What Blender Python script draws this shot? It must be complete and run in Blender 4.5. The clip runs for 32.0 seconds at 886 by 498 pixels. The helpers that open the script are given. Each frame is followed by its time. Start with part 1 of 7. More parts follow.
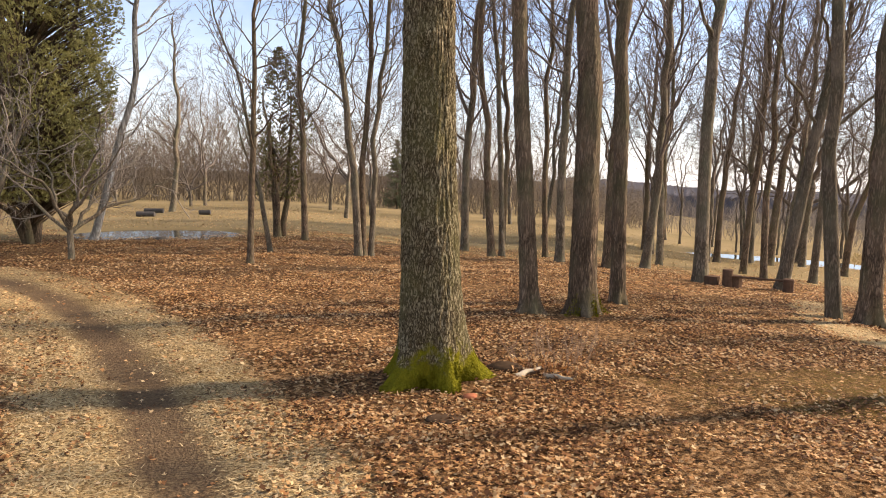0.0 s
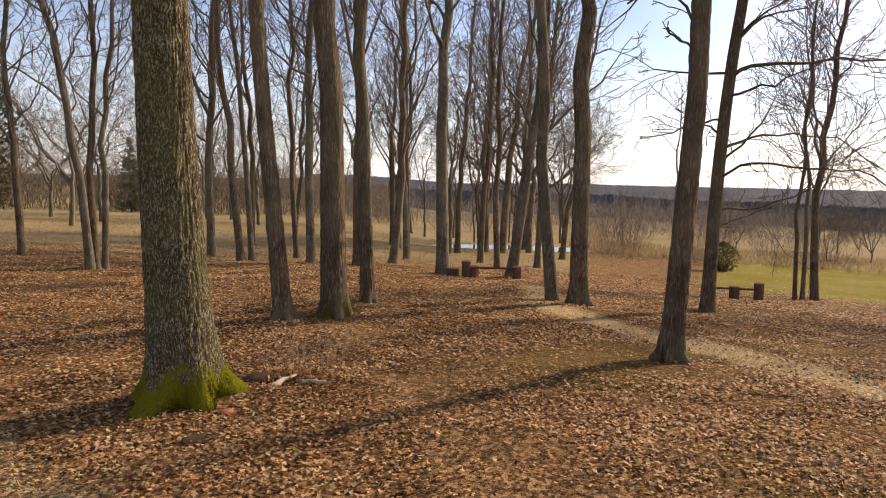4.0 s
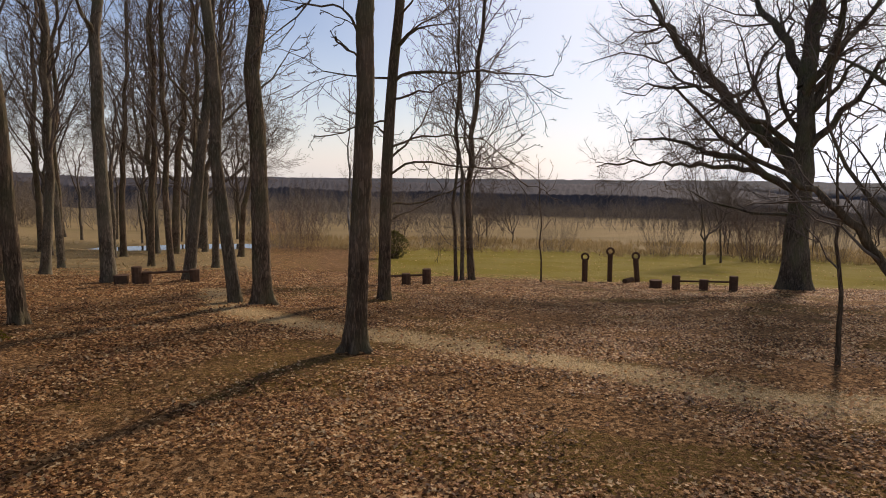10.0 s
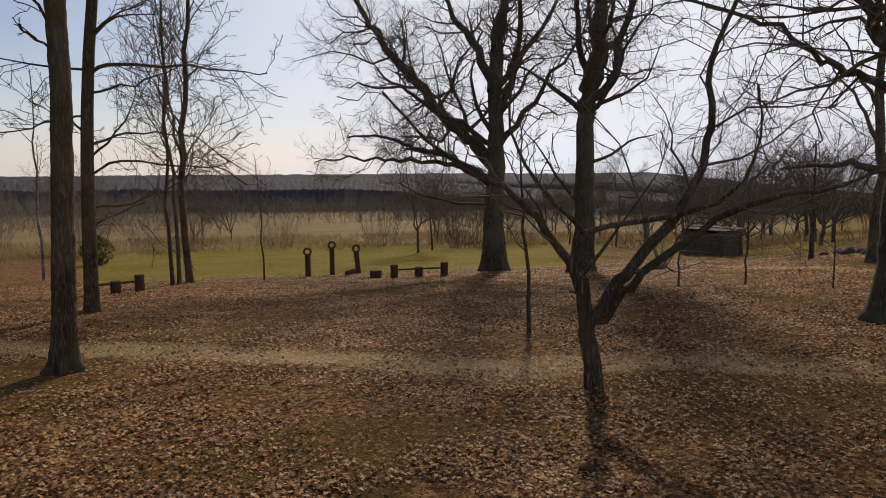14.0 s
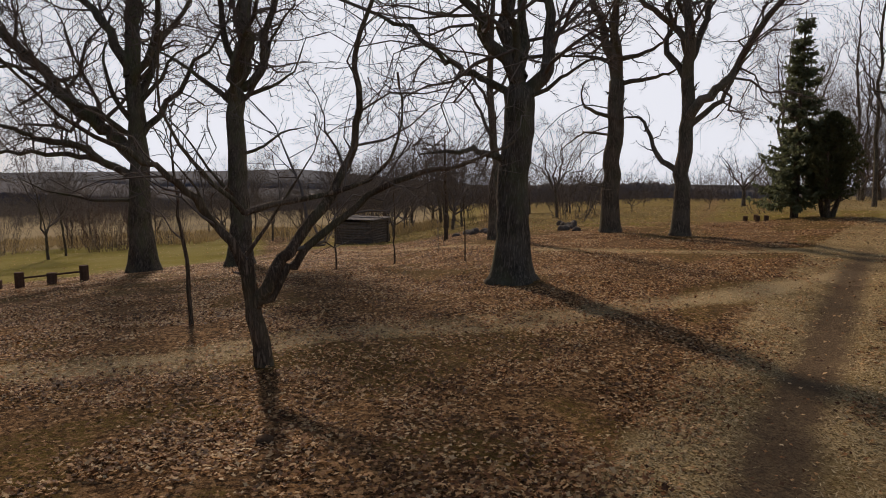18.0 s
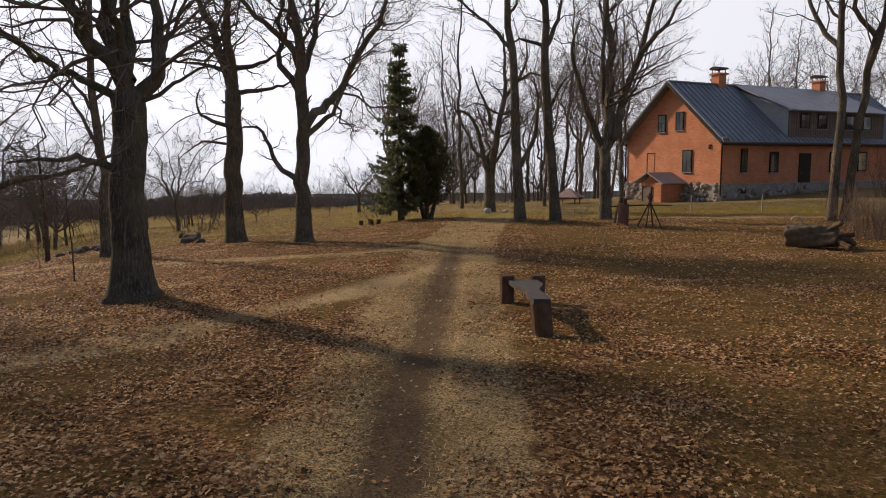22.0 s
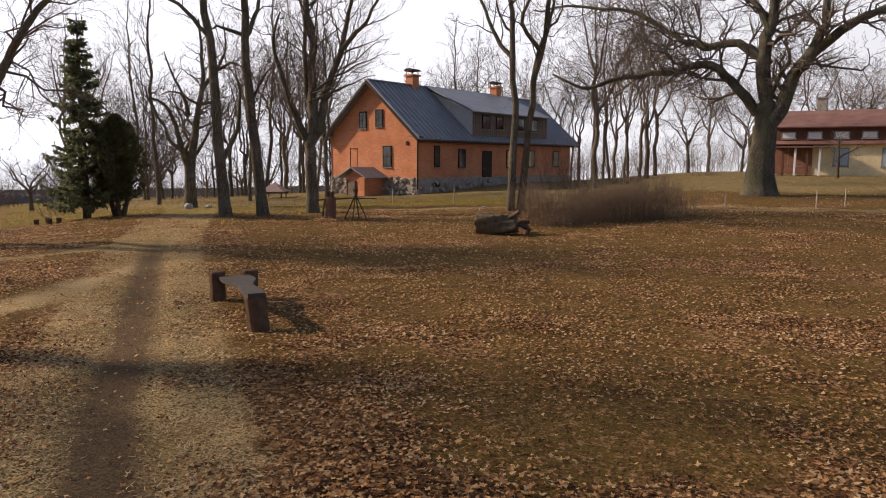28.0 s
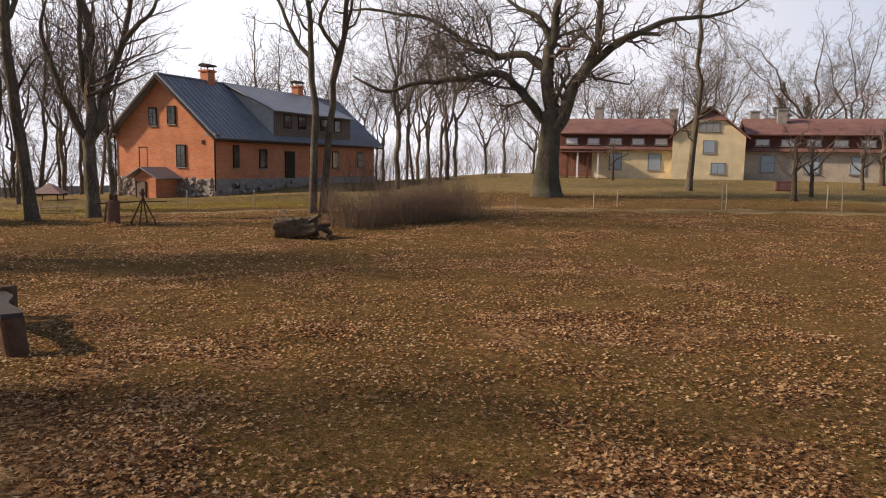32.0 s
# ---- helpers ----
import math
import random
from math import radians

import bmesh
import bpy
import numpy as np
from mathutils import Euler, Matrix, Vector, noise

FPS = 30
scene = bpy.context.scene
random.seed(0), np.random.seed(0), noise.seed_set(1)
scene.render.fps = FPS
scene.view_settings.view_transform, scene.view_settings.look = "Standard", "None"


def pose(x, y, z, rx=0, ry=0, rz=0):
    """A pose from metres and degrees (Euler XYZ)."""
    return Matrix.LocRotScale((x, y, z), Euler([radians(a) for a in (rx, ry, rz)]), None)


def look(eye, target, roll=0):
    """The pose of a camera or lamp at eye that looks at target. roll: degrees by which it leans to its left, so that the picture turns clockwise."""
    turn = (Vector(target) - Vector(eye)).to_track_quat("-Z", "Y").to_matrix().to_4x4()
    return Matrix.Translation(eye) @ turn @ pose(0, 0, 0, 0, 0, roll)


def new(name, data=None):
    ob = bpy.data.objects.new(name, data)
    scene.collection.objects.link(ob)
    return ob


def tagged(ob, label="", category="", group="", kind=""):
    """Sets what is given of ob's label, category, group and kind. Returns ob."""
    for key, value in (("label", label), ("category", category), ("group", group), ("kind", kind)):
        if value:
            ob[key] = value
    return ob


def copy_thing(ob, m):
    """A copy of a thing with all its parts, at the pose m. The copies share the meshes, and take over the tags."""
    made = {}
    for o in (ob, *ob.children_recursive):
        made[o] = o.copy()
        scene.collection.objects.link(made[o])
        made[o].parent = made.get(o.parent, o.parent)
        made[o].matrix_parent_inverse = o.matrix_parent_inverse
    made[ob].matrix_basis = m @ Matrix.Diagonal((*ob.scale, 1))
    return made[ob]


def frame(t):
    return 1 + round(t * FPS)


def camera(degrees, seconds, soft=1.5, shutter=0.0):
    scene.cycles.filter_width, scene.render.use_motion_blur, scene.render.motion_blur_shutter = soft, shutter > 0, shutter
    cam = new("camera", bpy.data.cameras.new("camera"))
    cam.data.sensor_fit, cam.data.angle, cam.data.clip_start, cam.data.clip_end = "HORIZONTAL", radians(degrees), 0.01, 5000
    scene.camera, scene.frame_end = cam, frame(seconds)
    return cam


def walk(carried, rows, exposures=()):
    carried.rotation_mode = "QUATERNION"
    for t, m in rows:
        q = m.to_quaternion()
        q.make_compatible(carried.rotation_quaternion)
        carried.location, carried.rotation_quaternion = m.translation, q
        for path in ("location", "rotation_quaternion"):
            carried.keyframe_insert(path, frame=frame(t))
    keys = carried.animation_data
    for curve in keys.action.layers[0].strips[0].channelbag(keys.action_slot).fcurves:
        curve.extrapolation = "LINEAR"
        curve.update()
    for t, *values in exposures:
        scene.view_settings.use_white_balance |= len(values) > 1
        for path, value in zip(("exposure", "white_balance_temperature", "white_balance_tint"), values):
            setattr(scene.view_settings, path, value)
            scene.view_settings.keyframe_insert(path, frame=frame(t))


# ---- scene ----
# ---- camera ----
cam = camera(63.88, 32.0, 1.0)
PATH = [
    (0.0, look((0.000, 0.000, 2.200), (0.000, 9.940, 1.106), 1.25)),
    (0.5, look((-0.019, -0.054, 2.199), (0.458, 9.875, 1.112), 1.26)),
    (1.0, look((-0.037, -0.128, 2.207), (1.020, 9.758, 1.135), 1.20)),
    (1.5, look((-0.047, -0.203, 2.232), (1.538, 9.613, 1.165), 1.13)),
    (2.0, look((-0.051, -0.256, 2.267), (1.997, 9.473, 1.194), 1.01)),
    (2.5, look((-0.051, -0.300, 2.312), (2.385, 9.339, 1.233), 0.89)),
    (3.0, look((-0.039, -0.311, 2.349), (2.775, 9.224, 1.265), 0.75)),
    (3.5, look((-0.029, -0.302, 2.373), (3.082, 9.140, 1.285), 0.57)),
    (5.5, look((0.035, -0.263, 2.372), (4.242, 8.740, 1.260), 0.24)),
    (6.0, look((0.021, -0.272, 2.372), (4.528, 8.586, 1.266), 0.22)),
    (6.5, look((0.001, -0.282, 2.390), (4.846, 8.395, 1.280), 0.19)),
    (7.0, look((-0.007, -0.280, 2.422), (5.125, 8.229, 1.298), 0.18)),
    (7.5, look((0.013, -0.271, 2.437), (5.436, 8.054, 1.301), 0.14)),
    (8.0, look((0.023, -0.273, 2.438), (5.883, 7.748, 1.289), 0.08)),
    (8.5, look((-0.002, -0.288, 2.444), (6.268, 7.415, 1.284), 0.04)),
    (9.0, look((-0.044, -0.304, 2.464), (6.534, 7.137, 1.294), 0.01)),
    (9.5, look((-0.087, -0.331, 2.486), (6.770, 6.853, 1.310), 0.06)),
    (10.0, look((-0.129, -0.364, 2.507), (6.959, 6.590, 1.326), 0.04)),
    (10.5, look((-0.185, -0.405, 2.518), (7.130, 6.310, 1.334), 0.02)),
    (11.0, look((-0.238, -0.436, 2.531), (7.407, 5.899, 1.337), -0.04)),
    (11.5, look((-0.276, -0.463, 2.540), (7.649, 5.517, 1.339), -0.11)),
    (12.0, look((-0.295, -0.472, 2.551), (7.953, 5.051, 1.337), -0.18)),
    (12.5, look((-0.321, -0.477, 2.560), (8.178, 4.648, 1.331), -0.22)),
    (13.0, look((-0.353, -0.486, 2.567), (8.409, 4.171, 1.325), -0.29)),
    (13.5, look((-0.382, -0.495, 2.571), (8.603, 3.710, 1.316), -0.35)),
    (14.0, look((-0.417, -0.497, 2.574), (8.775, 3.231, 1.307), -0.37)),
    (14.5, look((-0.441, -0.494, 2.570), (8.937, 2.735, 1.291), -0.37)),
    (16.5, look((-0.482, -0.382, 2.467), (9.390, 0.532, 1.152), -0.10)),
    (17.0, look((-0.502, -0.383, 2.438), (9.406, -0.068, 1.116), -0.12)),
    (17.5, look((-0.533, -0.405, 2.411), (9.374, -0.718, 1.086), -0.17)),
    (18.0, look((-0.573, -0.447, 2.386), (9.295, -1.371, 1.057), -0.20)),
    (18.5, look((-0.626, -0.472, 2.364), (9.157, -2.053, 1.025), -0.25)),
    (19.0, look((-0.669, -0.496, 2.351), (8.964, -2.811, 0.998), -0.38)),
    (19.5, look((-0.692, -0.498, 2.352), (8.764, -3.452, 0.992), -0.38)),
    (20.0, look((-0.702, -0.502, 2.362), (8.522, -4.112, 0.987), -0.36)),
    (20.5, look((-0.716, -0.491, 2.366), (8.274, -4.645, 0.979), -0.36)),
    (21.0, look((-0.731, -0.445, 2.369), (8.013, -5.150, 1.183), -0.31)),
    (21.5, look((-0.754, -0.406, 2.357), (7.701, -5.610, 1.163), -0.30)),
    (22.0, look((-0.776, -0.378, 2.342), (7.357, -6.071, 1.139), -0.25)),
    (22.5, look((-0.800, -0.364, 2.331), (7.006, -6.495, 1.118), -0.15)),
    (23.0, look((-0.842, -0.367, 2.329), (6.688, -6.833, 1.108), -0.14)),
    (23.5, look((-0.899, -0.351, 2.329), (6.362, -7.116, 1.100), -0.13)),
    (24.0, look((-0.943, -0.344, 2.337), (6.143, -7.288, 1.092), -0.05)),
    (24.5, look((-0.950, -0.331, 2.340), (5.968, -7.442, 1.087), 0.01)),
    (26.5, look((-0.808, -0.266, 2.334), (5.357, -8.037, 1.069), 0.24)),
    (27.0, look((-0.776, -0.271, 2.328), (5.061, -8.291, 1.059), 0.37)),
    (27.5, look((-0.749, -0.289, 2.312), (4.763, -8.535, 1.042), 0.41)),
    (28.0, look((-0.723, -0.306, 2.299), (4.466, -8.760, 1.033), 0.47)),
    (28.5, look((-0.701, -0.316, 2.288), (4.263, -8.916, 1.109), 0.55)),
    (29.0, look((-0.690, -0.332, 2.282), (3.992, -9.088, 1.096), 0.66)),
    (29.5, look((-0.701, -0.347, 2.284), (3.702, -9.246, 1.094), 0.71)),
    (30.0, look((-0.742, -0.371, 2.298), (3.361, -9.412, 1.101), 0.79)),
    (30.5, look((-0.788, -0.387, 2.328), (3.039, -9.546, 1.120), 0.84)),
    (31.0, look((-0.841, -0.407, 2.350), (2.661, -9.695, 1.133), 0.91)),
    (31.5, look((-0.888, -0.429, 2.371), (2.287, -9.833, 1.150), 0.98)),
    (32.0, look((-0.921, -0.442, 2.382), (1.835, -9.976, 1.154), 1.09)),
]
EXPOSURES = [(0, 0.92, 7450, 20), (3.5, 0.5, 7500, 21), (6, 0.12, 7500, 22), (9, -0.26, 7350, 22), (13, -0.62, 7300, 21), (17, -0.72, 7250, 20), (20, -0.55, 7300, 21), (23, -0.36, 7350, 22), (28, -0.13, 7500, 23), (32, -0.06, 7500, 23)]
walk(cam, PATH, EXPOSURES)

CLOUD_RANGE, CLOUD_COLOUR = (0.44, 0.62), (11.0, 12.7, 14.5, 1)
SKY_STRENGTH, SUN_STRENGTH = 0.108, 5.0

# heights of the ground by compass bearing, at 15, 32, 60, 130 and 420 m from the middle of the park
BEARINGS = [-40, -14, 5, 24, 43, 59, 74, 90, 102, 114, 129, 143, 157, 171, 190, 260, 320]
RANGES = [0, 8, 15, 32, 60, 130, 420, 1500, 4000]
HEIGHTS = [(-.05, -.45, -1, -3, -6), (-.05, -.5, -1.2, -3.5, -8), (-.1, -1.3, -2.2, -5, -14), (-.3, -1.9, -3.9, -8, -22),
           (-.45, -2.5, -4.6, -9, -26), (-.6, -2.7, -4.8, -9.5, -28), (-.4, -2.5, -4.6, -9.5, -28), (-.15, -1.9, -4.6, -9, -24),
           (-.1, -.9, -3, -8, -22), (-.05, -.6, -2.2, -6.5, -20), (0, -.1, -1.1, -5, -20), (0, -.05, -.45, -3.5, -18),
           (0, .1, .5, -1.5, -16), (0, .45, 1.15, .6, -14), (0, .5, 1.35, .8, -14), (0, 0, .3, 0, -4), (-.05, -.45, -1, -3, -6)]


def ground_z(x, y):
    """The height of the lie of the land."""
    az = math.degrees(math.atan2(x, y))
    az += 360 if az < -40 else 0
    r = math.hypot(x, y)
    i = max(k for k in range(16) if BEARINGS[k] <= az)
    f = (az - BEARINGS[i]) / (BEARINGS[i + 1] - BEARINGS[i])
    f = f * f * (3 - 2 * f)
    row = [a + (b - a) * f for a, b in zip(HEIGHTS[i], HEIGHTS[i + 1])]
    q = min(1, max(0, (az - 84) / 16), max(0, (290 - az) / 30))
    row = [0, 0] + row + [row[-1] * (1.6 + 1.7 * q), row[-1] * (3.2 + 5.4 * q)]
    return float(sum(np.interp(r * k, RANGES, row) for k in (.88, 1, 1.12)) / 3)


# ---- light ----
SUN_AZ, SUN_EL = 75.0, 27.0
world = bpy.data.worlds.new("sky")
scene.world = world
world.use_nodes = True
wn, wl = world.node_tree.nodes, world.node_tree.links
wn.clear()
sky = wn.new("ShaderNodeTexSky")
sky.sky_type, sky.sun_disc = "NISHITA", False
sky.sun_elevation, sky.sun_rotation = radians(SUN_EL), radians(SUN_AZ)
sky.dust_density, sky.air_density, sky.ozone_density = 0.3, 1.0, 3.5
geo = wn.new("ShaderNodeTexCoord")
cloud = wn.new("ShaderNodeTexNoise")
cloud.inputs["Scale"].default_value, cloud.inputs["Detail"].default_value = 2.2, 7
cloud.inputs["Roughness"].default_value = 0.55
stretch = wn.new("ShaderNodeMapping")
stretch.inputs["Scale"].default_value = (1, 1, 2.6)
wl.new(geo.outputs["Generated"], stretch.inputs["Vector"])
wl.new(stretch.outputs["Vector"], cloud.inputs["Vector"])
ramp = wn.new("ShaderNodeValToRGB")
ramp.color_ramp.elements[0].position, ramp.color_ramp.elements[1].position = CLOUD_RANGE
wl.new(cloud.outputs["Fac"], ramp.inputs["Fac"])
# thin cloud lies thicker on the sunward half of the sky
sun_way = Vector((math.sin(radians(SUN_AZ + 48)), math.cos(radians(SUN_AZ + 48)), 0.15))
dot = wn.new("ShaderNodeVectorMath")
dot.operation = "DOT_PRODUCT"
dot.inputs[1].default_value = sun_way
wl.new(geo.outputs["Generated"], dot.inputs[0])
veil = wn.new("ShaderNodeMapRange")
veil.inputs["From Min"].default_value, veil.inputs["From Max"].default_value = -0.02, 0.6
wl.new(dot.outputs["Value"], veil.inputs["Value"])
axes = wn.new("ShaderNodeSeparateXYZ")
wl.new(geo.outputs["Generated"], axes.inputs[0])
thin = wn.new("ShaderNodeMapRange")
thin.inputs["From Min"].default_value, thin.inputs["From Max"].default_value = 0.85, 0.35
wl.new(axes.outputs["Z"], thin.inputs["Value"])
low = wn.new("ShaderNodeMath")
low.operation = "MULTIPLY"
wl.new(veil.outputs["Result"], low.inputs[0]), wl.new(thin.outputs["Result"], low.inputs[1])
patches = wn.new("ShaderNodeMath")
patches.operation = "MULTIPLY"
patches.inputs[1].default_value = 0.24
wl.new(ramp.outputs["Color"], patches.inputs[0])
cover = wn.new("ShaderNodeMath")
cover.operation = "MAXIMUM"
wl.new(patches.outputs["Value"], cover.inputs[0])
wl.new(low.outputs["Value"], cover.inputs[1])
haze = wn.new("ShaderNodeMapRange")
haze.inputs["From Min"].default_value, haze.inputs["From Max"].default_value, haze.inputs["To Max"].default_value = 0.26, 0.0, 0.5
wl.new(axes.outputs["Z"], haze.inputs["Value"])
whole = wn.new("ShaderNodeMath")
whole.operation = "MAXIMUM"
wl.new(cover.outputs["Value"], whole.inputs[0]), wl.new(haze.outputs["Result"], whole.inputs[1])
mixsky = wn.new("ShaderNodeMix")
mixsky.data_type = "RGBA"
glow_dot = wn.new("ShaderNodeVectorMath")
glow_dot.operation = "DOT_PRODUCT"
glow_dot.inputs[1].default_value = (math.sin(radians(SUN_AZ + 14)), math.cos(radians(SUN_AZ + 14)), 0.2)
wl.new(geo.outputs["Generated"], glow_dot.inputs[0])
glow = wn.new("ShaderNodeMapRange")
glow.inputs["From Min"].default_value, glow.inputs["From Max"].default_value, glow.inputs["To Min"].default_value = 0.1, 0.97, 0.72
wl.new(glow_dot.outputs["Value"], glow.inputs["Value"])
cloud_light = wn.new("ShaderNodeMix")
cloud_light.data_type, cloud_light.blend_type = "RGBA", "MULTIPLY"
cloud_light.inputs["Factor"].default_value = 1.0
cloud_light.inputs["A"].default_value = CLOUD_COLOUR
wl.new(glow.outputs["Result"], cloud_light.inputs["B"])
wl.new(cloud_light.outputs["Result"], mixsky.inputs["B"])
wl.new(whole.outputs["Value"], mixsky.inputs["Factor"])
tint = wn.new("ShaderNodeMix")
tint.data_type, tint.blend_type = "RGBA", "MULTIPLY"
tint.inputs["Factor"].default_value, tint.inputs["B"].default_value = 1.0, (1.0, 1.04, 1.14, 1)
wl.new(sky.outputs["Color"], tint.inputs["A"])
wl.new(tint.outputs["Result"], mixsky.inputs["A"])
bg = wn.new("ShaderNodeBackground")
bg.inputs["Strength"].default_value = SKY_STRENGTH
wl.new(mixsky.outputs["Result"], bg.inputs["Color"])
wl.new(bg.outputs["Background"], wn.new("ShaderNodeOutputWorld").inputs["Surface"])

sun = new("sun", bpy.data.lights.new("sun", "SUN"))
sun.data.energy, sun.data.angle, sun.data.color = SUN_STRENGTH, radians(3.5), (1.0, 0.92, 0.79)
sun.matrix_world = look((0, 0, 0), (-math.sin(radians(SUN_AZ)) * math.cos(radians(SUN_EL)),
                                    -math.cos(radians(SUN_AZ)) * math.cos(radians(SUN_EL)), -math.sin(radians(SUN_EL))))


# ---- materials ----
class Mat:
    """A small builder of node materials."""

    def __init__(self, name, rough=0.8, metal=0.0):
        self.m = bpy.data.materials.new(name)
        self.m.use_nodes = True
        self.n, self.l = self.m.node_tree.nodes, self.m.node_tree.links
        self.b = self.n["Principled BSDF"]
        self.b.inputs["Roughness"].default_value, self.b.inputs["Metallic"].default_value = rough, metal
        self.b.inputs["Specular IOR Level"].default_value = 0.5 if rough < 0.65 else 0.12 if rough < 0.88 else 0.03
        self.co = self.n.new("ShaderNodeTexCoord").outputs["Object"]

    def put(self, socket, value):
        if isinstance(value, bpy.types.NodeSocket):
            self.l.new(value, socket)
        elif isinstance(value, tuple) and len(value) == 3 and socket.type == "RGBA":
            socket.default_value = (*value, 1)
        else:
            socket.default_value = value

    def world(self):
        return self.n.new("ShaderNodeNewGeometry").outputs["Position"]

    def scaled(self, v, s):
        nd = self.n.new("ShaderNodeMapping")
        nd.inputs["Scale"].default_value = s
        self.l.new(v, nd.inputs["Vector"])
        return nd.outputs["Vector"]

    def noise(self, scale, detail=4, rough=0.55, v=None, out="Fac", distort=0.0):
        nd = self.n.new("ShaderNodeTexNoise")
        for k, x in (("Scale", scale), ("Detail", detail), ("Roughness", rough), ("Distortion", distort)):
            nd.inputs[k].default_value = x
        self.l.new(v or self.co, nd.inputs["Vector"])
        return nd.outputs[out]

    def voronoi(self, scale, v=None, feature="F1", out="Distance", rnd=1.0):
        nd = self.n.new("ShaderNodeTexVoronoi")
        nd.feature = feature
        nd.inputs["Scale"].default_value, nd.inputs["Randomness"].default_value = scale, rnd
        self.l.new(v or self.co, nd.inputs["Vector"])
        return nd.outputs[out]

    def ramp(self, fac, *stops):
        nd = self.n.new("ShaderNodeValToRGB")
        el = nd.color_ramp.elements
        while len(el) < len(stops):
            el.new(0.5)
        for e, (p, c) in zip(el, stops):
            e.position = p
            e.color = (*c, 1) if isinstance(c, tuple) else (c, c, c, 1)
        self.put(nd.inputs["Fac"], fac)
        return nd.outputs["Color"]

    def mix(self, fac, a, b, how="MIX"):
        nd = self.n.new("ShaderNodeMix")
        nd.data_type, nd.blend_type = "RGBA", how
        self.put(nd.inputs["Factor"], fac), self.put(nd.inputs["A"], a), self.put(nd.inputs["B"], b)
        return nd.outputs["Result"]

    def math(self, op, a, b=0.0):
        nd = self.n.new("ShaderNodeMath")
        nd.operation = op
        self.put(nd.inputs[0], a), self.put(nd.inputs[1], b)
        return nd.outputs["Value"]

    def plates(self, scale, long):
        """Long upright ridges that meet and part, dark cracks between them."""
        f = self.noise(scale, 3, 0.6, self.scaled(self.co, (1, 1, long)), distort=0.5)
        return self.math("MINIMUM", self.math("MULTIPLY", self.math("ABSOLUTE", self.math("SUBTRACT", f, 0.5)), 7.0), 1.0)

    def attr(self, name):
        nd = self.n.new("ShaderNodeAttribute")
        nd.attribute_name = name
        return nd.outputs["Fac"]

    def island(self):
        return self.n.new("ShaderNodeNewGeometry").outputs["Random Per Island"]

    def rnd(self):
        return self.n.new("ShaderNodeObjectInfo").outputs["Random"]

    def bump(self, height, strength=0.5, dist=0.02):
        nd = self.n.new("ShaderNodeBump")
        nd.inputs["Strength"].default_value, nd.inputs["Distance"].default_value = strength, dist
        self.put(nd.inputs["Height"], height)
        self.l.new(nd.outputs["Normal"], self.b.inputs["Normal"])

    def leafy(self, share):
        """Let a share of the light through, as thin leaves do."""
        tr, mx = self.n.new("ShaderNodeBsdfTranslucent"), self.n.new("ShaderNodeMixShader")
        self.l.new(self.b.inputs["Base Color"].links[0].from_socket, tr.inputs["Color"])
        mx.inputs[0].default_value = share
        self.l.new(self.b.outputs[0], mx.inputs[1]), self.l.new(tr.outputs[0], mx.inputs[2])
        self.l.new(mx.outputs[0], self.n["Material Output"].inputs["Surface"])

    def base(self, colour):
        self.put(self.b.inputs["Base Color"], colour)
        return self


def bark(name, dark, light, green=None, ridge=9.0, depth=0.02):
    """Furrowed bark: long ridges up the stem, lichen in patches."""
    k = Mat(name, 0.92)
    f = k.noise(ridge, 6, 0.6, k.scaled(k.co, (1, 1, 0.16)), distort=0.6)
    h = k.math("ADD", k.math("MULTIPLY", f, 0.45), k.math("MULTIPLY", k.plates(ridge * 2.0, 0.16), 0.5))
    col = k.ramp(h, (0.2, tuple(0.4 * c for c in dark)), (0.5, dark), (0.8, light))
    col = k.mix(k.ramp(k.noise(1.3, 5), (0.42, 0.0), (0.7, 0.55)), col, tuple(min(1, c * 1.15) for c in light))
    if green:
        col = k.mix(k.ramp(k.noise(2.1, 5, v=k.scaled(k.co, (1, 1, 0.5))), (0.45, 0.0), (0.68, 0.7)), col, green)
    col = k.mix(k.math("MULTIPLY", k.rnd(), 0.35), col, tuple(0.6 * c for c in dark))
    k.base(col).bump(h, 0.9, depth)
    return k.m


def mossy_bark():
    """The old tree's bark, with bright moss round its foot."""
    k = Mat("mossy_oak_bark", 0.92)
    h = k.math("ADD", k.math("MULTIPLY", k.plates(42, 0.34), 0.7), k.math("MULTIPLY", k.noise(70, 5, 0.65, k.scaled(k.co, (1, 1, 0.4))), 0.4))
    col = k.ramp(h, (0.15, (0.024, 0.018, 0.010)), (0.45, (0.11, 0.085, 0.048)), (0.85, (0.31, 0.26, 0.165)))
    col = k.mix(k.ramp(k.noise(1.9, 5), (0.45, 0.0), (0.7, 0.55)), col, (0.15, 0.14, 0.05))
    sep = k.n.new("ShaderNodeSeparateXYZ")
    k.l.new(k.co, sep.inputs[0])
    edge = k.math("ADD", sep.outputs["Z"], k.math("MULTIPLY", k.math("SUBTRACT", k.noise(5.5, 6, 0.65), 0.5), 1.0))
    moss = k.mix(k.noise(60, 4), (0.085, 0.078, 0.006), (0.23, 0.205, 0.016))
    col = k.mix(k.ramp(edge, (0.26, 1.0), (0.42, 0.0)), col, moss)
    k.base(col).bump(h, 0.9, 0.02)
    return k.m


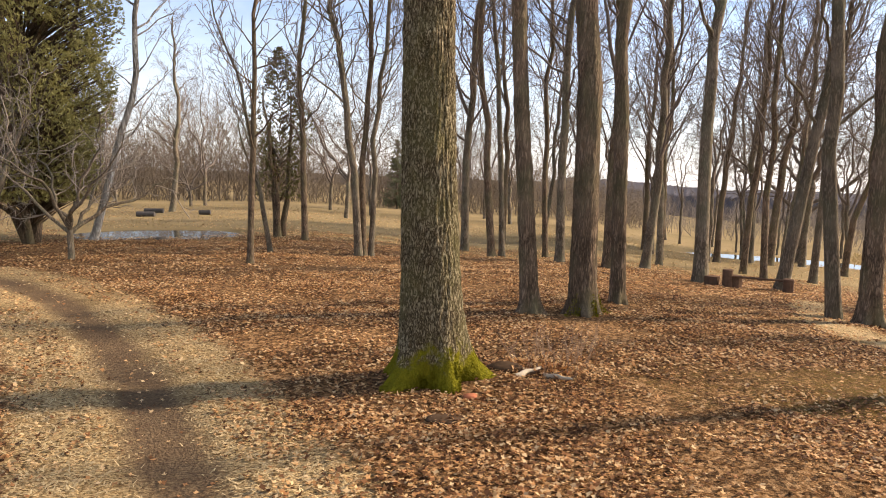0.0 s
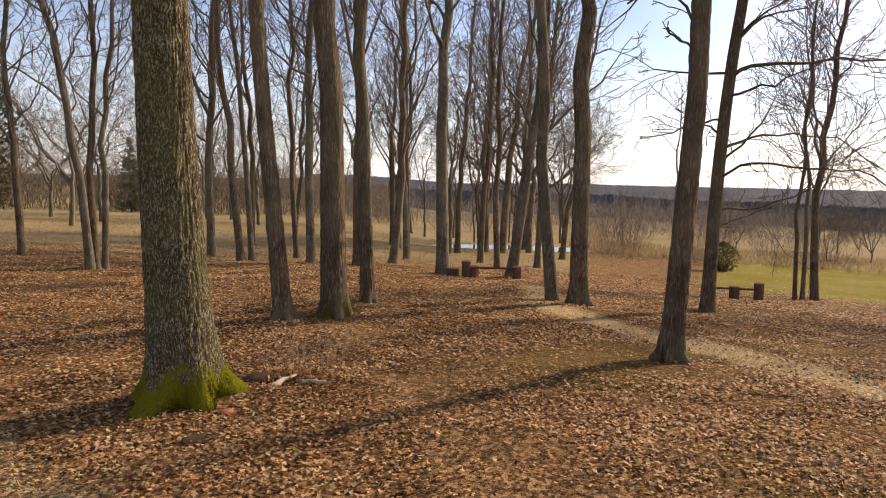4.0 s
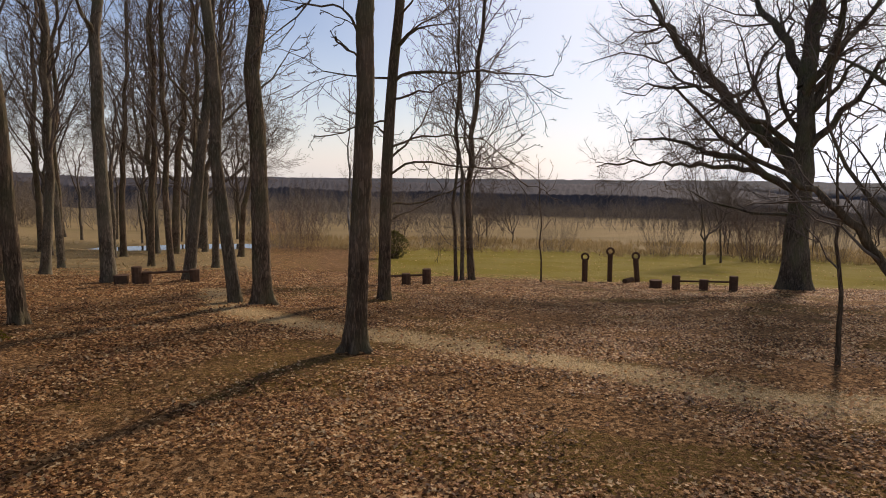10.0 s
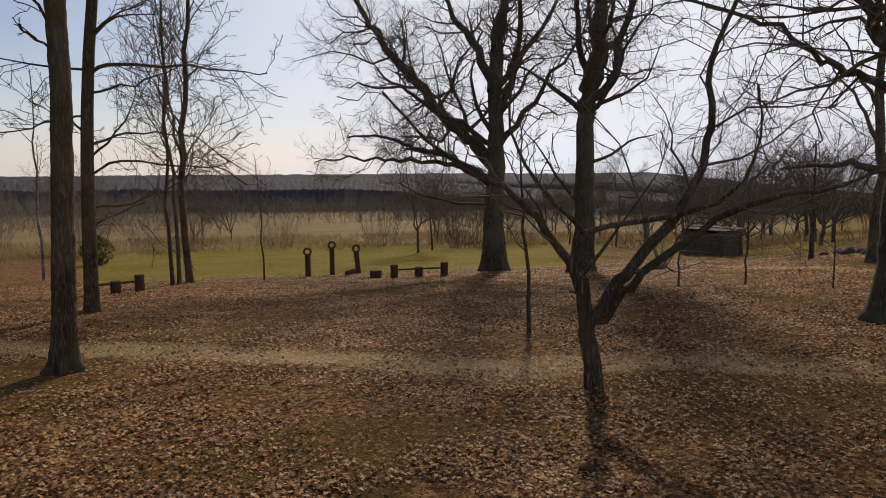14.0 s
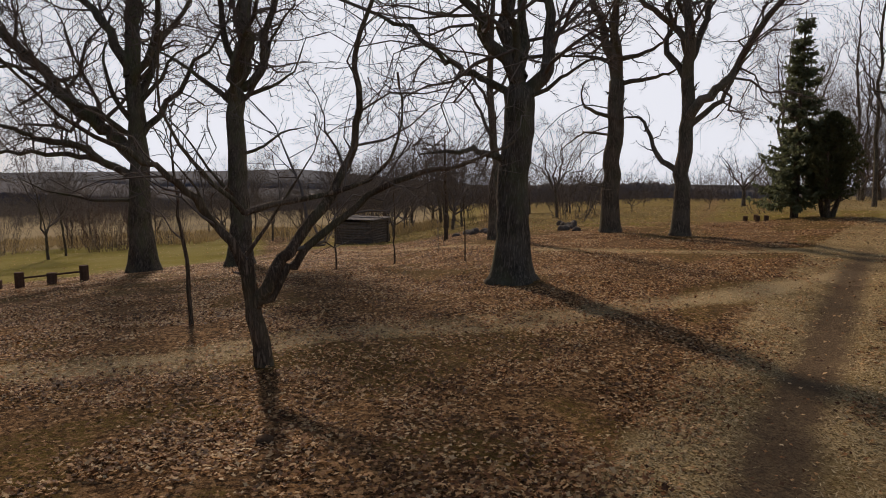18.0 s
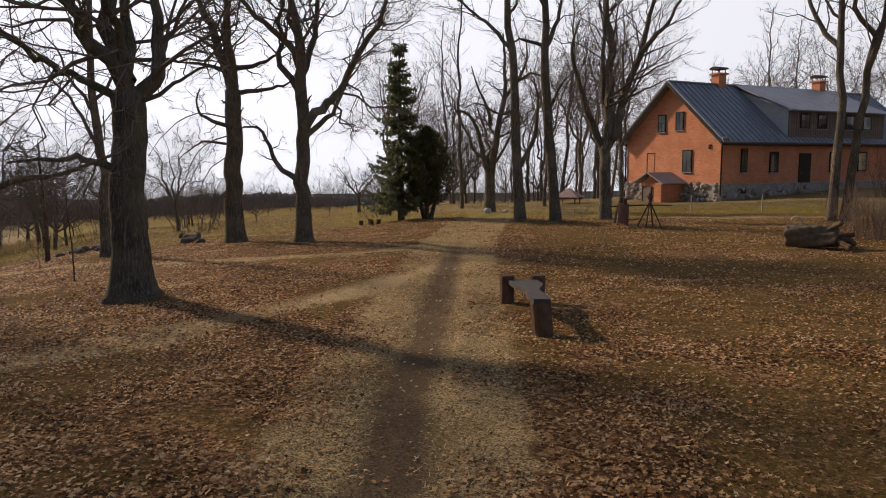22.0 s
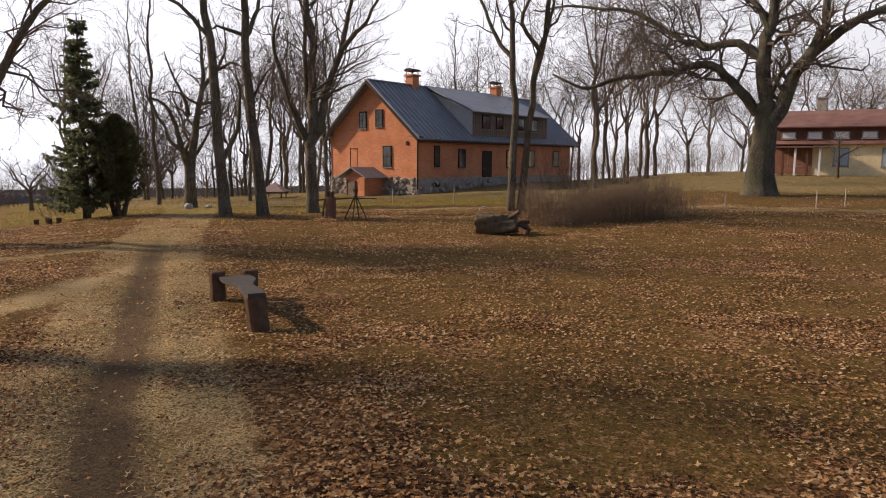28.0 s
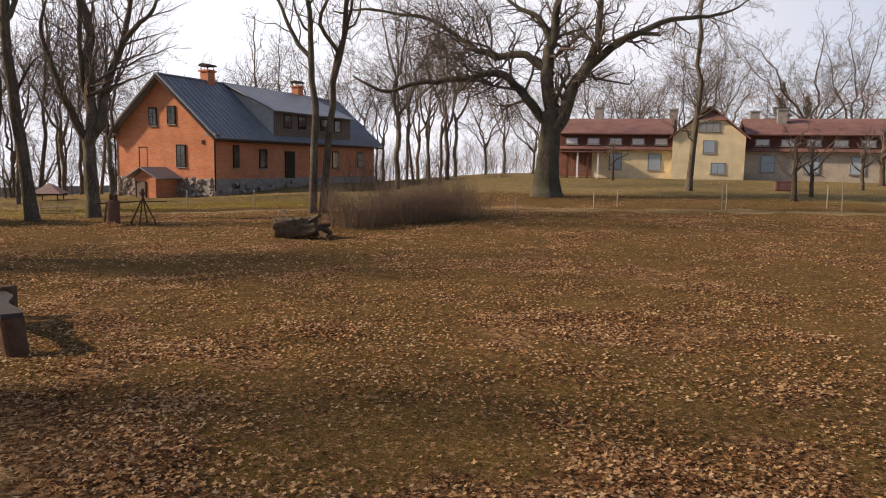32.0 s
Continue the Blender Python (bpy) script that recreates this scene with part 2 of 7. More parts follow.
BARK_OAK = bark("oak_bark", (0.115, 0.096, 0.072), (0.25, 0.212, 0.16), (0.15, 0.16, 0.075), 11, 0.03)
BARK_GREY = bark("grey_bark", (0.145, 0.114, 0.08), (0.33, 0.265, 0.19), (0.13, 0.135, 0.08), 14, 0.02)
BARK_BROWN = bark("brown_bark", (0.12, 0.085, 0.057), (0.28, 0.20, 0.135), (0.12, 0.12, 0.06), 13, 0.02)
BARK_BIRCH = bark("birch_bark", (0.22, 0.20, 0.17), (0.62, 0.60, 0.55), None, 6, 0.006)


def plain(name, colour, rough=0.8, metal=0.0, spread=0.25, scale=6.0, bump=0.15, thin=0.0):
    """A surface of one colour with uneven tone at two scales."""
    k = Mat(name, rough, metal)
    lo, hi = (tuple(max(0.0, min(1.0, c * (1 + s * spread))) for c in colour) for s in (-1, 1))
    f = k.math("ADD", k.math("MULTIPLY", k.noise(scale, 6), 0.6), k.math("MULTIPLY", k.noise(scale * 9, 4), 0.4))
    k.base(k.ramp(f, (0.3, lo), (0.7, hi))).bump(f, bump, 0.01)
    if thin:
        k.leafy(thin)
    return k.m


TWIG = plain("twig_bark", (0.16, 0.13, 0.105), 0.9, 0, 0.3, 3)
PALE_TWIG = plain("pale_grey_twig_bark", (0.25, 0.21, 0.165), 0.9, 0, 0.3, 3)
TWIG_RED = plain("reddish_twig_bark", (0.13, 0.085, 0.065), 0.9, 0, 0.3, 3)

# ---- meshes ----
def mesh_object(name, verts, faces, material, parent=None, label="", smooth=True):
    me = bpy.data.meshes.new(name)
    me.from_pydata(verts, [], faces)
    me.polygons.foreach_set("use_smooth", [smooth] * len(me.polygons))
    me.materials.append(material)
    ob = new(name, me)
    if parent:
        ob.parent = parent
    return tagged(ob, label) if label else ob


class Wood:
    """Gathers tapering stems, and turns them into one mesh."""

    def __init__(self):
        self.sets = {}

    def add(self, path, radii, sides):
        self.sets.setdefault((len(path), sides), []).append((path, radii))

    def arrays(self):
        vs, fs, base = [], [], 0
        for (n, s), items in self.sets.items():
            p = np.array([i[0] for i in items], float)
            r = np.array([i[1] for i in items], float)
            t = np.gradient(p, axis=1)
            t /= np.linalg.norm(t, axis=2, keepdims=True) + 1e-9
            up = np.abs(t[:, :, 2].mean(1)) > 0.75
            ref = np.where(up[:, None], np.array([[1.0, 0.13, 0]]), np.array([[0, 0.1, 1.0]]))[:, None, :]
            a = np.cross(t, np.broadcast_to(ref, t.shape))
            a /= np.linalg.norm(a, axis=2, keepdims=True) + 1e-9
            b = np.cross(t, a)
            ang = np.arange(s) * 2 * np.pi / s
            ring = a[:, :, None, :] * np.cos(ang)[None, None, :, None] + b[:, :, None, :] * np.sin(ang)[None, None, :, None]
            v = p[:, :, None, :] + ring * r[:, :, None, None]
            k = len(items)
            idx = np.arange(k * n * s).reshape(k, n, s) + base
            q = np.stack([idx[:, :-1, :], np.roll(idx[:, :-1, :], -1, 2), np.roll(idx[:, 1:, :], -1, 2), idx[:, 1:, :]], -1)
            vs.append(v.reshape(-1, 3)), fs.append(q.reshape(-1, 4))
            base += k * n * s
        return np.concatenate(vs), np.concatenate(fs)

    def build(self, name, material, parent=None, label=""):
        v, f = self.arrays()
        me = bpy.data.meshes.new(name)
        me.vertices.add(len(v)), me.vertices.foreach_set("co", v.astype(np.float32).ravel())
        me.loops.add(f.size), me.loops.foreach_set("vertex_index", f.astype(np.int32).ravel())
        me.polygons.add(len(f)), me.polygons.foreach_set("loop_start", np.arange(0, f.size, 4, dtype=np.int32))
        me.polygons.foreach_set("use_smooth", np.ones(len(f), bool))
        me.update(calc_edges=True)
        me.materials.append(material)
        ob = new(name, me)
        if parent:
            ob.parent = parent
        return tagged(ob, label) if label else ob


def bent(rng, start, way, length, n, wander, lift):
    """A crooked line of n points from start: it wanders by chance, and turns up (lift > 0) or droops."""
    p, d, out = Vector(start), Vector(way).normalized(), [tuple(start)]
    step = length / (n - 1)
    g = rng.gauss
    for _ in range(n - 1):
        d = (d + Vector((g(0, wander * .3), g(0, wander * .3), g(0, wander * .3) + lift))).normalized()
        p = p + (d + Vector((g(0, wander * 1.25), g(0, wander * 1.25), g(0, wander * 1.1)))).normalized() * step
        out.append(tuple(p))
    return out


def fan(rng, way, angle):
    """A direction that leaves way by angle degrees, to a side by chance."""
    w = Vector(way).normalized()
    side = w.orthogonal().normalized()
    side.rotate(Matrix.Rotation(rng.uniform(0, 2 * math.pi), 3, w))
    a = radians(angle)
    return (w * math.cos(a) + side * math.sin(a)).normalized()


# branching by level: children per metre of parent, length of child by what is left of the parent, angle, wander, lift
def branch(rng, woods, path, radii, level, spec):
    """Set side shoots along a limb, down to the finest level."""
    if level >= len(spec):
        return
    per, ratio, angle, wander, lift, n, sides, thin = spec[level]
    seg = [Vector(b) - Vector(a) for a, b in zip(path, path[1:])]
    total = sum(s.length for s in seg)
    count = max(2, int(per * total + rng.random()))
    for i in range(count):
        f = 0.18 + 0.82 * (i + rng.random()) / count
        k = min(len(seg) - 1, int(f * len(seg)))
        g = f * len(seg) - k
        at = Vector(path[k]).lerp(Vector(path[k + 1]), min(1, g))
        r = (radii[k] + (radii[k + 1] - radii[k]) * min(1, g)) * (0.62 if level else 0.36)
        r = max(r, thin)
        length = total * ratio * (1.15 - 0.65 * f) * rng.uniform(0.6, 1.25)
        d = fan(rng, seg[k], rng.uniform(angle - 14, angle + 16))
        if lift > 0.03 and d.z < -0.15:
            d.z *= -0.6
        p = bent(rng, at, d, length, n, wander, lift)
        rad = [max(thin, r * (1 - 0.85 * j / (n - 1))) for j in range(n)]
        woods[min(level, len(woods) - 1)].add(p, rad, sides)
        branch(rng, woods, p, rad, level + 1, spec)


OAK = [(1.9, 0.45, 50, 0.27, 0.03, 6, 5, 0.012), (3.0, 0.46, 48, 0.26, 0.02, 4, 3, 0.007), (4.4, 0.5, 44, 0.2, 0.02, 3, 3, 0.0045)]
LIME = [(2.0, 0.42, 44, 0.16, 0.05, 6, 4, 0.011), (3.0, 0.44, 42, 0.17, 0.04, 4, 3, 0.007), (3.2, 0.5, 40, 0.14, 0.03, 2, 3, 0.0048)]
ALDER = [(2.6, 0.55, 46, 0.17, -0.01, 6, 4, 0.008), (3.6, 0.5, 46, 0.16, -0.03, 4, 3, 0.0055), (4.4, 0.5, 44, 0.14, -0.02, 2, 3, 0.0045)]
SLIM = [(1.9, 0.40, 46, 0.16, 0.05, 5, 3, 0.008), (2.8, 0.45, 42, 0.16, 0.03, 2, 3, 0.006), (2.2, 0.55, 42, 0.1, 0.0, 2, 3, 0.006)]
ROUND = [(1.7, 0.42, 46, 0.24, 0.05, 5, 3, 0.011), (2.7, 0.46, 44, 0.22, 0.03, 3, 3, 0.008), (2.0, 0.6, 42, 0.1, 0.0, 2, 3, 0.0065)]
APPLE = [(2.1, 0.45, 50, 0.27, 0.04, 6, 4, 0.006), (3.6, 0.46, 48, 0.26, 0.03, 4, 3, 0.004), (5.0, 0.52, 44, 0.2, 0.02, 2, 3, 0.003)]
THIN = [(2.0, 0.45, 50, 0.27, 0.03, 6, 5, 0.011), (3.0, 0.46, 48, 0.26, 0.02, 4, 3, 0.006), (3.0, 0.5, 44, 0.2, 0.02, 2, 3, 0.0045)]
BROAD = [(1.9, 0.45, 50, 0.27, 0.03, 6, 5, 0.013), (3.2, 0.46, 48, 0.26, 0.02, 4, 3, 0.008), (5.0, 0.52, 44, 0.2, 0.02, 2, 3, 0.006)]
SPARSE = [(2.2, 0.38, 52, 0.3, 0.03, 6, 5, 0.009), (3.4, 0.48, 48, 0.28, 0.02, 4, 3, 0.006), (4.2, 0.52, 44, 0.2, 0.02, 3, 3, 0.0045)]
STEEP = [(1.8, 0.34, 44, 0.22, 0.05, 6, 4, 0.009), (2.8, 0.46, 42, 0.2, 0.04, 4, 3, 0.006), (3.0, 0.5, 40, 0.16, 0.03, 2, 3, 0.0045)]
FAR = [(1.6, 0.48, 48, 0.24, 0.05, 4, 3, 0.012), (2.4, 0.5, 46, 0.22, 0.03, 3, 3, 0.008)]


def trunk_line(rng, height, lean, bow, n):
    """Points up a stem: it leans by metres (x, y) over its height, bows, and is never quite straight."""
    out = []
    k = height * 0.012
    wx, wy = rng.uniform(-k, k), rng.uniform(-k, k)
    jx = jy = 0.0
    for i in range(n):
        f = i / (n - 1)
        s = math.sin(math.pi * f)
        if f > 0.2:
            jx, jy = jx * .6 + rng.gauss(0, k * .5), jy * .6 + rng.gauss(0, k * .5)
        out.append((jx + lean[0] * f + bow[0] * s + wx * math.sin(5 * f), jy + lean[1] * f + bow[1] * s + wy * math.sin(4 * f + 1) - wy * math.sin(1), height * f - 0.12))
    return out


def sweep(arc):
    """A smooth line through the (out, up) steps of a bough, three pieces to a step."""
    q = [arc[0]] + list(arc) + [arc[-1]]
    out = []
    for a, b, c, d in zip(q, q[1:], q[2:], q[3:]):
        for t in (0, 1 / 3, 2 / 3):
            out.append(tuple(.5 * (2 * b[k] + (c[k] - a[k]) * t + (2 * a[k] - 5 * b[k] + 4 * c[k] - d[k]) * t * t + (3 * b[k] - a[k] - 3 * c[k] + d[k]) * t ** 3) for k in (0, 1)))
    return out + [arc[-1]]


def tree(name, seed, x, y, diam, height, limbs, spec=LIME, lean=(0, 0), bow=(0, 0), barkm=BARK_GREY, twigm=TWIG,
         label="", flare=1.5, first=0.45, auto=10, reach=0.32, rise=38, split=True, group="", top=0.25, sides=12, category="tree", fine_to=0.0, drawn=(), bough=.55):
    """A bare tree. limbs: own limbs as (height, bearing, rise, length, thickness, lift); auto more are set by chance above first."""
    rng = random.Random(seed)
    base = new(name)
    base.location = (x, y, ground_z(x, y))
    n = 16
    line = trunk_line(rng, height, lean, bow, n)
    rad = []
    for i in range(n):
        f = i / (n - 1)
        rad.append(diam / 2 * (1 - (1 - top) * f ** 1.1) + diam / 2 * (flare - 1) * math.exp(-height * f / (0.9 * diam)))
    # more rings near the foot, where the roots swell
    line[1:1] = [tuple(Vector(line[0]).lerp(Vector(line[1]), k)) for k in (0.12, 0.28, 0.55)]
    f0 = [h[2] + 0.12 for h in line[:4]]
    rad[0:1] = [diam / 2 * (1 + (flare - 1) * math.exp(-max(0, h - 0.12) / (0.7 * diam))) for h in f0]
    line.append(tuple(Vector(line[-1]) + Vector((0, 0, rad[-1] * 0.7))))
    rad.append(rad[-1] * 0.35)
    w = Wood()
    w.add(line, rad, sides)
    if fine_to:
        # the seen length of the stem is meshed closely enough for its bark
        zs = np.concatenate([np.arange(-0.12, fine_to, 0.045), np.linspace(fine_to, line[-1][2], 12)])
        lz = [p[2] for p in line]
        close = [tuple(float(np.interp(z, lz, [p[k] for p in line])) for k in (0, 1)) + (float(z),) for z in zs]
        w = Wood()
        w.add(close, [float(np.interp(z, lz, rad)) for z in zs], sides)
        trunk = w.build("trunk", barkm, base)
        furrow(trunk, diam, fine_to, seed)
    else:
        trunk = w.build("trunk", barkm, base)
        roots(trunk, rng, diam, flare)
    fine = Wood()

    def on(h):
        for (a, b), (ra, rb) in zip(zip(line, line[1:]), zip(rad, rad[1:])):
            if a[2] <= h <= b[2]:
                k = (h - a[2]) / (b[2] - a[2])
                return Vector(a).lerp(Vector(b), k), ra + (rb - ra) * k
        return Vector(line[-1]), rad[-1]

    rows = list(limbs)
    for i in range(auto):
        f = first + (0.99 - first) * (i + rng.random() * 0.9) / max(1, auto)
        h = height * f
        rows.append((h, rng.uniform(0, 360), rng.uniform(rise - 14, rise + 16), height * reach * (1.25 - 0.75 * f) * rng.uniform(0.7, 1.2), 0, 0.05))
    for h, az, up, length, thick, lift in rows:
        at, r = on(h)
        way = (math.sin(radians(az)) * math.cos(radians(up)), math.cos(radians(az)) * math.cos(radians(up)), math.sin(radians(up)))
        n = 12 if length > 3 else 6
        p = bent(rng, at, way, length, n, spec[0][3] * (0.75 if thick else 0.9), lift)
        r0 = thick / 2 if thick else r * bough
        rr = [max(spec[0][7], r0 * (1 - 0.88 * (j / (n - 1)) ** 0.85)) for j in range(n)]
        if split:
            lw = Wood()
            lw.add(p, rr, 8 if r0 > 0.05 else 6)
            lw.build("limb", barkm, base)
        else:
            fine.add(p, rr, 5)
        branch(rng, [fine], p, rr, 0, spec)
    for way, start, thick, arc in drawn:
        # a bough of a known sweep: (out, up) steps along one bearing
        foot = on(arc[0][1])[0]
        start = (start[0] + foot.x, start[1] + foot.y)
        arc = sweep([(0, arc[0][1])] + arc[1:] if abs(arc[0][0]) < .8 else arc)
        k = .04 + .012 * math.hypot(arc[-1][0] - arc[0][0], arc[-1][1] - arc[0][1])
        drift, p = 0.0, []
        for j, (u, h) in enumerate(arc):
            drift = drift * .8 + rng.gauss(0, k * .8) if j else 0
            p.append((start[0] + math.sin(radians(way)) * u + math.cos(radians(way)) * drift, start[1] + math.cos(radians(way)) * u - math.sin(radians(way)) * drift, h + (rng.gauss(0, k * .35) if j else 0)))
        rr = [max(.014, thick / 2 * (1 - .82 * j / (len(p) - 1))) for j in range(len(p))]
        lw = Wood()
        lw.add(p, rr, 9)
        lw.build("limb", barkm, base)
        branch(rng, [fine], p, rr, 0, spec)
    # the leader's own shoots
    branch(rng, [fine], line[-6:], rad[-6:], 0, spec)
    tagged(fine.build("crown", twigm, base, "bare crown of fine grey-brown twigs"), kind="stuff")
    return tagged(base, label or "tall bare tree with grey furrowed bark in leaf litter", category, group)


def forked(name, seed, x, y, diam, height, stems=4, low=0.25, rise=66, label="", **more):
    """A bare tree whose short trunk parts into several steep crooked stems."""
    rng = random.Random(seed + 7)
    turn = rng.uniform(0, 360)
    rows = []
    for i in range(stems):
        rows.append((height * low * rng.uniform(.75, 1.0), turn + 360 * i / stems + rng.uniform(-25, 25), rng.uniform(rise - 14, rise + 14), height * (1 - low) * rng.uniform(.75, 1.05), diam * rng.uniform(.5, .72), rng.uniform(-.01, .03)))
    more.setdefault("spec", ROUND)
    return tree(name, seed, x, y, diam, height * low, rows, auto=0, top=.8, first=.8, label=label, **more)


def furrow(trunk, diam, height, seed, ridge=0.017, coarse=9.0):
    """Cut bark ridges into a finely meshed stem, and draw out its roots."""
    me = trunk.data
    co = np.empty(len(me.vertices) * 3, np.float32)
    me.vertices.foreach_get("co", co)
    co = co.reshape(-1, 3)
    out = []
    rk = random.Random(seed * 3 + 1)
    knots = [(-1.75, 2.4, .10), (-2.1, 3.4, .15)] if seed == 1 else [(rk.uniform(-3, 3), rk.uniform(1.5, height), rk.uniform(.04, .07)) for _ in range(3)]
    for x, y, z in co:
        a, r = math.atan2(y, x), math.hypot(x, y)
        if z < height:
            q = Vector((math.cos(a) * diam * coarse * 1.4, math.sin(a) * diam * coarse * 1.5, z * 3.6 + seed))
            n = 1 - 2.2 * abs(noise.noise(q)) + 0.5 * noise.noise(q * 2.3)
            r += ridge * (n - 0.35)
        for ka, kz, kr in knots:
            da = math.atan2(math.sin(a - ka), math.cos(a - ka)) * diam / 2
            q2 = (da * da + ((z - kz) * .8) ** 2) / (kr * kr)
            r += kr * .5 * math.exp(-q2) - kr * .55 * math.exp(-q2 * 7)
        low = math.exp(-max(z, 0) / (0.30 * diam + 0.05))
        r *= 1 + low * (0.36 * math.sin(5 * a + seed) + 0.18 * math.sin(3 * a + 1.7 * seed))
        out += [r * math.cos(a), r * math.sin(a), z]
    me.vertices.foreach_set("co", out)
    me.update()


def roots(trunk, rng, diam, flare):
    """Swell the foot of a stem into buttresses, and make its round uneven."""
    me = trunk.data
    co = np.empty(len(me.vertices) * 3, np.float32)
    me.vertices.foreach_get("co", co)
    co = co.reshape(-1, 3)
    ang = np.arctan2(co[:, 1], co[:, 0])
    k, ph = rng.choice((4, 5, 6)), rng.uniform(0, 6)
    low = np.exp(-np.maximum(co[:, 2], 0) / (0.55 * diam + 0.05))
    wob = 1 + 0.22 * (flare - 1) * low * np.sin(k * ang + ph) + 0.03 * np.sin(3 * ang + ph + co[:, 2] * 1.3)
    co[:, 0] *= wob * (low > 0.02) + (low <= 0.02)
    co[:, 1] *= wob * (low > 0.02) + (low <= 0.02)
    me.vertices.foreach_set("co", co.ravel())
    me.update()



# ---- ground ----
DRIVE = [(-14, 17), (-8.7, 13.8), (-6.5, 11.8), (-4.35, 9.05), (-2.8, 6.6), (-1.75, 4.7), (0.9, 0.2), (3.6, -2.95), (5.05, -3.95), (7.2, -5.7),
         (12.1, -9.5), (16.6, -13.1), (21.5, -17.6), (26, -22), (33, -27), (48, -33)]
FOOTPATH = [(8.5, 16), (6.6, 12.2), (6.8, 9.9), (7.36, 6.6), (7.6, 4.0), (7.8, 2.2), (8.9, 0.25), (9.6, -3.1), (11.2, -7.3), (13.2, -10.4)]
LOWER_PATH = [(30, 1), (21, -3.5), (18, -6.5), (16.5, -11)]
YARD_PATH = [(24, -24), (18, -27), (11, -31), (4, -30.6), (-4, -32.6), (-9, -33.2), (-30, -38)]


def from_line(px, py, line):
    """How far points lie from a line of straight pieces."""
    best = np.full(px.shape, 1e9)
    for (ax, ay), (bx, by) in zip(line, line[1:]):
        dx, dy = bx - ax, by - ay
        t = np.clip(((px - ax) * dx + (py - ay) * dy) / (dx * dx + dy * dy), 0, 1)
        best = np.minimum(best, np.hypot(px - ax - t * dx, py - ay - t * dy))
    return best


def soft(v, a, b):
    t = np.clip((v - a) / (b - a), 0, 1)
    return t * t * (3 - 2 * t)


POND, POND_Z = (-11.2, 27.6, 2.9, 2.5, 20), -0.56  # middle, half sizes and turn
LAKE, LAKE_Z = (21.2, 51.4, 8.3, 3.0, -25), -3.75


def pond_depth(px, py, mid):
    c, s = math.cos(radians(mid[4])), math.sin(radians(mid[4]))
    u, v = (px - mid[0]) * c + (py - mid[1]) * s, -(px - mid[0]) * s + (py - mid[1]) * c
    return 1 - np.hypot(u / mid[2], v / mid[3]) + 0.08 * np.sin(3 * np.arctan2(v, u))


def relief(px, py):
    """Small unevenness of the ground: humps, the sunken drive and its rut."""
    near = np.clip(1 - np.hypot(px, py) / 200, 0, 1)
    lawn, meadow, track, rut = zones(px, py)
    return near * 0.03 * (np.sin(px * 1.7 + 0.5 * py) * np.cos(py * 1.3) + 0.6 * np.sin(px * 3.9) * np.sin(py * 4.3 + 1)) - 0.05 * rut - 0.02 * track


def zones(px, py):
    """Shares of lawn, meadow, straw track and bare rut at places on the ground."""
    az = np.degrees(np.arctan2(px, py))
    az = np.where(az < -40, az + 360, az)
    r = np.hypot(px, py)
    wob = 2.0 * np.sin(px * 0.31 + 1) * np.cos(py * 0.27)
    far = lambda r0, a0, a1, w=6, k=5: soft(r + wob, r0, r0 + w) * soft(az, a0, a0 + k) * (1 - soft(az, a1 - k, a1))
    lawn = np.maximum.reduce([far(28.5, 38, 74, 3), far(30, 63, 84, 5), .55 * far(30, 80, 103, 5), 0.35 * far(24, -60, 40, 9), .52 * far(29, 113, 143, 5), .52 * far(31, 133, 164, 5), .55 * far(36, 152, 215, 7), 0.5 * far(22, 98, 120, 8)])
    meadow = np.maximum(far(23, -60, 34, 8), soft(r, 56, 66) * soft(az, 28, 38) * (1 - soft(az, 91, 99)), np.maximum(soft(r, 75, 100) * (1 - soft(az, 122, 133)), 0.8 * far(38, 88, 128)))
    meadow = np.maximum(meadow, np.maximum(.52 * far(34, 120, 170), .56 * far(37, 150, 220)))
    d1 = from_line(px, py, DRIVE)
    d2 = from_line(px, py, FOOTPATH)
    track = np.maximum.reduce([1 - soft(d1, .75, 1.55), 1.0 * (1 - soft(d2, 0.2, 0.8)), 0.8 * (1 - soft(from_line(px, py, LOWER_PATH), 0.3, 0.8)),
                               0.9 * (1 - soft(from_line(px, py, YARD_PATH), 0.5, 1.0))])
    rut = (1 - soft(d1, 0.08, 0.6)) * (1 - soft(r, 16, 26))
    return lawn, meadow, track, rut


def mossy(px, py):
    """Patches of moss and thin grass where few leaves lie."""
    az = np.degrees(np.arctan2(px, py)) % 360
    r = np.hypot(px, py)
    n = np.array([noise.noise(Vector((x * .33, y * .33, 7))) + .6 * noise.noise(Vector((x * 1.1, y * 1.1, 2))) for x, y in zip(px.ravel(), py.ravel())]).reshape(px.shape)
    more = 2.2 * soft(az, 112, 140) * (1 - soft(az, 230, 260)) * soft(r, 4.5, 7) + .25 * soft(az, 35, 60) * (1 - soft(az, 230, 260))
    return soft(n + .2 * np.clip(more, 0, 2.2), .10, .46) * (1 - soft(az, 260, 300)) * (.4 + .6 * soft(az, 20, 45))


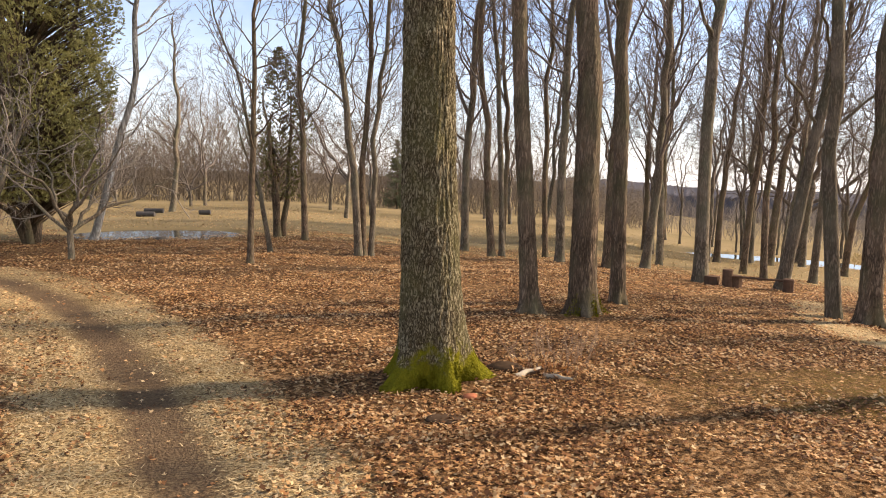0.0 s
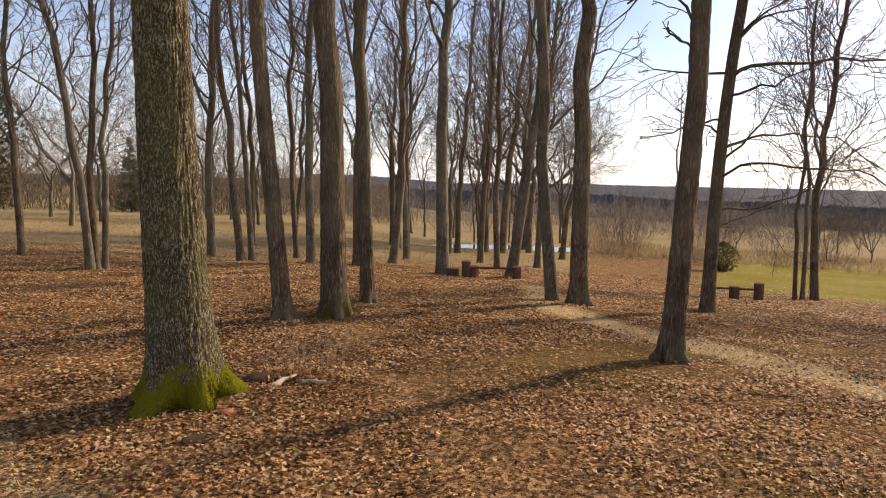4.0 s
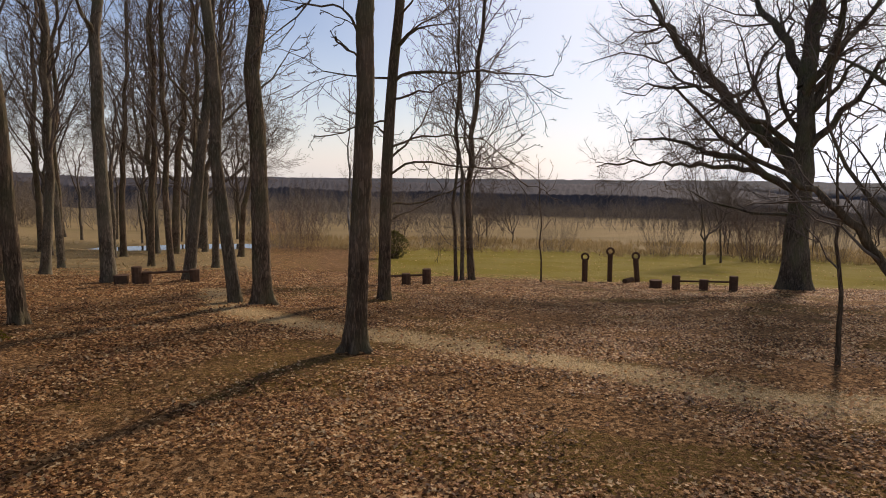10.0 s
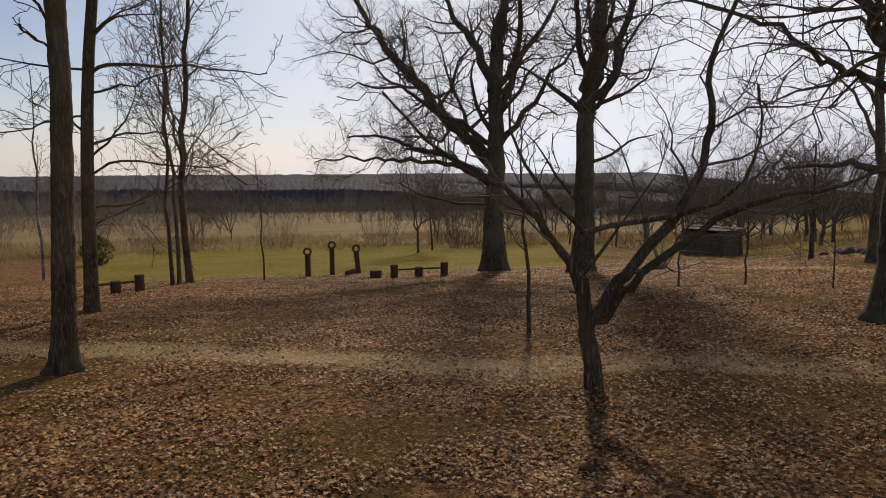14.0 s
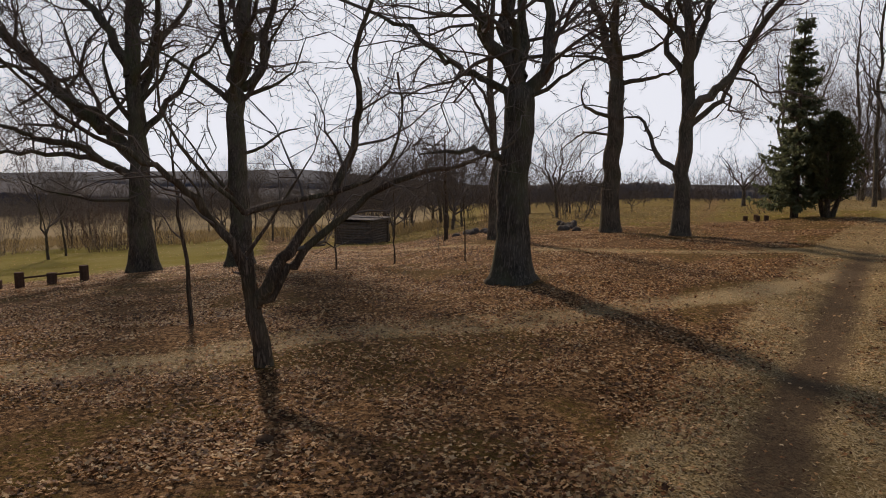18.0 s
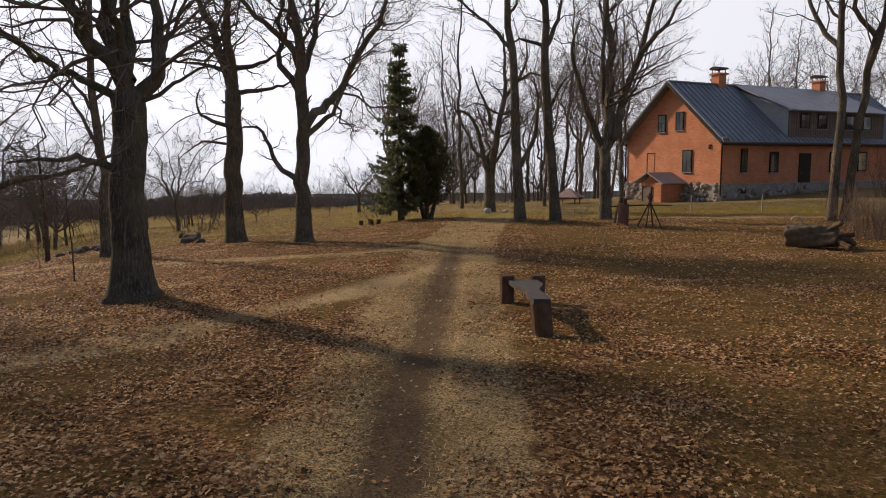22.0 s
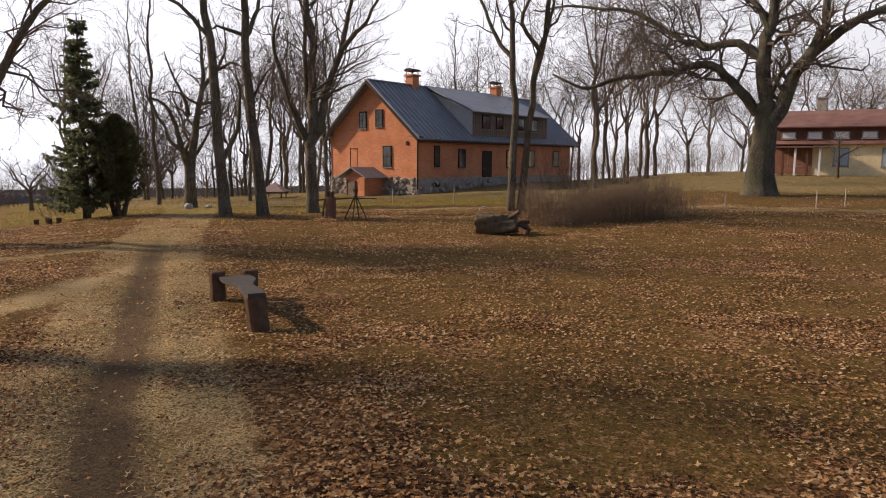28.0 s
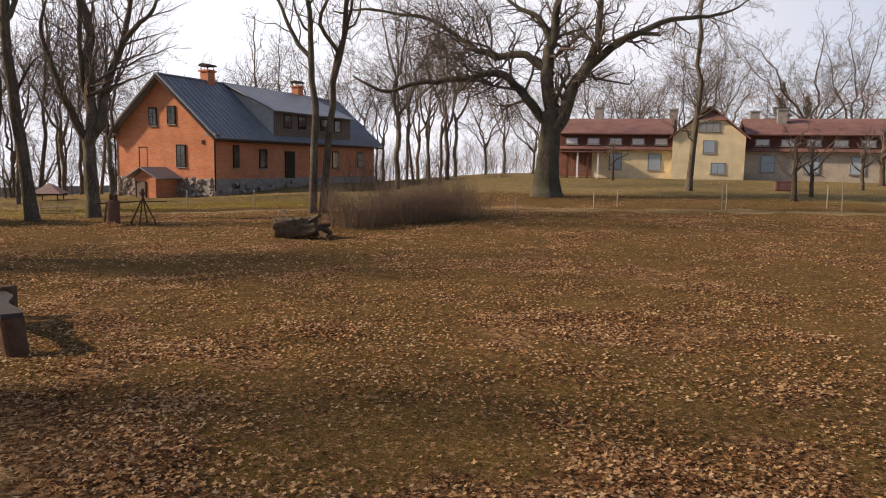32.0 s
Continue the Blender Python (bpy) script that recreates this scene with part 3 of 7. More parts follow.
def lay_ground():
    az = np.radians(np.concatenate([np.arange(-42, 208, 0.5), np.arange(208, 318, 2.5)]))
    rr = np.concatenate([[0.05], np.geomspace(0.5, 60, 150), np.geomspace(63, 4000, 55)])
    na, nr = len(az), len(rr)
    px, py = np.outer(rr, np.sin(az)), np.outer(rr, np.cos(az))
    pz = np.array([[ground_z(x, y) for x, y in zip(a, b)] for a, b in zip(px, py)])
    lawn, meadow, track, rut = zones(px, py)
    pz = pz + relief(px, py)
    for mid, level in ((POND, POND_Z), (LAKE, LAKE_Z)):
        dip = pond_depth(px, py, mid)
        pz = np.where(dip > -0.35, np.minimum(pz, level + 0.10 - 0.45 * soft(dip, -0.35, 0.3)), pz)
    v = np.stack([px, py, pz], -1).reshape(-1, 3)
    i = np.arange(nr * na).reshape(nr, na)
    q = np.stack([i[:-1, :], i[1:, :], np.roll(i[1:, :], -1, 1), np.roll(i[:-1, :], -1, 1)], -1).reshape(-1, 4)[:, ::-1]
    ob = mesh_object("ground", v.tolist(), q.tolist(), LITTER)
    for name, a in (("lawn", lawn), ("meadow", meadow), ("track", track), ("rut", rut), ("path", 1 - soft(np.minimum(from_line(px, py, FOOTPATH), from_line(px, py, LOWER_PATH)), 0.1, 0.6)), ("moss", mossy(px, py) * (1 - soft(np.hypot(px, py), 40, 60))), ("woods", np.maximum(soft(np.hypot(px, py), 520, 600), soft(np.hypot(px, py), 395, 405) * (px > 150)))):
        ob.data.attributes.new(name, "FLOAT", "POINT").data.foreach_set("value", a.astype(np.float32).ravel())
    return tagged(ob, "park ground under brown fallen leaves, with straw tracks and lawn", "ground", kind="structure")


def litter():
    k = Mat("leaf_litter", 0.95)
    w = k.world()
    v1 = k.voronoi(24, w, out="Color")
    leaf = k.ramp(v1, (0.1, (0.025, 0.013, 0.005)), (0.38, (0.082, 0.038, 0.013)), (0.5, (0.165, 0.077, 0.027)), (0.62, (0.28, 0.144, 0.055)), (0.8, (0.48, 0.28, 0.13)))
    v2 = k.voronoi(60, w, out="Color")
    leaf = k.mix(0.4, leaf, k.ramp(v2, (0.2, (0.02, 0.011, 0.006)), (0.5, (0.105, 0.053, 0.021)), (0.75, (0.39, 0.235, 0.115))))
    moss = k.mix(k.noise(30, 3, v=w), (0.07, 0.045, 0.012), (0.2, 0.125, 0.034))
    moss = k.mix(k.ramp(k.voronoi(34, w, out="Color"), (0.42, 0.0), (0.52, 0.8)), moss, leaf)
    rag = k.math("MULTIPLY", k.math("SUBTRACT", k.noise(5, 5, 0.65, w), 0.5), 1.0)
    col = k.mix(k.ramp(k.math("ADD", k.attr("moss"), rag), (0.3, 0.0), (0.6, 1.0)), leaf, moss)
    col = k.mix(k.ramp(k.noise(1.7, 4, v=w), (0.33, 0.35), (0.5, 0.0)), col, (0.06, 0.036, 0.018))
    ragged = k.math("MULTIPLY", k.math("SUBTRACT", k.noise(2.2, 6, 0.65, w), 0.5), 0.9)
    step = lambda a, lo=0.35, hi=0.65: k.ramp(k.math("ADD", k.attr(a), ragged), (lo, 0.0), (hi, 1.0))
    straw = k.mix(k.ramp(k.voronoi(46, k.scaled(w, (1, 1.6, 1)), out="Color"), (0.15, 0.0), (0.8, 1.0)), (0.10, 0.062, 0.026), (0.66, 0.48, 0.235))
    straw = k.mix(k.ramp(k.noise(0.9, 4, v=w), (0.45, 0.0), (0.7, 0.5)), straw, (0.15, 0.098, 0.034))
    col = k.mix(k.math("MULTIPLY", step("track"), 0.68), col, straw)
    # Pale path sand, lightened to carry the sunlit gap along the path.
    sunlit_sand = k.mix(k.voronoi(60, w, out="Distance"), (0.66, 0.50, 0.28), (0.36, 0.25, 0.12))
    col = k.mix(k.math("MULTIPLY", step("path", 0.4, 0.9), 0.45), col, sunlit_sand)
    soil = k.mix(k.noise(14, 5, v=w), (0.05, 0.031, 0.021), (0.115, 0.073, 0.047))
    col = k.mix(k.math("MULTIPLY", step("rut", 0.3, 0.95), 0.78), col, soil)
    grass = k.mix(k.noise(40, 4, v=w), (0.11, 0.088, 0.008), (0.26, 0.205, 0.024))
    grass = k.mix(k.ramp(k.noise(0.3, 5, v=w), (0.4, 0.0), (0.65, 0.6)), grass, (0.25, 0.20, 0.065))
    col = k.mix(step("lawn"), col, grass)
    hay = k.mix(k.noise(0.35, 7, 0.7, w), (0.20, 0.145, 0.07), (0.35, 0.255, 0.125))
    hay = k.mix(k.ramp(k.noise(0.02, 4, v=k.scaled(w, (1, 3, 1))), (0.4, 0.0), (0.65, 0.7)), hay, (0.19, 0.14, 0.065))
    col = k.mix(step("meadow"), col, hay)
    # Dark far woods, their colour cooled to stand for distance haze.
    woods = k.mix(k.noise(0.012, 6, 0.65, w), (0.018, 0.02, 0.024), (0.034, 0.034, 0.037))
    col = k.mix(k.attr("woods"), col, woods)
    k.base(col)
    h = k.math("ADD", k.math("MULTIPLY", k.voronoi(34, w), 0.5), k.math("MULTIPLY", k.noise(70, 5, 0.7, w), 0.7))
    k.bump(h, 0.85, 0.03)
    return k.m


LITTER = litter()
lay_ground()


BARK_MOSSY = mossy_bark()

# ---- the grove ----
GROVE = "bare trees of the park grove"
tree("oak_tree", 1, -0.08, 7.35, 0.60, 17, [], FAR, (0.1, 0.15), barkm=BARK_MOSSY, flare=1.6, first=0.42, auto=12, sides=190, fine_to=5.2,
     label="thick old tree with deeply furrowed bark and mossy foot")
tree("lime_tree", 2, 1.43, 11.29, 0.28, 17, [], FAR, (-1.7, 0.2), (-0.1, 0), BARK_BROWN, flare=1.5, label="slender bare tree leaning above a bent foot", group=GROVE, sides=48, fine_to=6.0, first=.35)
tree("lime_tree", 3, 2.31, 11.53, 0.42, 19, [], FAR, (0.5, 0.4), barkm=BARK_BROWN, flare=1.35, label="straight bare tree with furrowed brown bark, moss at foot", group=GROVE, sides=64, fine_to=6.5)
tree("lime_tree", 4, 3.2, 12.78, 0.26, 18, [], FAR, (0.1, 0.2), barkm=BARK_BROWN, flare=1.3, group=GROVE, sides=40, fine_to=7)
tree("lime_tree", 5, 7.36, 13.11, 0.27, 16, [(6.2, 60, 60, 7, .2, .04)], FAR, (-1.2, 0.3), (-.2, 0), BARK_GREY, flare=1.25, group=GROVE)
tree("lime_tree", 6, 7.53, 12.34, 0.36, 18, [], FAR, (-0.3, 0.3), barkm=BARK_BROWN, flare=1.35, group=GROVE, sides=48, fine_to=7)
tree("alder_tree", 7, 6.01, 7.41, 0.29, 14, [(5.2, 120, 25, 2.5, .07, .0)], ALDER, (.61, -.65), barkm=BARK_BROWN, flare=1.3, first=.33, reach=.2, rise=20, sides=40, fine_to=4.9,
     drawn=[(328, (0, 0), 0.05, [(-0.03, 4.02), (0.18, 4.53), (0.45, 4.72), (0.96, 4.69)]),
            (288, (0, 0), 0.04, [(-0.03, 3.94), (0.27, 4.11), (0.42, 4.24)])],
     label="slender dark tree leaning over the leaf litter")
tree("alder_tree", 8, 10.18, 11.6, 0.29, 16, [], ALDER, (.6, -.63), barkm=BARK_BROWN, flare=1.3, first=.13, auto=22, reach=.2, rise=14, bough=.26,
     drawn=[(141, (0, 0), 0.09, [(-0.01, 4.82), (0.37, 4.99), (1.13, 5.03), (1.97, 5.02), (2.8, 4.96), (3.47, 4.92)]),
            (106, (0, 0), 0.06, [(-0.06, 3.37), (0.6, 3.63), (1.5, 3.69), (2.46, 3.57), (3.38, 3.03)]),
            (156, (0, 0), 0.06, [(-0.07, 2.78), (0.7, 3.11), (1.77, 2.98), (2.62, 2.94), (3.2, 2.62)]),
            (121, (0, 0), 0.08, [(-0.04, 5.5), (0.52, 5.97), (1.31, 6.13)]),
            (331, (0, 0), 0.05, [(0.15, 3.98), (0.75, 3.88), (1.21, 3.67), (1.79, 3.63)]),
            (111, (0, 0), 0.05, [(-0.12, 1.66), (0.38, 1.93), (1.24, 2.18)])],
     label="dark bare tree with long level boughs")
# (x, y, thickness, height, lean)
for i, (x, y, d, h, lean) in enumerate([
        (0.87, 28.44, .32, 19, (.3, 0)), (1.75, 25.26, .28, 18, (-.6, 0)), (2.13, 25.53, .22, 17, (-1.5, 0)), (3.97, 27.33, .22, 17, (.5, 0)), (4.02, 24.31, .31, 18, (.3, 0)),
        (5.5, 23.5, .36, 19, (0, .3)), (7.68, 26.87, .34, 18, (.9, 0)), (11.02, 35.82, .28, 17, (.6, 0)), (7.74, 21.15, .42, 18, (.2, 0)), (15.37, 39.63, .36, 17, (1, 0)),
        (18.72, 43.18, .5, 18, (.6, 0)), (18.81, 40.73, .5, 18, (1.8, 0)), (9.58, 19.94, .36, 17, (1.5, -.6)), (18.78, 17.51, .14, 11, (.2, 0)), (18.99, 17.41, .15, 12, (.3, 0)),
        (19.88, 17.72, .27, 14, (.5, -.3)), (-2.43, 20.38, .24, 13, (-1.2, 0)), (-2.3, 20.5, .2, 14, (.2, .3)), (-2.12, 20.73, .18, 13, (.9, 0)), (-4.7, 17.2, .17, 9, (.1, 0)),
        (-4.85, 19.95, .15, 7, (-1.6, 0)), (-4.95, 25.37, .24, 14, (.1, 0)), (-18.5, 48.4, .4, 13, (.3, 0)), (13.0, 30.5, .3, 17, (.4, 0)),
        (9.5, 31.0, .28, 17, (-.4, 0)), (6.2, 33.0, .3, 18, (.5, 0)), (14.2, 27.0, .3, 16, (.8, 0)), (11.6, 25.4, .26, 16, (.2, .5)), (16.0, 33.0, .32, 17, (1.2, 0)),
        (3.0, 36.0, .3, 17, (0, 0)), (-1.0, 40.0, .3, 17, (.3, 0)), (20.5, 36.0, .34, 15, (1.5, -1)), (8.0, 40.0, .3, 17, (0, 0)), (12.5, 44.0, .34, 18, (.5, 0))]):
    kind = LIME if d > 0.2 and math.hypot(x, y) < 36 else SLIM
    rq = random.Random(i)
    tree("park_tree", 40 + i, x, y, d, h, [(h * rq.uniform(.16, .3), rq.uniform(0, 360), rq.uniform(70, 80), h * .5, d * .5, .0)] if i % 5 == 0 else [], kind, lean, (rq.uniform(-.25, .25), rq.uniform(-.2, .2)),
         barkm=(BARK_GREY, BARK_BROWN)[i % 2], flare=1.3, first=(.22, .3, .36)[i % 3], auto=(24, 22, 23)[i % 3], reach=.27, rise=(56, 46, 60)[i % 3], bough=.4,
         split=math.hypot(x, y) < 24, group=GROVE, sides=10, label="tall slender bare tree standing in leaf litter")
# great spreading tree behind the grove, at its edge
tree("oak_tree", 90, 24.5, 48.5, .7, 15, [(3, 100, 25, 9, .26, .05), (4, 130, 35, 9, .26, .05), (5, 80, 40, 9, .26, .04), (3.5, 280, 35, 8, .35, .05)], BROAD, (0, 0), flare=1.4,
     first=.3, auto=14, reach=.5, split=False, barkm=BARK_GREY, label="broad bare oak with wide boughs at the edge of the grove")

# ---- the trees of the slope ----
tree("apple_tree", 101, 7.43, 0.84, 0.21, 1.35, [(1.2, 330, 66, 1.8, .05, .02), (1.3, 120, 62, 1.8, .05, .02)], APPLE, (-0.06, 0.12), barkm=BARK_BROWN, flare=1.25, first=.8, auto=0, top=.72,
     drawn=[(168, (0, 0), .16, [(0, .68), (.25, 1.16), (.5, 1.42), (.92, 1.98), (1.16, 2.36), (1.26, 2.95), (1.22, 3.5), (1.45, 4.2), (1.9, 4.7)]),
            (171, (0, 0), .125, [(0, .66), (.3, 1.0), (.58, 1.28), (1.16, 1.77), (1.64, 2.07), (2.1, 2.22), (2.6, 2.3), (3.1, 2.55)]),
            (178, (0, 0), .07, [(.75, 1.75), (1.0, 1.95), (1.5, 2.2), (1.75, 2.75), (1.7, 3.3)]),
            (339, (0, 0), .12, [(0, 1.0), (.18, 1.44), (.36, 1.68), (.63, 2.03), (.9, 2.26), (1.3, 2.5), (1.75, 2.8), (2.2, 3.3)]),
            (330, (0, 0), .06, [(.4, 1.75), (.5, 2.3), (.8, 2.9), (.75, 3.6)])],
     label="old apple tree forking low into crooked leaning boughs", category="fruit tree")
tree("oak_tree", 102, 27.63, 8.56, .9, 7.4, [(5.0, 165, 38, 7.5, .32, .03), (6.5, 170, 60, 8, .36, .01), (6.8, 80, 72, 8, .42, .0), (6.8, 250, 68, 8, .36, .0)], SPARSE, (0, 0), flare=1.5,
     first=.8, auto=0, top=.62, barkm=BARK_OAK, drawn=[(357, (0, 0), 0.61, [(0.03, 4.24), (0.81, 5.09), (1.34, 5.5), (2.47, 6.57), (3.27, 7.62), (4.06, 8.43), (4.86, 9.14), (5.32, 10.03), (5.78, 10.66), (6.73, 12.25), (7.44, 13.82)]),
            (317, (0, 0), 0.33, [(0.18, 3.56), (1.34, 4.25), (2.34, 4.84), (3.47, 5), (3.91, 5.3), (5.09, 5.58), (6.14, 5.5)]),
            (12, (0, 0), 0.26, [(0.19, 3.44), (1.73, 4.28), (2.79, 4.51), (4.33, 4.61), (5.78, 4.66), (7.29, 4.76), (8.59, 4.69), (10.44, 4.52)]),
            (312, (0, 0), 0.23, [(0.13, 5.14), (1.56, 6.09), (2.58, 6.36), (3.51, 6.97), (4.1, 7.31), (4.85, 7.34), (5.7, 7.35), (6.37, 7.31)]),
            (352, (0, 0), 0.16, [(0.19, 2.83), (1.57, 2.86), (3.2, 3.21), (4.16, 3.71)]),
            (22, (0, 0), 0.42, [(-0.18, 7.57), (0.91, 9.1), (1.73, 9.95), (2.56, 10.85), (3.65, 12.32), (4.47, 13.8)]),
            (102, (0, 0), 0.66, [(0.26, 7.38), (0.57, 9.44), (0.96, 10.79), (1.41, 12.62), (1.75, 14.37)]),
            (327, (0, 0), 0.23, [(0.11, 5.47), (0.78, 6.78), (1.07, 7.87), (0.87, 8.65)]),
            (182, (0, 0), 0.21, [(0.27, 6.25), (1, 7.34), (1.36, 8.1), (2.06, 8.51)])],
     label="great spreading oak with dark crooked boughs", sides=20)
tree("oak_tree", 103, 24.88, 4.39, 0.74, 6.2, [(5.8, 75, 70, 7, .34, .0), (5.6, 255, 66, 7, .3, .0), (5.0, 200, 50, 6, .22, .02)], SPARSE, (0.1, -.1), flare=1.5, first=.8, auto=0, top=.78, barkm=BARK_OAK,
     drawn=[(9, (0, 0), 0.29, [(-0.14, 5.36), (0.26, 5.8), (1.05, 6.39), (1.82, 7), (2.93, 7.62)]),
            (319, (0, 0), 0.33, [(-0.21, 6.45), (0.01, 6.79), (0.24, 7.91), (0.37, 9.29), (0.53, 11.18), (0.64, 12.97)]),
            (229, (0, 0), 0.62, [(0.59, 6.39), (0.85, 7.7), (0.89, 9.18), (0.93, 11.08), (0.96, 12.88)]),
            (194, (0, 0), 0.37, [(0.59, 6.23), (0.85, 6.62), (1.1, 7.88), (1.66, 9.21), (2.27, 10.99), (2.73, 12.7)]),
            (329, (0, 0), 0.16, [(0.02, 2.24), (0.54, 2.76), (1.08, 3.47), (1.65, 4.33), (2.35, 5.17)]),
            (184, (0, 0), 0.14, [(0.53, 3.86), (0.95, 4.2), (1.83, 4.77), (2.46, 4.84)]),
            (144, (0, 0), 0.16, [(0.71, 5.78), (1.29, 6.28), (2.25, 6.91), (2.81, 8.15)])],
     label="broad old oak with a forked bare crown", sides=20)
tree("lime_tree", 104, 12.93, -3.06, 0.60, 3.75, [(3.6, 100, 66, 6, .26, .0), (3.5, 285, 64, 5, .2, .01)], THIN, (0.0, -0.05), flare=1.75, first=.9, auto=0, top=.95, barkm=BARK_OAK,
     drawn=[(31, (0, 0), 0.16, [(0.16, 3.57), (0.71, 3.87), (1.16, 4.08), (1.67, 4.34), (2.13, 4.77), (2.98, 5.26), (4.19, 5.73), (5.69, 6.61), (6.8, 7.64)]),
            (336, (0, 0), 0.30, [(0.13, 3.8), (0.44, 4.34), (0.83, 4.81), (1.14, 5.21), (2.11, 6.78), (2.84, 8.33)]),
            (71, (0, 0), 0.39, [(0.22, 3.83), (0.4, 4.66), (0.45, 5.38), (0.57, 7.27), (0.65, 9.07)]),
            (171, (0, 0), 0.33, [(0.16, 3.41), (0.39, 3.85), (0.48, 4.57), (0.49, 5.29), (0.51, 7.19), (0.52, 8.99)]),
            (331, (0, 0), 0.15, [(0.14, 2.29), (0.71, 2.49), (1.07, 2.53), (1.61, 2.49), (2.13, 2.46)]),
            (216, (0, 0), 0.10, [(0.37, 3.49), (0.59, 3.63), (0.94, 3.89), (1.41, 4.1), (1.61, 4.14)]),
            (161, (0, 0), 0.09, [(0.42, 4.22), (0.61, 4.3), (1.28, 4.39), (1.97, 4.41)])],
     label="thick old tree forking low into heavy bare boughs", sides=24)
tree("lime_tree", 105, 23.43, -4.43, 0.36, 10, [], SLIM, (-.2, 0), flare=1.3, auto=9, first=.3, reach=.35, barkm=BARK_GREY, split=False)
tree("lime_tree", 106, 24.56, -8.93, 0.64, 5.5, [(5.2, 100, 70, 7, .3, .0), (5.2, 280, 66, 6, .25, .02), (1.6, 335, 30, 3, .07, -.08)], SPARSE, (0, 0), flare=1.35, first=.9, auto=0, top=.85, barkm=BARK_GREY,
     drawn=[(49, (0, 0), 0.42, [(0.19, 5.43), (0.31, 6.27), (0.76, 7.54), (1.02, 8.12), (1.68, 9.88), (2.17, 11.57)]),
            (169, (0, 0), 0.42, [(-0.04, 5.41), (-0.02, 6.69), (-0.07, 7.94), (-0.15, 9.84), (-0.2, 11.64)]),
            (219, (0, 0), 0.19, [(0.15, 5.31), (0.8, 5.42), (1.41, 5.47), (1.99, 5.61), (2.31, 6.01)]),
            (354, (0, 0), 0.17, [(0.21, 4.12), (0.77, 4.3), (1.18, 4.49), (1.35, 4.9), (1.22, 5.41)]),
            (54, (0, 0), 0.11, [(0.4, 3.47), (1.08, 3.62), (1.65, 3.54), (2.36, 3.16), (2.67, 2.86)]),
            (339, (0, 0), 0.08, [(0.33, 2.05), (0.74, 1.49), (1.04, 0.82), (1.24, 0.45)]),
            (214, (0, 0), 0.21, [(-0.07, 6.15), (0.72, 6.24), (1.43, 6.56), (1.98, 6.88)]),
            (4, (0, 0), 0.17, [(0.3, 6.06), (1.11, 6.26), (2.01, 6.23)]),
            (22, (0, 0), .06, [(.1, 4.4), (1.2, 4.6), (2.2, 4.0), (2.9, 3.1)]), (14, (0, 0), .055, [(.1, 3.9), (1.0, 3.5), (1.6, 2.6), (1.9, 1.6)]),
            (30, (0, 0), .05, [(.1, 3.2), (.8, 2.7), (1.3, 1.8), (1.5, .8)]), (8, (0, 0), .045, [(.1, 2.6), (.5, 2.0), (.75, 1.2), (.85, .5)])],
     label="tall thick-stemmed bare tree with drooping low shoots", sides=18)
tree("lime_tree", 107, 22.06, -10.47, 0.54, 5.4, [(5.0, 120, 70, 7, .26, .0), (5.1, 290, 66, 7, .26, .0)], SPARSE, (0.05, -0.1), flare=1.4, first=.9, auto=0, top=.74, barkm=BARK_GREY,
     drawn=[(219, (0, 0), 0.34, [(0.25, 3.82), (0.66, 4.57), (1.06, 4.96), (1.48, 5.74), (2.03, 6.65), (2.58, 7.28), (2.85, 8.04), (3.4, 9.84), (3.81, 11.57)]),
            (169, (0, 0), 0.22, [(0.41, 3.54), (1.03, 4.28), (1.64, 4.8), (2.02, 5.52), (2.77, 6.42)]),
            (49, (0, 0), 0.22, [(0.1, 2.1), (0.61, 2.48), (1, 2.97), (1.42, 3.8), (1.95, 3.94), (2.34, 3.82)]),
            (4, (0, 0), 0.28, [(-0.12, 5.89), (0.35, 6.64), (0.93, 7.11), (1.81, 7.77), (3.09, 9.03), (4.06, 10.34)]),
            (74, (0, 0), 0.40, [(-0.29, 5.12), (-0.41, 6.58), (0.02, 8.09), (0.45, 9.93), (0.77, 11.69)]),
            (154, (0, 0), 0.26, [(0.46, 5.56), (0.86, 7.12), (1.12, 8.31), (1.47, 10.17), (1.73, 11.94)])],
     label="tall bare tree with a stem forked in two", sides=18)
for i, (x, y, d, h, lean) in enumerate([(9.96, 2.29, .075, 3.3, (-.05, .1)), (15.6, .48, .05, 2.6, (0, 0)), (16.9, -.88, .05, 2.5, (.05, 0)), (16.4, -2.57, .04, 2.2, (0, 0)), (22.68, 16.52, .08, 5.0, (-.1, .1)),
                                        (26.97, -3.15, .18, 4.2, (.2, 0)), (20.95, 26.59, .14, 9, (.3, .2)), (29, 26, .1, 6, (.2, 0))]):
    tree("sapling", 120 + i, x, y, d, h, [], SLIM[:2], lean, barkm=BARK_BROWN if i != 6 else BARK_BIRCH, flare=1.1, first=.35, auto=6, reach=.3, rise=45, split=False, sides=7,
         label="thin young bare tree set in the leaf litter", category="young tree", group="young trees on the slope")

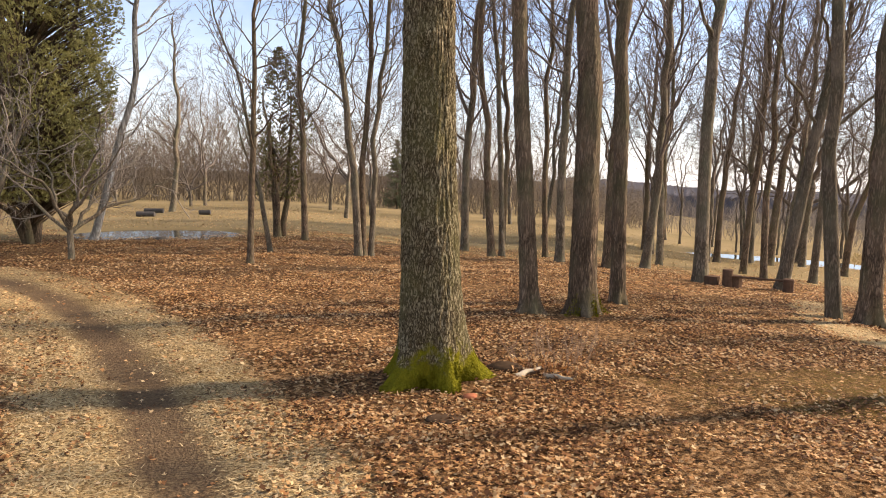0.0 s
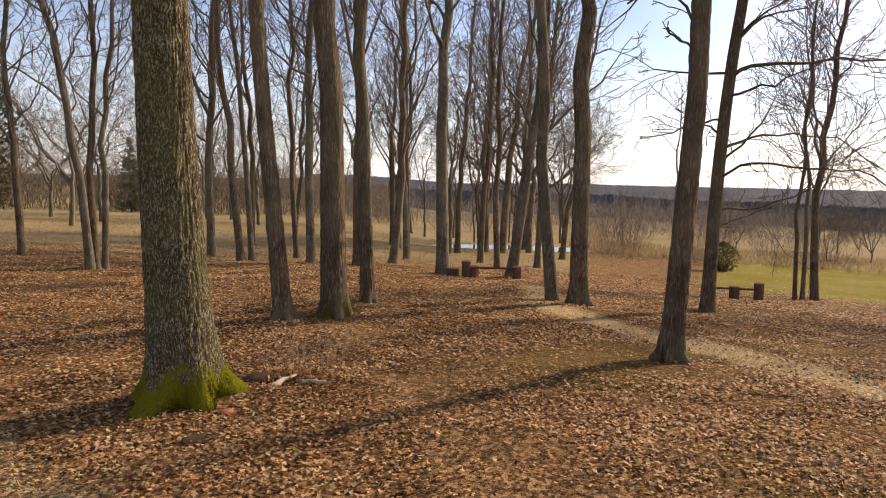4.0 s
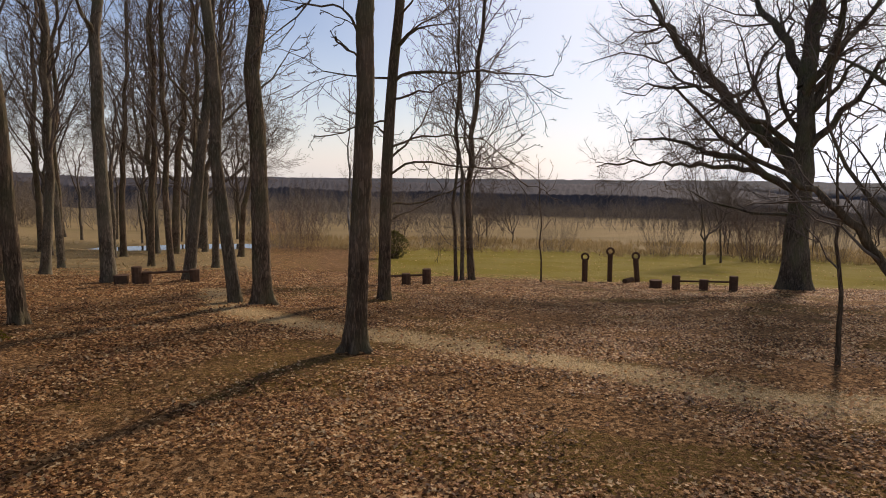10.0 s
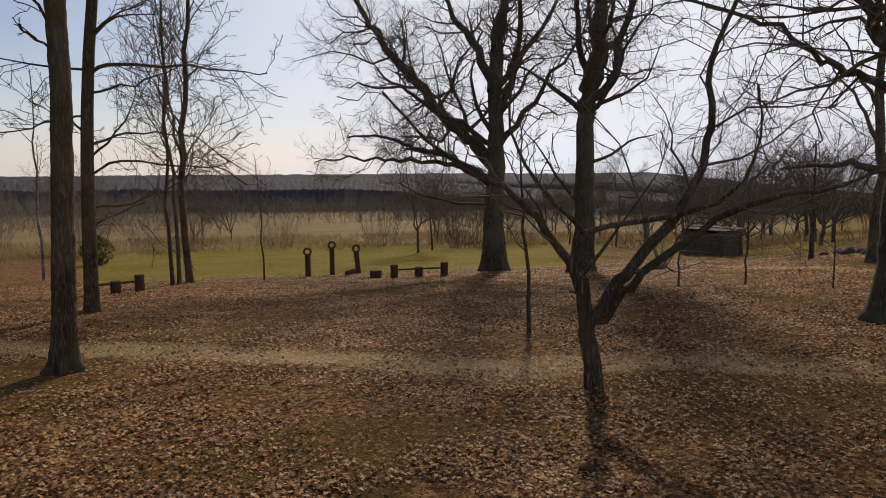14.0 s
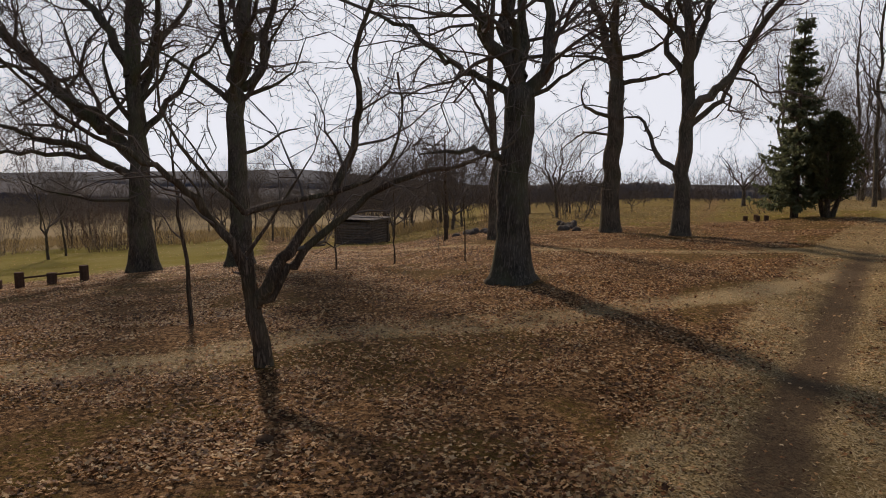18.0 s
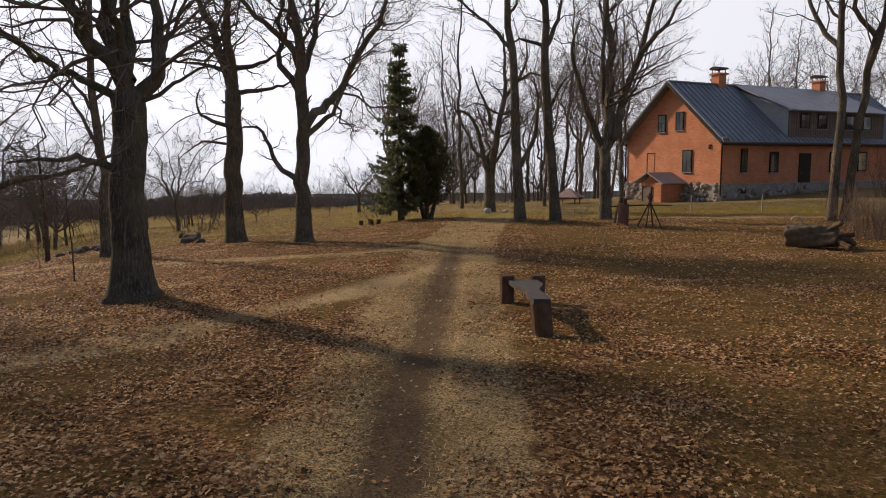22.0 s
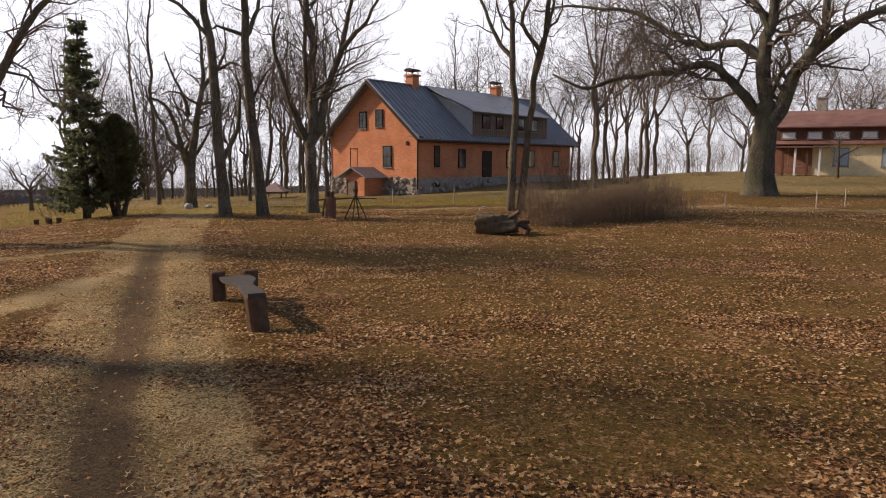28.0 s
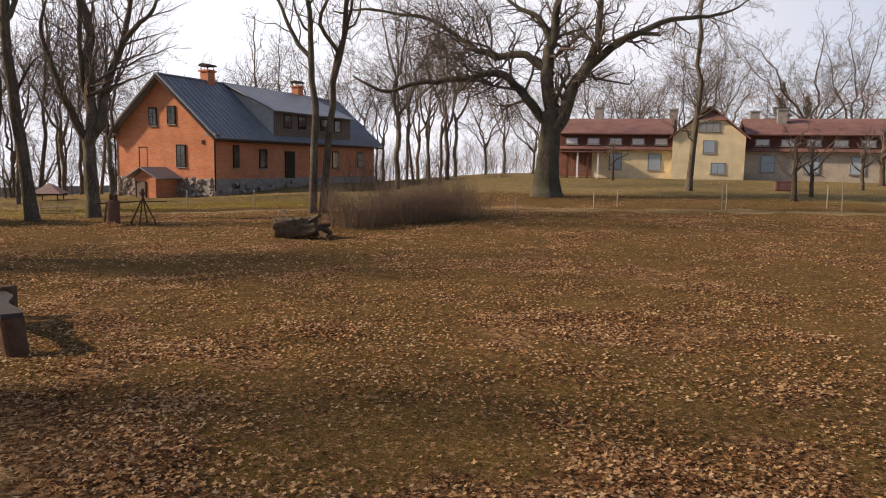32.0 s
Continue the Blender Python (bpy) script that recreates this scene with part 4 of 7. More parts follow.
# ---- the trees along the drive ----
tree("ash_tree", 110, 21.52, -19.94, 0.46, 15, [(9, 180, 55, 5, .16, .02)], STEEP, (.7, .78), (-.1, -.1), barkm=BARK_GREY, flare=1.3, first=.55, auto=7,
     drawn=[(61, (0, 0), 0.19, [(0.01, 6.77), (0.63, 7.64), (1.48, 8.37), (2.23, 8.96), (3.48, 10.25), (4.42, 11.6)]),
            (191, (0, 0), 0.24, [(0.24, 2.1), (0.76, 3.44), (0.96, 5.04), (0.79, 5.83)]),
            (231, (0, 0), 0.17, [(0.15, 5.64), (0.65, 6), (1.27, 5.82)]),
            (21, (0, 0), 0.14, [(-0.14, 4.63), (0.71, 4.39), (1.55, 4.83), (2.14, 4.59)])],
     label="dark bare tree beside the drive")
tree("ash_tree", 111, 20.61, -21.06, 0.46, 15, [(9, 20, 55, 5, .16, .02)], STEEP, (.5, .56), (.1, 0), barkm=BARK_GREY, flare=1.3, first=.55, auto=7,
     drawn=[(59, (0, 0), 0.17, [(0.15, 7.06), (0.77, 7.33), (1.2, 7.38), (1.71, 7.15)]),
            (194, (0, 0), 0.21, [(-0.12, 7.04), (0.31, 7.84), (0.66, 8.86), (1.17, 10.67), (1.56, 12.41)]),
            (249, (0, 0), 0.14, [(0.03, 4.36), (0.56, 5.45), (1.27, 6.06)])],
     label="dark leaning bare tree beside the drive")
tree("ash_tree", 112, 19.97, -23.32, 0.50, 3.1, [(2.9, 130, 70, 7, .2, .01)], STEEP, (.1, 0), barkm=BARK_GREY, flare=1.35, first=.9, auto=0, top=.9,
     drawn=[(63, (0, 0), 0.37, [(0.06, 2.87), (0.47, 3.82), (0.73, 4.65), (1.17, 6.03), (1.42, 7.12), (1.22, 8.41)]),
            (178, (0, 0), 0.49, [(0.01, 2.94), (0.17, 4.62), (0.3, 6.94), (0.29, 8.99), (0.29, 10.89), (0.28, 12.69)]),
            (268, (0, 0), 0.25, [(-0.05, 2.94), (-0.23, 5.03), (-0.31, 7.69), (-0.17, 8.98), (0, 10.87), (0.13, 12.66)]),
            (213, (0, 0), 0.39, [(0.06, 2.87), (0.37, 3.57), (0.65, 4.76), (1.03, 5.96), (1.53, 7.26), (1.78, 8.3), (1.88, 8.95), (2.11, 10.84), (2.29, 12.62)]),
            (253, (0, 0), 0.15, [(0.74, 4.69), (1.21, 5.12), (1.91, 5.41), (2.81, 5.74)]),
            (258, (0, 0), 0.22, [(1.46, 6.65), (2.04, 7.3), (2.46, 7.59), (2.94, 8.25), (3.89, 9.83), (4.6, 11.4)])],
     label="bare tree forking into steep stems beside the drive")
tree("oak_tree", 113, 29.86, -24.97, 0.60, 2.6, [(2.4, 20, 50, 6, .24, .03), (2.5, 130, 60, 6, .25, .02), (2.5, 240, 45, 5, .2, .02)], SPARSE, (-.1, .1), barkm=BARK_GREY, flare=1.35, first=.9, auto=0, top=.85, split=False,
     drawn=[(239, (0, 0), 0.47, [(0.06, 1.73), (0.26, 3.38), (0.49, 4.45), (0.86, 6.34), (0.81, 7.65), (0.66, 9.55)]),
            (9, (0, 0), 0.37, [(-0.08, 2.01), (0.44, 3.04), (0.71, 4.16), (1.35, 5.27), (2.17, 5.49)]),
            (49, (0, 0), 0.25, [(-0.56, 4.75), (0.04, 5.41), (0.6, 6.59), (1.03, 7.88)]),
            (199, (0, 0), 0.25, [(0.84, 6.15), (1.5, 7.04), (2.1, 8.21), (2.02, 9.57)])],
     label="dark crooked oak with a broken limb by the drive")
forked("oak_tree", 118, 66.15, -36.36, .36, 7.6, 6, .26, 50, label="pale spreading bare tree alone on the field", split=False, barkm=BARK_GREY)
tree("maple_tree", 114, 12.88, -28.0, 0.36, 14, [(9, 60, 55, 5, .12, .03)], STEEP, (0, 0), barkm=BARK_GREY, flare=1.25, first=.5, auto=8,
     drawn=[(84, (0, 0), 0.22, [(0.39, 6.45), (0.57, 7.04), (1.12, 8.07), (1.57, 9.07), (2.22, 10.83), (2.71, 12.52)]),
            (219, (0, 0), 0.20, [(-0.36, 5.24), (-0.14, 6.89), (0.1, 8.3)])],
     label="twin-stemmed bare tree beside a thicket")
tree("maple_tree", 115, 12.45, -28.1, 0.34, 14, [(9, 200, 45, 5, .12, .03)], STEEP, (-1.45, -.68), barkm=BARK_BROWN, flare=1.25, first=.5, auto=8,
     drawn=[(265, (0, 0), 0.22, [(-0.53, 4.32), (0.1, 6.19), (0.58, 7.56), (0.8, 8.92), (1.06, 10.8), (1.26, 12.58)]),
            (220, (0, 0), 0.20, [(-0.72, 6.61), (-1, 7.73), (-0.62, 8.9), (-0.14, 10.73), (0.22, 12.47)])],
     label="leaning bare tree beside its twin at a thicket")
tree("oak_tree", 116, 4.44, -38.46, 1.2, 4.5, [(4.4, 330, 64, 6, .26, .02), (4.4, 160, 62, 6, .26, .02)], SPARSE, (-0.1, 0), flare=1.5, first=.9, auto=0, top=.8, barkm=BARK_OAK,
     drawn=[(92, (0, 0), 0.46, [(0.15, 6.28), (1.5, 7.42), (3.14, 7.42), (4.68, 8.04), (6.03, 8.95), (7.64, 9.7), (10.53, 10.01), (12.54, 9.95)]),
            (67, (0, 0), 0.58, [(0.11, 3.73), (0.66, 4.38), (1.63, 5.55), (2.66, 6.33), (4.28, 6.12), (6.07, 5.82), (7.48, 5.61), (8.91, 5.19), (10.34, 5.97)]),
            (302, (0, 0), 0.74, [(-0.01, 4.58), (-0.23, 6.97), (-0.07, 8.34), (0.18, 9.84), (0.45, 11.71), (0.65, 13.5)]),
            (102, (0, 0), 0.37, [(0.23, 7.69), (0.83, 9.19), (1.91, 9.82), (3.3, 10.92), (4.33, 12.12)]),
            (272, (0, 0), 0.84, [(0.19, 3.3), (0.62, 4.17), (1.14, 5.73), (2.02, 6.84), (3.4, 7.91), (4.25, 8.3), (5.31, 8.15)]),
            (232, (0, 0), 0.37, [(4.62, 8.61), (6.67, 9.58), (8.82, 10.03), (10.28, 10.23), (11.86, 10.76), (13.05, 11.53)]),
            (292, (0, 0), 0.58, [(1.59, 6.01), (2.04, 6.75), (2.38, 7.86), (2.47, 9.49), (2.57, 11.39), (2.64, 13.19)]),
            (227, (0, 0), 0.21, [(1.13, 5.34), (1.62, 6.24), (2.59, 6.41), (5.12, 6.13), (5.28, 7.25)])],
     label="great old oak with a mossy foot and wide bare boughs", sides=24)
tree("larch_tree", 117, -3.12, -45.79, 0.4, 14, [], SLIM, (-.25, .1), barkm=BARK_GREY, flare=1.4, first=.2, auto=60, reach=.24, rise=24, bough=.24, label="straight bare tree with many level branches", split=True)
for i, (x, y, d, h) in enumerate([(-7.82, -39.39, .30, 3.2), (2.0, -58.5, .26, 3.0), (-16.6, -57.5, .4, 4.0), (-9.2, -42.5, .24, 3.0), (-13.5, -50, .25, 3.0)]):
    tree("apple_tree", 130 + i, x, y, d, h, [(h * .35, 80, 40, h * .7, d * .5, .08), (h * .45, 260, 35, h * .8, d * .55, .08), (h * .5, 170, 45, h * .7, d * .5, .08), (h * .5, 350, 45, h * .7, d * .5, .08)],
         OAK, (.1, 0), barkm=BARK_BROWN, flare=1.2, first=.55, auto=5, reach=.55, rise=45, top=.4, split=False, label="old crooked bare apple tree on the yard grass", category="fruit tree", group="apple trees of the yard")


# small tangled tree before the juniper
forked("lilac_tree", 119, -9.1, 17.25, .17, 5.2, 7, .16, 46, spec=OAK, label="small bare tangled tree before the juniper", barkm=BARK_GREY, twigm=PALE_TWIG, flare=1.2)

tree("birch_tree", 140, -11.6, 23.4, .26, 14, [(4.2, 80, 40, 2.6, .07, .05), (5.4, 95, 45, 2.4, .06, .05), (5.0, 290, 40, 2.2, .06, .05), (6.6, 70, 45, 2.4, .06, .05), (3.2, 100, 35, 2.8, .06, .08)], SLIM, (1.9, .2), (.55, 0), BARK_BIRCH, PALE_TWIG, flare=1.3,
     first=.45, auto=10, reach=.2, rise=45, label="slender white birch leaning out over the pond bank")
forked("lilac_tree", 141, -11.2, 17.5, .2, 5.6, 5, .2, 58, spec=OAK, label="small pale grey bare tree before the juniper", barkm=BARK_GREY, twigm=PALE_TWIG, flare=1.2)

# ---- far woods ----
def far_tree_kinds():
    """Eight bare trees, each to be set many times round the park."""
    kinds = []
    text = dict(label="bare grey tree standing among others far off", group="trees round the park", barkm=BARK_GREY, split=False, flare=1.2, sides=6)
    # (thickness, height, stems, fork's height as a share, rise)
    for s, (d, h, stems, low, rise) in enumerate([(.34, 15, 4, .22, 66), (.36, 16, 3, .3, 70), (.24, 12, 5, .16, 60), (.42, 15, 5, .26, 56), (.26, 14, 3, .34, 74), (.4, 11, 6, .2, 46), (.22, 12, 2, .3, 76)]):
        kinds.append(forked("park_tree", 300 + s, 400 + 20 * s, -500, d, h, stems, low, rise, lean=(.2, 0), **text))
    kinds.append(tree("park_tree", 310, 600, -500, .3, 17, [], ROUND[:2], (.8, 0), (.4, .3), first=.25, auto=16, reach=.27, rise=54, **text))
    return kinds


KINDS = far_tree_kinds()
rnd = random.Random(5)
placed = []


def grow_far(kind, x, y, scale, spin):
    m = Matrix.Translation((x, y, ground_z(x, y) - 0.05)) @ Matrix.Rotation(spin, 4, "Z") @ Matrix.Diagonal((scale, scale, scale, 1))
    copy_thing(KINDS[kind], m)


def scatter(count, a0, a1, r0, r1, s0, s1, kinds=(0, 1, 2, 3, 4)):
    """Trees by chance between two bearings and two ranges, none on top of another."""
    made = 0
    while made < count:
        az, r = radians(rnd.uniform(a0, a1)), math.sqrt(rnd.uniform(r0 * r0, r1 * r1))
        x, y = r * math.sin(az), r * math.cos(az)
        if any(math.hypot(x - a, y - b) < 2.2 for a, b in placed) or (17 < x < 36 and -72 < y < -36) or (30 < x < 85 and abs(y + 40 - .14 * (x - 30)) < 6) or (-34 < x < 10 and -80 < y < -62) or max(pond_depth(np.array(x), np.array(y), POND), pond_depth(np.array(x), np.array(y), LAKE)) > -0.5:
            continue
        placed.append((x, y))
        grow_far(rnd.choice(kinds), x, y, rnd.uniform(s0, s1), rnd.uniform(0, 6.28))
        made += 1


scatter(13, -36, -8, 42, 78, .7, 1.05, (0, 3, 5, 2))
scatter(9, -8, 10, 46, 85, .75, 1.05, (0, 1, 3))
scatter(26, 8, 33, 38, 74, .8, 1.1, (1, 7, 4, 6))
scatter(8, 34, 52, 62, 95, .45, .7, (2, 4))
scatter(24, 66, 92, 42, 80, .4, .65, (2, 4, 0))
scatter(40, 88, 106, 38, 90, .42, .75, (5, 2, 3))
scatter(8, 104, 117, 48, 95, .2, .32, (5, 2))
scatter(5, 121, 127, 50, 80, .8, 1.1, (0, 1, 7))
scatter(16, 119, 141, 52, 100, .6, 1.0, (5, 3, 2))
scatter(4, 127, 141, 46, 62, .8, 1.0, (1, 4, 7))
scatter(15, 124, 141, 62, 95, 1.0, 1.35, (0, 1, 7, 4, 6))
scatter(8, 141, 149, 75, 110, .9, 1.15)
scatter(24, 149, 166, 48, 85, .95, 1.3, (7, 1, 4, 6))
scatter(20, 160, 196, 84, 115, 1.0, 1.35, (0, 1, 3, 5))
for o in KINDS:
    for c in list(o.children_recursive) + [o]:
        bpy.data.objects.remove(c)


def far_forest(name, seed, a0, a1, r0, r1, count, h0, h1, label, material, shoots=5):
    """A far wood: many thin crooked stems, each with shoots from low down, in one mesh."""
    rng = random.Random(seed)
    w = Wood()
    for _ in range(count):
        az, r = radians(rng.uniform(a0, a1)), rng.uniform(r0, r1)
        x, y = r * math.sin(az), r * math.cos(az)
        z, h = ground_z(x, y), rng.uniform(h0, h1) * rng.uniform(.55, 1) * (.85 + .6 * noise.noise(Vector((x * .05, y * .05, seed))))
        t = h * 0.004 + r * 0.00009
        line = bent(rng, (x, y, z - .2), (rng.gauss(0, .2), rng.gauss(0, .2), 1), h, 4, .2, 0)
        w.add(line, [t, t * .75, t * .5, t * .2], 3)
        for k in range(shoots):
            f = rng.uniform(.08, .98) * 3
            i = min(2, int(f))
            at = Vector(line[i]).lerp(Vector(line[i + 1]), f - i)
            a, b = rng.uniform(0, 6.28), h * rng.uniform(.2, .5) * (1.25 - f / 3)
            w.add([tuple(at), (at.x + b * math.cos(a), at.y + b * math.sin(a), at.z + b * rng.uniform(.3, 1.5))], [t * .45, t * .2], 3)
    return tagged(w.build(name, material), label, "woods", kind="stuff")


def far_canopy(name, seed, a0, a1, r0, r1, h0, h1, label, material, lift=0):
    """A dark wood far across the valley: its closed, ragged canopy as one rising sheet."""
    rng = random.Random(seed)
    na, rows = int((a1 - a0) / .13), 12
    v, f = [], []
    for j in range(rows):
        for i in range(na):
            az = radians(a0 + (a1 - a0) * i / (na - 1))
            r = r0 + (r1 - r0) * max(0, j - 1) / (rows - 2) + (rng.uniform(-1.5, 1.5) if j > 1 else 3 * j)
            x, y = r * math.sin(az), r * math.cos(az)
            h = 0 if j in (0, rows - 1) else h0 + (h1 - h0) * (.5 + .5 * noise.noise(Vector((x * .02, y * .02, seed)))) + rng.uniform(-.8, .8) + lift * j / rows
            h *= min(1, i / (na * .1) + .2, (na - 1 - i) / (na * .3) + .1)
            v.append((x, y, ground_z(x, y) + h - .3))
    for j in range(rows - 1):
        for i in range(na - 1):
            k = j * na + i
            f.append((k, k + 1, k + na + 1, k + na))
    return tagged(mesh_object(name, v, f, material), label, "woods", kind="stuff")


HAZY_WOOD = plain("hazy_orchard_wood", (0.135, 0.118, 0.108), 0.95, 0, 0.3, 0.05)
HAZE_WOOD = plain("far_wood_bark", (0.18, 0.15, 0.12), 0.95, 0, 0.3, 0.05)
NORTH_WOOD = plain("grey_brown_wood_bark", (0.15, 0.118, 0.085), 0.95, 0, 0.35, 0.05)
# Distance haze is put into the cool grey of these two colours.
RIDGE_WOOD = plain("hazed_skyline_wood", (0.055, 0.06, 0.072), 0.95, 0, 0.25, 0.01)
VALLEY_WOOD = plain("hazed_valley_crowns", (0.072, 0.068, 0.075), 0.95, 0, 0.25, 0.03)
DARK_WOOD = plain("dark_far_wood", (0.15, 0.12, 0.095), 0.95, 0, 0.35, 0.03)
far_forest("far_woods", 19, -14, 16, 95, 150, 1000, 9, 14, "grey bare woods beyond the meadow", NORTH_WOOD, 13)
far_forest("far_woods", 11, -45, -13, 95, 150, 1050, 14, 20, "grey bare woods beyond the pond meadow", NORTH_WOOD, 13)
far_forest("far_woods", 12, 8, 48, 100, 190, 900, 7, 11, "brown bare woods in the valley", HAZE_WOOD, 12)
far_forest("far_woods", 17, 46, 70, 130, 260, 420, 6, 10, "brown bare trees on the valley meadow", HAZE_WOOD, 9)
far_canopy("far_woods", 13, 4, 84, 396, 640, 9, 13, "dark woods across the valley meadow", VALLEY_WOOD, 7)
far_forest("far_woods", 21, 22, 84, 300, 394, 2400, 8, 13, "brown bare woods at the far edge of the meadow", HAZE_WOOD, 13)
far_canopy("far_woods", 22, 80, 124, 208, 310, 3, 6, "hazy grey-brown woods beyond the orchard", HAZY_WOOD)
far_forest("far_woods", 14, 64, 118, 140, 206, 1300, 4, 8, "bare woods beyond the orchard", DARK_WOOD, 16)
far_forest("far_woods", 16, 94, 134, 170, 330, 1200, 8, 15, "bare woods beyond the fields", HAZE_WOOD, 8)
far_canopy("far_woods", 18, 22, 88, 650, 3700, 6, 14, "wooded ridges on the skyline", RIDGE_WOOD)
far_forest("far_woods", 15, 120, 205, 110, 170, 1000, 8, 12, "bare woods behind the houses", HAZE_WOOD, 11)

# ---- buildings ----
def box(name, size, at, material, parent=None, label="", bevel=0.01, turn=0.0):
    """A block with softened edges, its middle at the given place."""
    bm = bmesh.new()
    bmesh.ops.create_cube(bm, size=1)
    bmesh.ops.scale(bm, vec=size, verts=bm.verts)
    if bevel:
        bmesh.ops.bevel(bm, geom=bm.edges[:], offset=min(bevel, min(size) * 0.3), segments=1, affect="EDGES")
    me = bpy.data.meshes.new(name)
    bm.to_mesh(me)
    bm.free()
    me.materials.append(material)
    ob = new(name, me)
    ob.location, ob.rotation_euler = at, (0, 0, turn)
    if parent:
        ob.parent = parent
    return tagged(ob, label) if label else ob


def brick_stuff(name, a, b, joint):
    k = Mat(name, 0.9)
    nd = k.n.new("ShaderNodeTexBrick")
    nd.inputs["Scale"].default_value = 1.0
    for s, v in (("Color1", (*a, 1)), ("Color2", (*b, 1)), ("Mortar", (*joint, 1)), ("Mortar Size", .008), ("Brick Width", .25), ("Row Height", .075)):
        nd.inputs[s].default_value = v
    sep, comb = k.n.new("ShaderNodeSeparateXYZ"), k.n.new("ShaderNodeCombineXYZ")
    k.l.new(k.co, sep.inputs[0])
    k.put(comb.inputs[0], k.math("ADD", sep.outputs[0], sep.outputs[1]))
    k.put(comb.inputs[1], sep.outputs[2])
    k.l.new(comb.outputs[0], nd.inputs["Vector"])
    col = k.mix(k.ramp(k.noise(0.8, 6), (.4, 0.0), (.7, .45)), nd.outputs["Color"], tuple(c * .6 for c in a))
    k.base(col).bump(nd.outputs["Fac"], -0.4, 0.01)
    return k.m


BRICK = brick_stuff("red_brick", (0.58, 0.20, 0.10), (0.70, 0.275, 0.14), (0.55, 0.31, 0.19))
FIELDSTONE = plain("grey_fieldstone", (0.30, 0.27, 0.23), 0.9, 0, .45, 3.0, .6)
TIN_ROOF = plain("grey_blue_sheet_metal", (0.23, 0.245, 0.262), 0.55, 0.2, .22, 1.2, .05)
RUST_ROOF = plain("rust_red_sheet_roof", (0.22, 0.115, 0.092), 0.75, 0, .4, .8, .2)
WORN_BOARD = plain("weathered_brown_grey_boards", (0.20, 0.155, 0.12), 0.88, 0, .35, 2)


def foot_stone():
    """Fieldstones of a footing, each of its own tone."""
    k = Mat("footing_fieldstone", 0.9)
    col = k.ramp(k.rnd(), (0.0, (0.16, 0.12, 0.09)), (0.35, (0.30, 0.26, 0.22)), (0.7, (0.42, 0.36, 0.29)), (1.0, (0.56, 0.52, 0.46)))
    f = k.noise(7, 5)
    k.base(k.mix(k.math("MULTIPLY", f, 0.5), col, (0.12, 0.10, 0.075))).bump(f, .5, .02)
    return k.m


FOOT_STONE = foot_stone()
PALE_BOARD = plain("pale_grey_boards", (0.46, 0.46, 0.42), 0.85, 0, .2, 2)
DARK_FRAME = plain("dark_brown_timber", (0.05, 0.035, 0.025), 0.7)
GREY_BOARD = plain("weathered_grey_boards", (0.30, 0.30, 0.28), 0.85, 0, .2, 2)
WHITE_PAINT = plain("white_paint", (0.72, 0.72, 0.70), 0.6, 0, .06)
YELLOW_PLASTER = plain("faded_yellow_plaster", (0.80, 0.66, 0.40), 0.9, 0, .2, 1.1, .2)
GREY_PLASTER = plain("stained_grey_brown_plaster", (0.44, 0.38, 0.29), 0.9, 0, .3, 1.1, .2)
BLUE_BOARD = plain("pale_blue_shutter_paint", (0.36, 0.44, 0.48), 0.75, 0, .15)
RED_BOARD = plain("faded_red_brown_boards", (0.24, 0.11, 0.075), 0.85, 0, .35, 2)
BROWN_BOARD = plain("dark_red_brown_boards", (0.13, 0.06, 0.045), 0.85, 0, .35, 2)
LOG_WOOD = plain("dark_weathered_log", (0.12, 0.072, 0.046), 0.9, 0, .4, 8, .4)
GREY_PLANK = plain("grey_worn_plank", (0.075, 0.066, 0.058), 0.85, 0, .25, 6, .2)


def glass(name):
    k = Mat(name, 0.06)
    k.b.inputs["Base Color"].default_value = (0.02, 0.025, 0.03, 1)
    k.b.inputs["Specular IOR Level"].default_value = 0.8
    return k.m


GLASS = glass("dark_window_glass")


def window(parent, wide, high, x, y, z, out, rim=DARK_FRAME, pane=GLASS, bars=(1, 1)):
    """A framed window lying on a wall; out: which way it faces, in turns of the parent's frame ('y' or 'x')."""
    turn = 0 if out == "y" else math.pi / 2
    w = box("window", (wide, .10, high), (x, y, z), DARK_FRAME, parent, bevel=.01, turn=turn)
    f = .07
    for k in (-1, 1):
        box("frame", (f, .16, high), (k * (wide / 2 - f / 2), 0, 0), rim, w)
        box("frame", (wide, .16, f), (0, 0, k * (high / 2 - f / 2)), rim, w)
    nx, nz = bars
    cw, ch = (wide - 2 * f) / (nx + 1), (high - 2 * f) / (nz + 1)
    for i in range(nx + 1):
        for j in range(nz + 1):
            box("pane", (cw - .03, .13, ch - .03), (-wide / 2 + f + cw * (i + .5), 0, -high / 2 + f + ch * (j + .5)), pane, w, bevel=0)
    box("sill", (wide + .12, .22, .05), (0, 0, -high / 2 - .02), GREY_BOARD, w)
    return w


def prism(name, outline, depth, material, parent):
    """An outline in x and z drawn out along y from 0 to depth."""
    n = len(outline)
    v = [(x, 0, z) for x, z in outline] + [(x, depth, z) for x, z in outline]
    f = [tuple(range(n)), tuple(range(2 * n - 1, n - 1, -1))] + [(i, i + n, (i + 1) % n + n, (i + 1) % n) for i in range(n)]
    ob = mesh_object(name, v, f, material, parent, smooth=False)
    bm = bmesh.new()
    bm.from_mesh(ob.data)
    bmesh.ops.recalc_face_normals(bm, faces=bm.faces)
    bm.to_mesh(ob.data)
    bm.free()
    return ob


